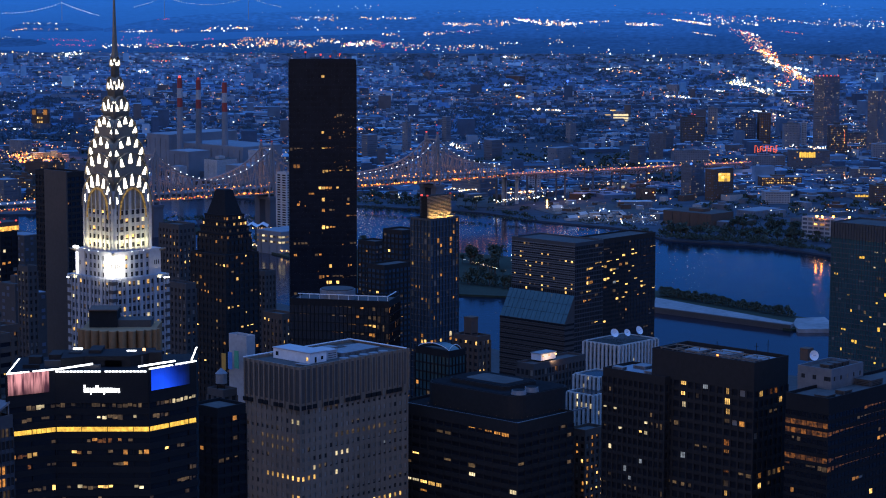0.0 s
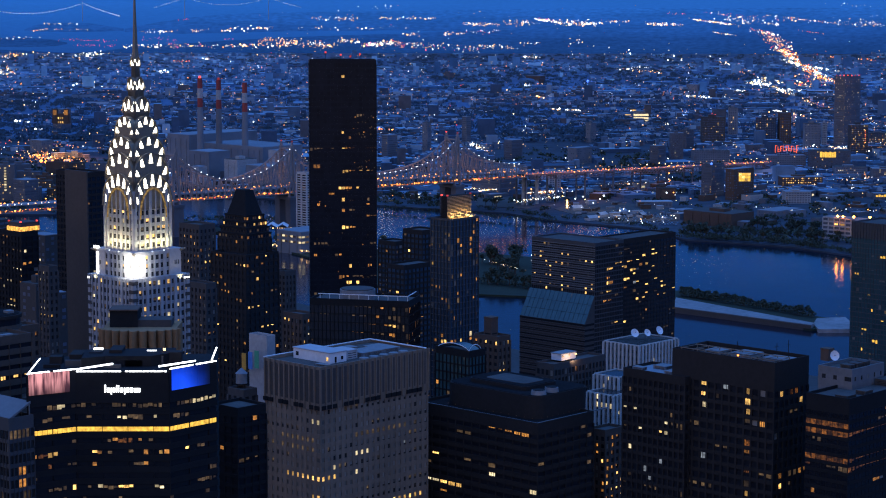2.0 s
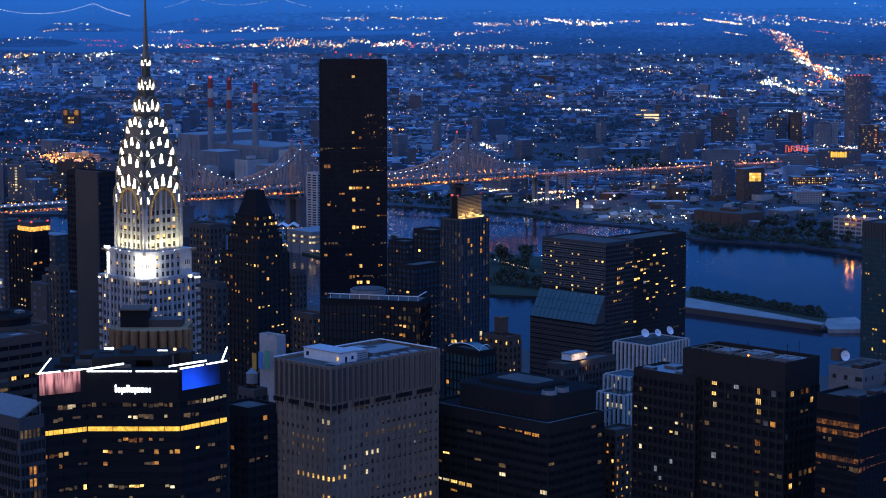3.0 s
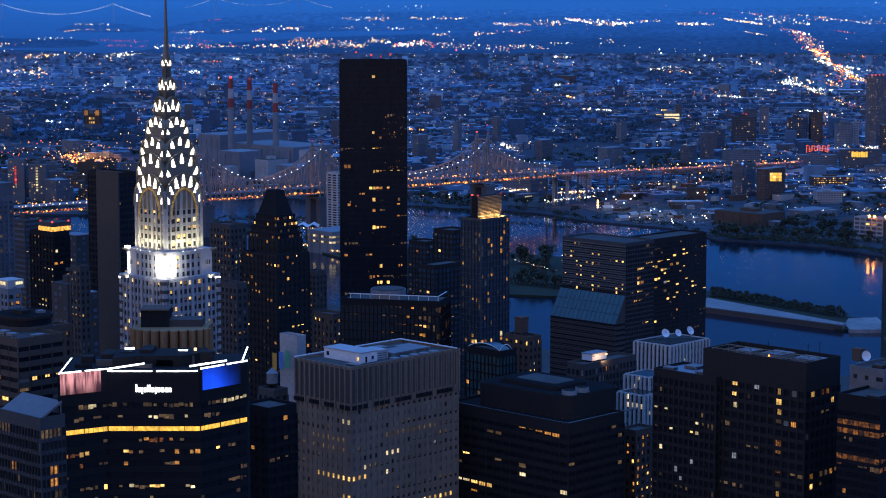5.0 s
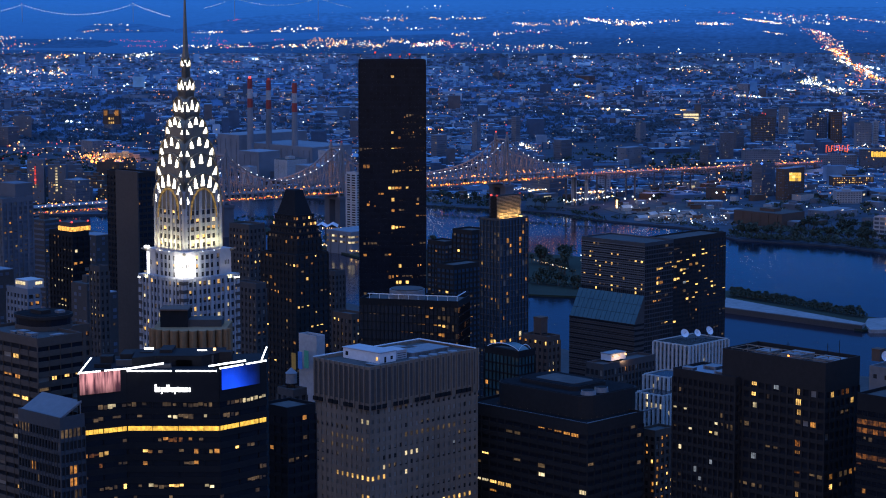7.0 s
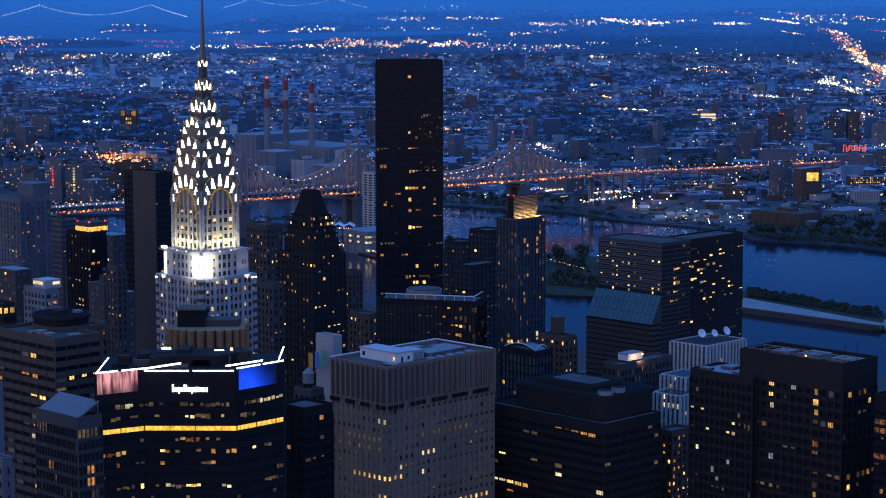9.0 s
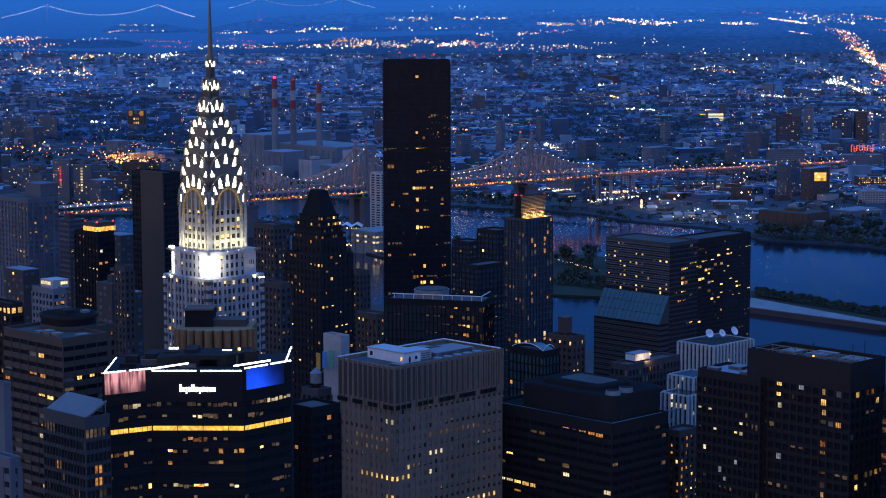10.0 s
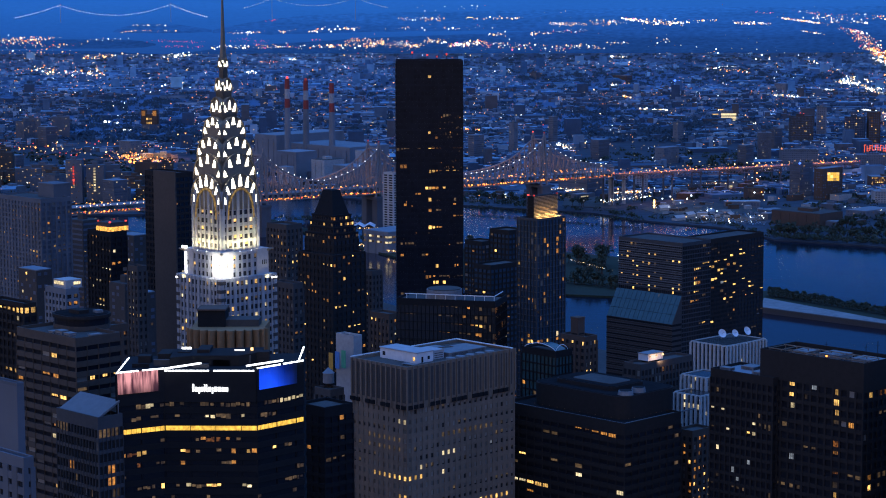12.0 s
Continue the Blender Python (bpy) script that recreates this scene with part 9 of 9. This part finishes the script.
share(belt((2123, 14298), (2466, 15736), 32, 3, .5, 1.6), white=4, warm=2)
share(belt((2302, 13994), (2306, 13994), 4, .8, 1.6, 2.6), white=1)
share(belt((2509, 14651), (2842, 16160), 12, 3, .5, 1.5), white=2, warm=1, red=.5)
share(belt((2719, 15372), (2754, 14666), 18, 3, .5, 1.2), warm=2, orange=1, white=1)
share(belt((2698, 14016), (3055, 14193), 46, 3, .4, 1.3), white=3, warm=2, orange=.5)
share(belt((3090, 14355), (4059, 14744), 70, 4, .4, 1.2), white=3, warm=2, orange=1)
share(belt((4330, 21786), (4718, 23411), 6, 2, .5, 1.0), white=1)
share(belt((1993, 12343), (1907, 11658), 26, 1.6, .5, 1.4), white=2, warm=2, red=.6)
share(belt((1907, 11658), (1594, 9323), 90, 2.2, .4, 1.1), orange=3, warm=2, white=1.6, red=1.6)
share(belt((1594, 9323), (1430, 8065), 100, 3, .4, 1.2), orange=3, warm=2, white=1.6, red=1.8)
share(belt((1430, 8065), (1335, 7228), 90, 3.5, .4, 1.2), orange=3, warm=2, white=2, red=2)
share(belt((1335, 7312), (1264, 6617), 70, 5, .4, 1.2), orange=4, warm=2, white=2, red=2)
share(belt((1526, 9119), (1542, 8989), 14, 1.5, .5, 1.2), warm=2, white=1)
share(belt((1410, 8169), (1370, 7670), 16, 3, .6, 1.6), white=3, warm=1)
share(belt((1378, 7578), (1408, 7444), 14, 2, .8, 2.0), white=1)
share(belt((1656, 11865), (1691, 11542), 16, 1.2, .4, 1.4), white=2, warm=1)
share(belt((2191, 12234), (2213, 11890), 12, 1.2, .3, .7), red=1, orange=1)
share(belt((1618, 8506), (1747, 8179), 22, 3, .3, .8), orange=2, warm=1, red=.5)
share(belt((686, 7426), (818, 7134), 26, 2.5, .35, .8), warm=2, white=1, orange=.5)
share(belt((758, 7562), (822, 7474), 12, 1, .3, .6), white=1)
share(belt((1176, 8493), (1121, 7664), 7, 5, .5, 1.1), white=2, warm=1)
share(belt((1128, 7711), (1094, 6867), 12, 8, .4, .8), orange=2, warm=1)
share(belt((995, 6344), (1116, 6720), 64, 4, .5, 1.4), white=4, warm=3)
share(belt((1042, 6281), (1021, 5869), 40, 5, .5, 1.5), white=4, warm=1)
share(belt((897, 6036), (927, 6008), 16, 1, .4, 1.0), white=1)
share(belt((1058, 6098), (1080, 6011), 20, 1.5, .5, 1.2), white=1)
share(belt((1127, 6346), (1302, 6834), 60, 6, .4, 1.1), orange=3, red=2, warm=2, white=1)
share(belt((830, 4768), (905, 4998), 26, 5, .4, 1.0), warm=2, orange=1, white=1)
share(belt((1016, 5556), (1009, 5230), 24, 8, .4, 1.0), warm=2, orange=1, red=.6)
share(belt((858, 5142), (883, 5100), 14, 1, .5, 1.2), white=1)
share(belt((712, 5782), (786, 5704), 20, 2, .7, 1.6), white=3, warm=.5)
share(belt((559, 4839), (532, 4442), 8, 6, .3, .6), warm=1, white=1)
share(belt((-710, 3952), (-554, 3694), 60, 6, .4, 1.3), orange=4, warm=3, red=.5)
share(belt((-665, 3866), (-575, 3672), 40, 4, .6, 1.8), orange=4, warm=2)
share(belt((-796, 4191), (-599, 4030), 16, 3, .5, 1.2), red=2, orange=2, warm=1)
share(belt((-966, 6307), (-920, 6438), 14, 2, .5, 1.3), white=3, warm=1)
share(belt((-1352, 7249), (-1258, 6892), 22, 3, .5, 1.4), warm=3, white=2, orange=1)
share(belt((-1630, 7503), (-1325, 7006), 40, 5, .4, 1.2), warm=2, orange=2, white=1)
share(belt((-860, 4768), (-822, 4732), 8, 1, .8, 1.5), white=1)
share(belt((-774, 4510), (-758, 4510), 6, .8, .7, 1.2), white=1)
share(belt((-952, 4120), (-746, 3927), 40, 8, .4, 1.2), orange=2, warm=2, red=1)
share(belt((-875, 8002), (-798, 7953), 9, .8, .4, .9), red=1, orange=1)
share(belt((-782, 8214), (-741, 8162), 8, .6, .4, .9), white=1, warm=1)
share(belt((-813, 7178), (-773, 7098), 6, 1.5, .6, 1.2), white=1)
share(belt((338, 5199), (407, 5136), 20, 1, .5, 1.2), white=2, warm=2)
share(belt((327, 5723), (349, 5672), 7, 1.5, .7, 1.4), warm=2, orange=1)
share(belt((111, 4142), (141, 4009), 60, 4, .3, .9), warm=2, white=3)
share(belt((327, 6268), (353, 6332), 10, 1.2, .4, 1.0), white=1)
share(belt((-64, 4533), (-28, 4501), 6, 1, .6, 1.1), orange=2, warm=1)
share(belt((783.8, 4079.3), (813.4, 4015.7), 21, 2.0, 0.42, 1.17), warm=3, white=2)
share(belt((59.5, 3252.7), (137.4, 3294.5), 60, 1.7, 0.24, 0.81), warm=3, white=2)
share(belt((153.4, 3095.4), (265.9, 3294.5), 45, 4.3, 0.15, 0.72), warm=1, white=3)
share(belt((103, 3236.3), (146.9, 3277.7), 90, 0.8, 0.24, 0.99), white=3, warm=4)
share(belt((148.6, 3080.5), (222.1, 3156.5), 39, 2.3, 0.3, 1.17), white=4, warm=1)
share(belt((77.7, 3724.9), (133.9, 3426.6), 30, 5, 0.3, 0.99), orange=2, warm=1)
share(belt((-39.9, 3080.5), (25.3, 3211.9), 12, 1.7, 0.24, 0.72), warm=1, white=1)
share(belt((83.5, 2452.3), (129.3, 2352.3), 24, 1.3, 0.18, 0.5), shore=False, warm=2, white=2)
share(belt((-2426, 10864), (-2206, 10780), 60, 2.5, 0.5, 1.5), warm=4, white=2, orange=1)
share(belt((-2478, 10324), (-1887, 9858), 60, 3, 0.4, 1.2), warm=3, red=1.5, white=1, orange=1)
share(belt((-2880, 10845), (-2386, 10501), 60, 3, 0.4, 1.3), warm=3, white=2, orange=1)
share(belt((-2359, 9327), (-1769, 8883), 40, 4, 0.4, 1.1), warm=2, orange=2, white=1)
# lamps on masts in the shore yard, and strong single lamps round it
share([(x, y, 8, 0.42) for x, y in ((268, 2943), (268, 2915), (279, 2922), (280, 2900), (293, 2905), (290, 2880), (309, 2895), (307, 2870), (306, 2850), (329, 2978), (327, 2915), (342, 2957), (341, 2922), (335, 2860), (323, 2866), (358, 2936), (357, 2909), (369, 2985), (255, 2922), (301, 3044), (303, 2992), (291, 3000), (282, 3000))], shore=False, white=4, warm=2)
share([(241, 3159, 8, 0.7), (364, 3250, 8, 0.75), (369, 3241, 8, 0.75), (556, 3328, 8, 0.7), (476, 3258, 8, 0.5), (481, 3255, 8, 0.4), (575, 3627, 8, 0.6), (625, 3638, 8, 0.8), (594, 3627, 8, 0.7)], white=1)
share([(394, 3233, 8, 0.8), (232, 3318, 8, 0.6), (368, 3554, 8, 1.5), (347, 3504, 8, 0.8), (426, 3595, 8, 0.9), (465, 3575, 8, 1.1), (-639, 3784, 9, 1.7), (-627, 3762, 9, 1.6), (-606, 3751, 9, 2.0), (-593, 3854, 9, 1.0)], orange=3, warm=2)
share(belt((300, 3330), (420, 3420), 26, 4, 0.2, 0.7), warm=2, white=2, orange=1)
share(belt((430, 3330), (600, 3280), 34, 4, 0.2, 0.7), warm=2, white=3, orange=1)
share(belt((470, 3010), (640, 2950), 34, 3, 0.2, 0.7), warm=1, white=4)
share(belt((166.4, 3202.7), (214.8, 3227.5), 60, 0.9, 0.3, 0.95), white=3, warm=3)
share([(197, 3278, 6, 1.3), (204, 3278, 6, 1.3), (212, 3278, 6, 1.1), (186, 3321, 6, 0.7), (212, 3321, 6, 0.8)], orange=1)
share([(254.5, 3186.7, 8, 0.9), (252.3, 3108, 8, 0.6), (255.8, 3131, 8, 0.7), (262.2, 3100, 8, 0.6), (276.6, 3155, 8, 0.7), (286.6, 3203, 8, 0.9)], white=1)
share([(224.2, 3090, 3 + 2.4 * k, 0.9) for k in range(5)], warm=1)
share([(140.7, 2497.8, 5, 0.5), (151.2, 2487.9, 5, 0.5), (162.3, 2478.1, 5, 0.5), (189.6, 2453.9, 5, 0.4), (186.9, 2402.4, 5, 0.5), (178.1, 2384.2, 5, 0.4), (166.5, 2361.8, 5, 0.45), (152.1, 2339.8, 5, 0.5), (143.2, 2543.1, 5, 0.3)], shore=False, white=3, warm=2)
share([(x, y, 8, 0.75) for x, y in ((515, 3925), (537, 3925), (551, 3925), (555, 3925), (568, 3925), (578, 3925), (593, 3926), (600, 3926))], warm=2, orange=1)
share([(x, y, 8, 0.65) for x, y in ((752, 3696), (729, 3653), (768, 3611), (585, 3620), (600, 3641), (626, 3641), (667, 3548), (674, 3548), (714, 3460), (832, 3664), (607, 3322), (586, 3304))], warm=2, white=3)
share(belt((560, 3420), (800, 3420), 70, 9, 0.2, 0.8), warm=3, white=3, orange=1)
share(belt((600, 4000), (900, 4080), 70, 9, 0.25, 0.9), warm=3, white=3, orange=2)
share(belt((700, 4500), (1050, 4700), 80, 14, 0.25, 0.9), warm=3, white=4, orange=2, red=.5)
share([(1386, 7056, 20, 2.6), (1466, 6548, 20, 1.4), (1380, 7075, 20, 1.2)], white=1)
# floodlit sports ground
share([(x, y, 25, 1.5) for x, y in ((781, 9296), (828, 9096), (745, 8368), (813, 8426), (885, 8842), (954, 8907), (988, 8846), (850, 8427), (1041, 8786), (1145, 9665), (921, 7801), (992, 8211), (933, 7754), (970, 7803))], white=1)
# street lamps along the rows of houses
for x, y, ux, uy, long in STREETS:
    if rnd.random() < 0.75:
        hue = rnd.choice(("orange", "orange", "warm", "white"))
        for k in range(1 + int(long / 38)):
            if rnd.random() < 0.7:
                bag[hue].append((x + ux * (k * 38 + 4), y + uy * (k * 38 + 4), 9, rnd.choice((0.14, 0.17, 0.21, 0.28, 0.40)) * y / 4000))
# brighter single lamps of yards and crossings
for count, y0, y1, low, high in ((860, 2900, 4200, 0.16, 0.82), (900, 4000, 6500, 0.15, 0.66), (520, 6500, 9500, 0.14, 0.46), (130, 9500, 22000, 0.12, 0.34)):
    spots = []
    for _ in range(count):
        x, y = scatter_point(y0, y1)
        if y > shore_range(x / y) + 30 and not (y > 9000 and x < -0.08 * y):
            spots.append((x, y, 12, (low + (high - low) * rnd.random() ** 3) * y / 4000))
    share(spots, white=4, warm=5, orange=3, red=0.4)
for key, material in (("white", LAMP_WHITE), ("warm", LAMP_WARM), ("orange", LAMP_ORANGE), ("red", LAMP_RED), ("pink", LAMP_PINK)):
    lamps("street_lights", key + " lights of the city across the river", bag[key], material, 1.95)
lamps("street_lights", "blue roof lights on a far building", [(*(529.8, 6499.8), 14, 3), (450, 3240, 52.1, 1.4), (*(538.9, 6467.4), 14, 2)], LAMP_BLUE, 1.5)
lamps("street_lights", "green signal lights in the far city", [(*(1094.2, 6219.3), 14, 1.2), (*(1118.3, 6219.3), 14, 1.2), (*(-1023.9, 4704.4), 14, 1.5), (*(-1043.7, 4738.9), 14, 1.2)], LAMP_GREEN, 1.5)

# ---- far suspension bridges ----
def suspension(label, p0, p1, p2, p3, drop, size=2.4):
    """Lamp strings of a far suspension bridge: cable ends p0, p3 and tower tops p1, p2 as (x, y, z)."""
    me = root("suspension_bridge", 0, 0, 0, 0, label, "bridge", "bridges")
    pts = []
    for (a, b, sag) in ((p0, p1, 0.25), (p1, p2, 1.0), (p2, p3, 0.25)):
        n = 34 if sag == 1.0 else 18
        for k in range(n):
            f = k / n
            q = [a[i] + (b[i] - a[i]) * f for i in range(3)]
            q[2] -= drop * sag * 4 * f * (1 - f) * (1 if sag == 1 else 0.35)
            pts.append(q)
    bm = bmesh.new()
    wires = [Vector(far(*q)[:3]) for q in pts]
    for a, b in zip(wires, wires[1:]):
        strut(bm, a, b, 0.35)
    part("cable", bm, BRIDGE_STEEL, me)
    for p in (p1, p2):
        px, py, pz, s = far(p[0], p[1], 0)
        piece("tower", STONE_PALE, me, (px - 0.4, py - 0.4, pz), (px + 0.4, py + 0.4, far(*p)[2]))
    lamps("bridge_cable_lamps", "white lamp string on a far suspension bridge", [(*q, size) for q in pts], LED, 0.9)
    lamps("bridge_cable_lamps", "red lamps on far bridge towers", [(p[0], p[1], p[2] + 8, 3.0) for p in (p1, p2)], LAMP_RED, 0.9)


suspension("far suspension bridge strung with white lamps", (-3301.9, 15000, 32.5), (-2990.7, 15000, 117), (-2230.2, 15000, 120.8), (-1969.2, 15000, 32.5), 70)
suspension("farther suspension bridge strung with white lamps", (-1794.4, 15500, 85.9), (-1586, 15500, 153.3), (-995.9, 15500, 153.3), (-757, 15500, 85.9), 50, 1.6)

# strong sodium floodlights on the far quay
FLOOD_ORANGE = glow("sodium_floodlight", (1.0, 0.26, 0.03), 42.0, 0.2)
lamps("quay_floodlights", "bright orange floodlights on the far quay", [(536.3, 2712, 32.4, 1.7), (543.1, 2712, 31.7, 1.7), (556.6, 2712, 31.7, 1.7), (577.0, 2712, 31.0, 1.7)], FLOOD_ORANGE, 1.0)
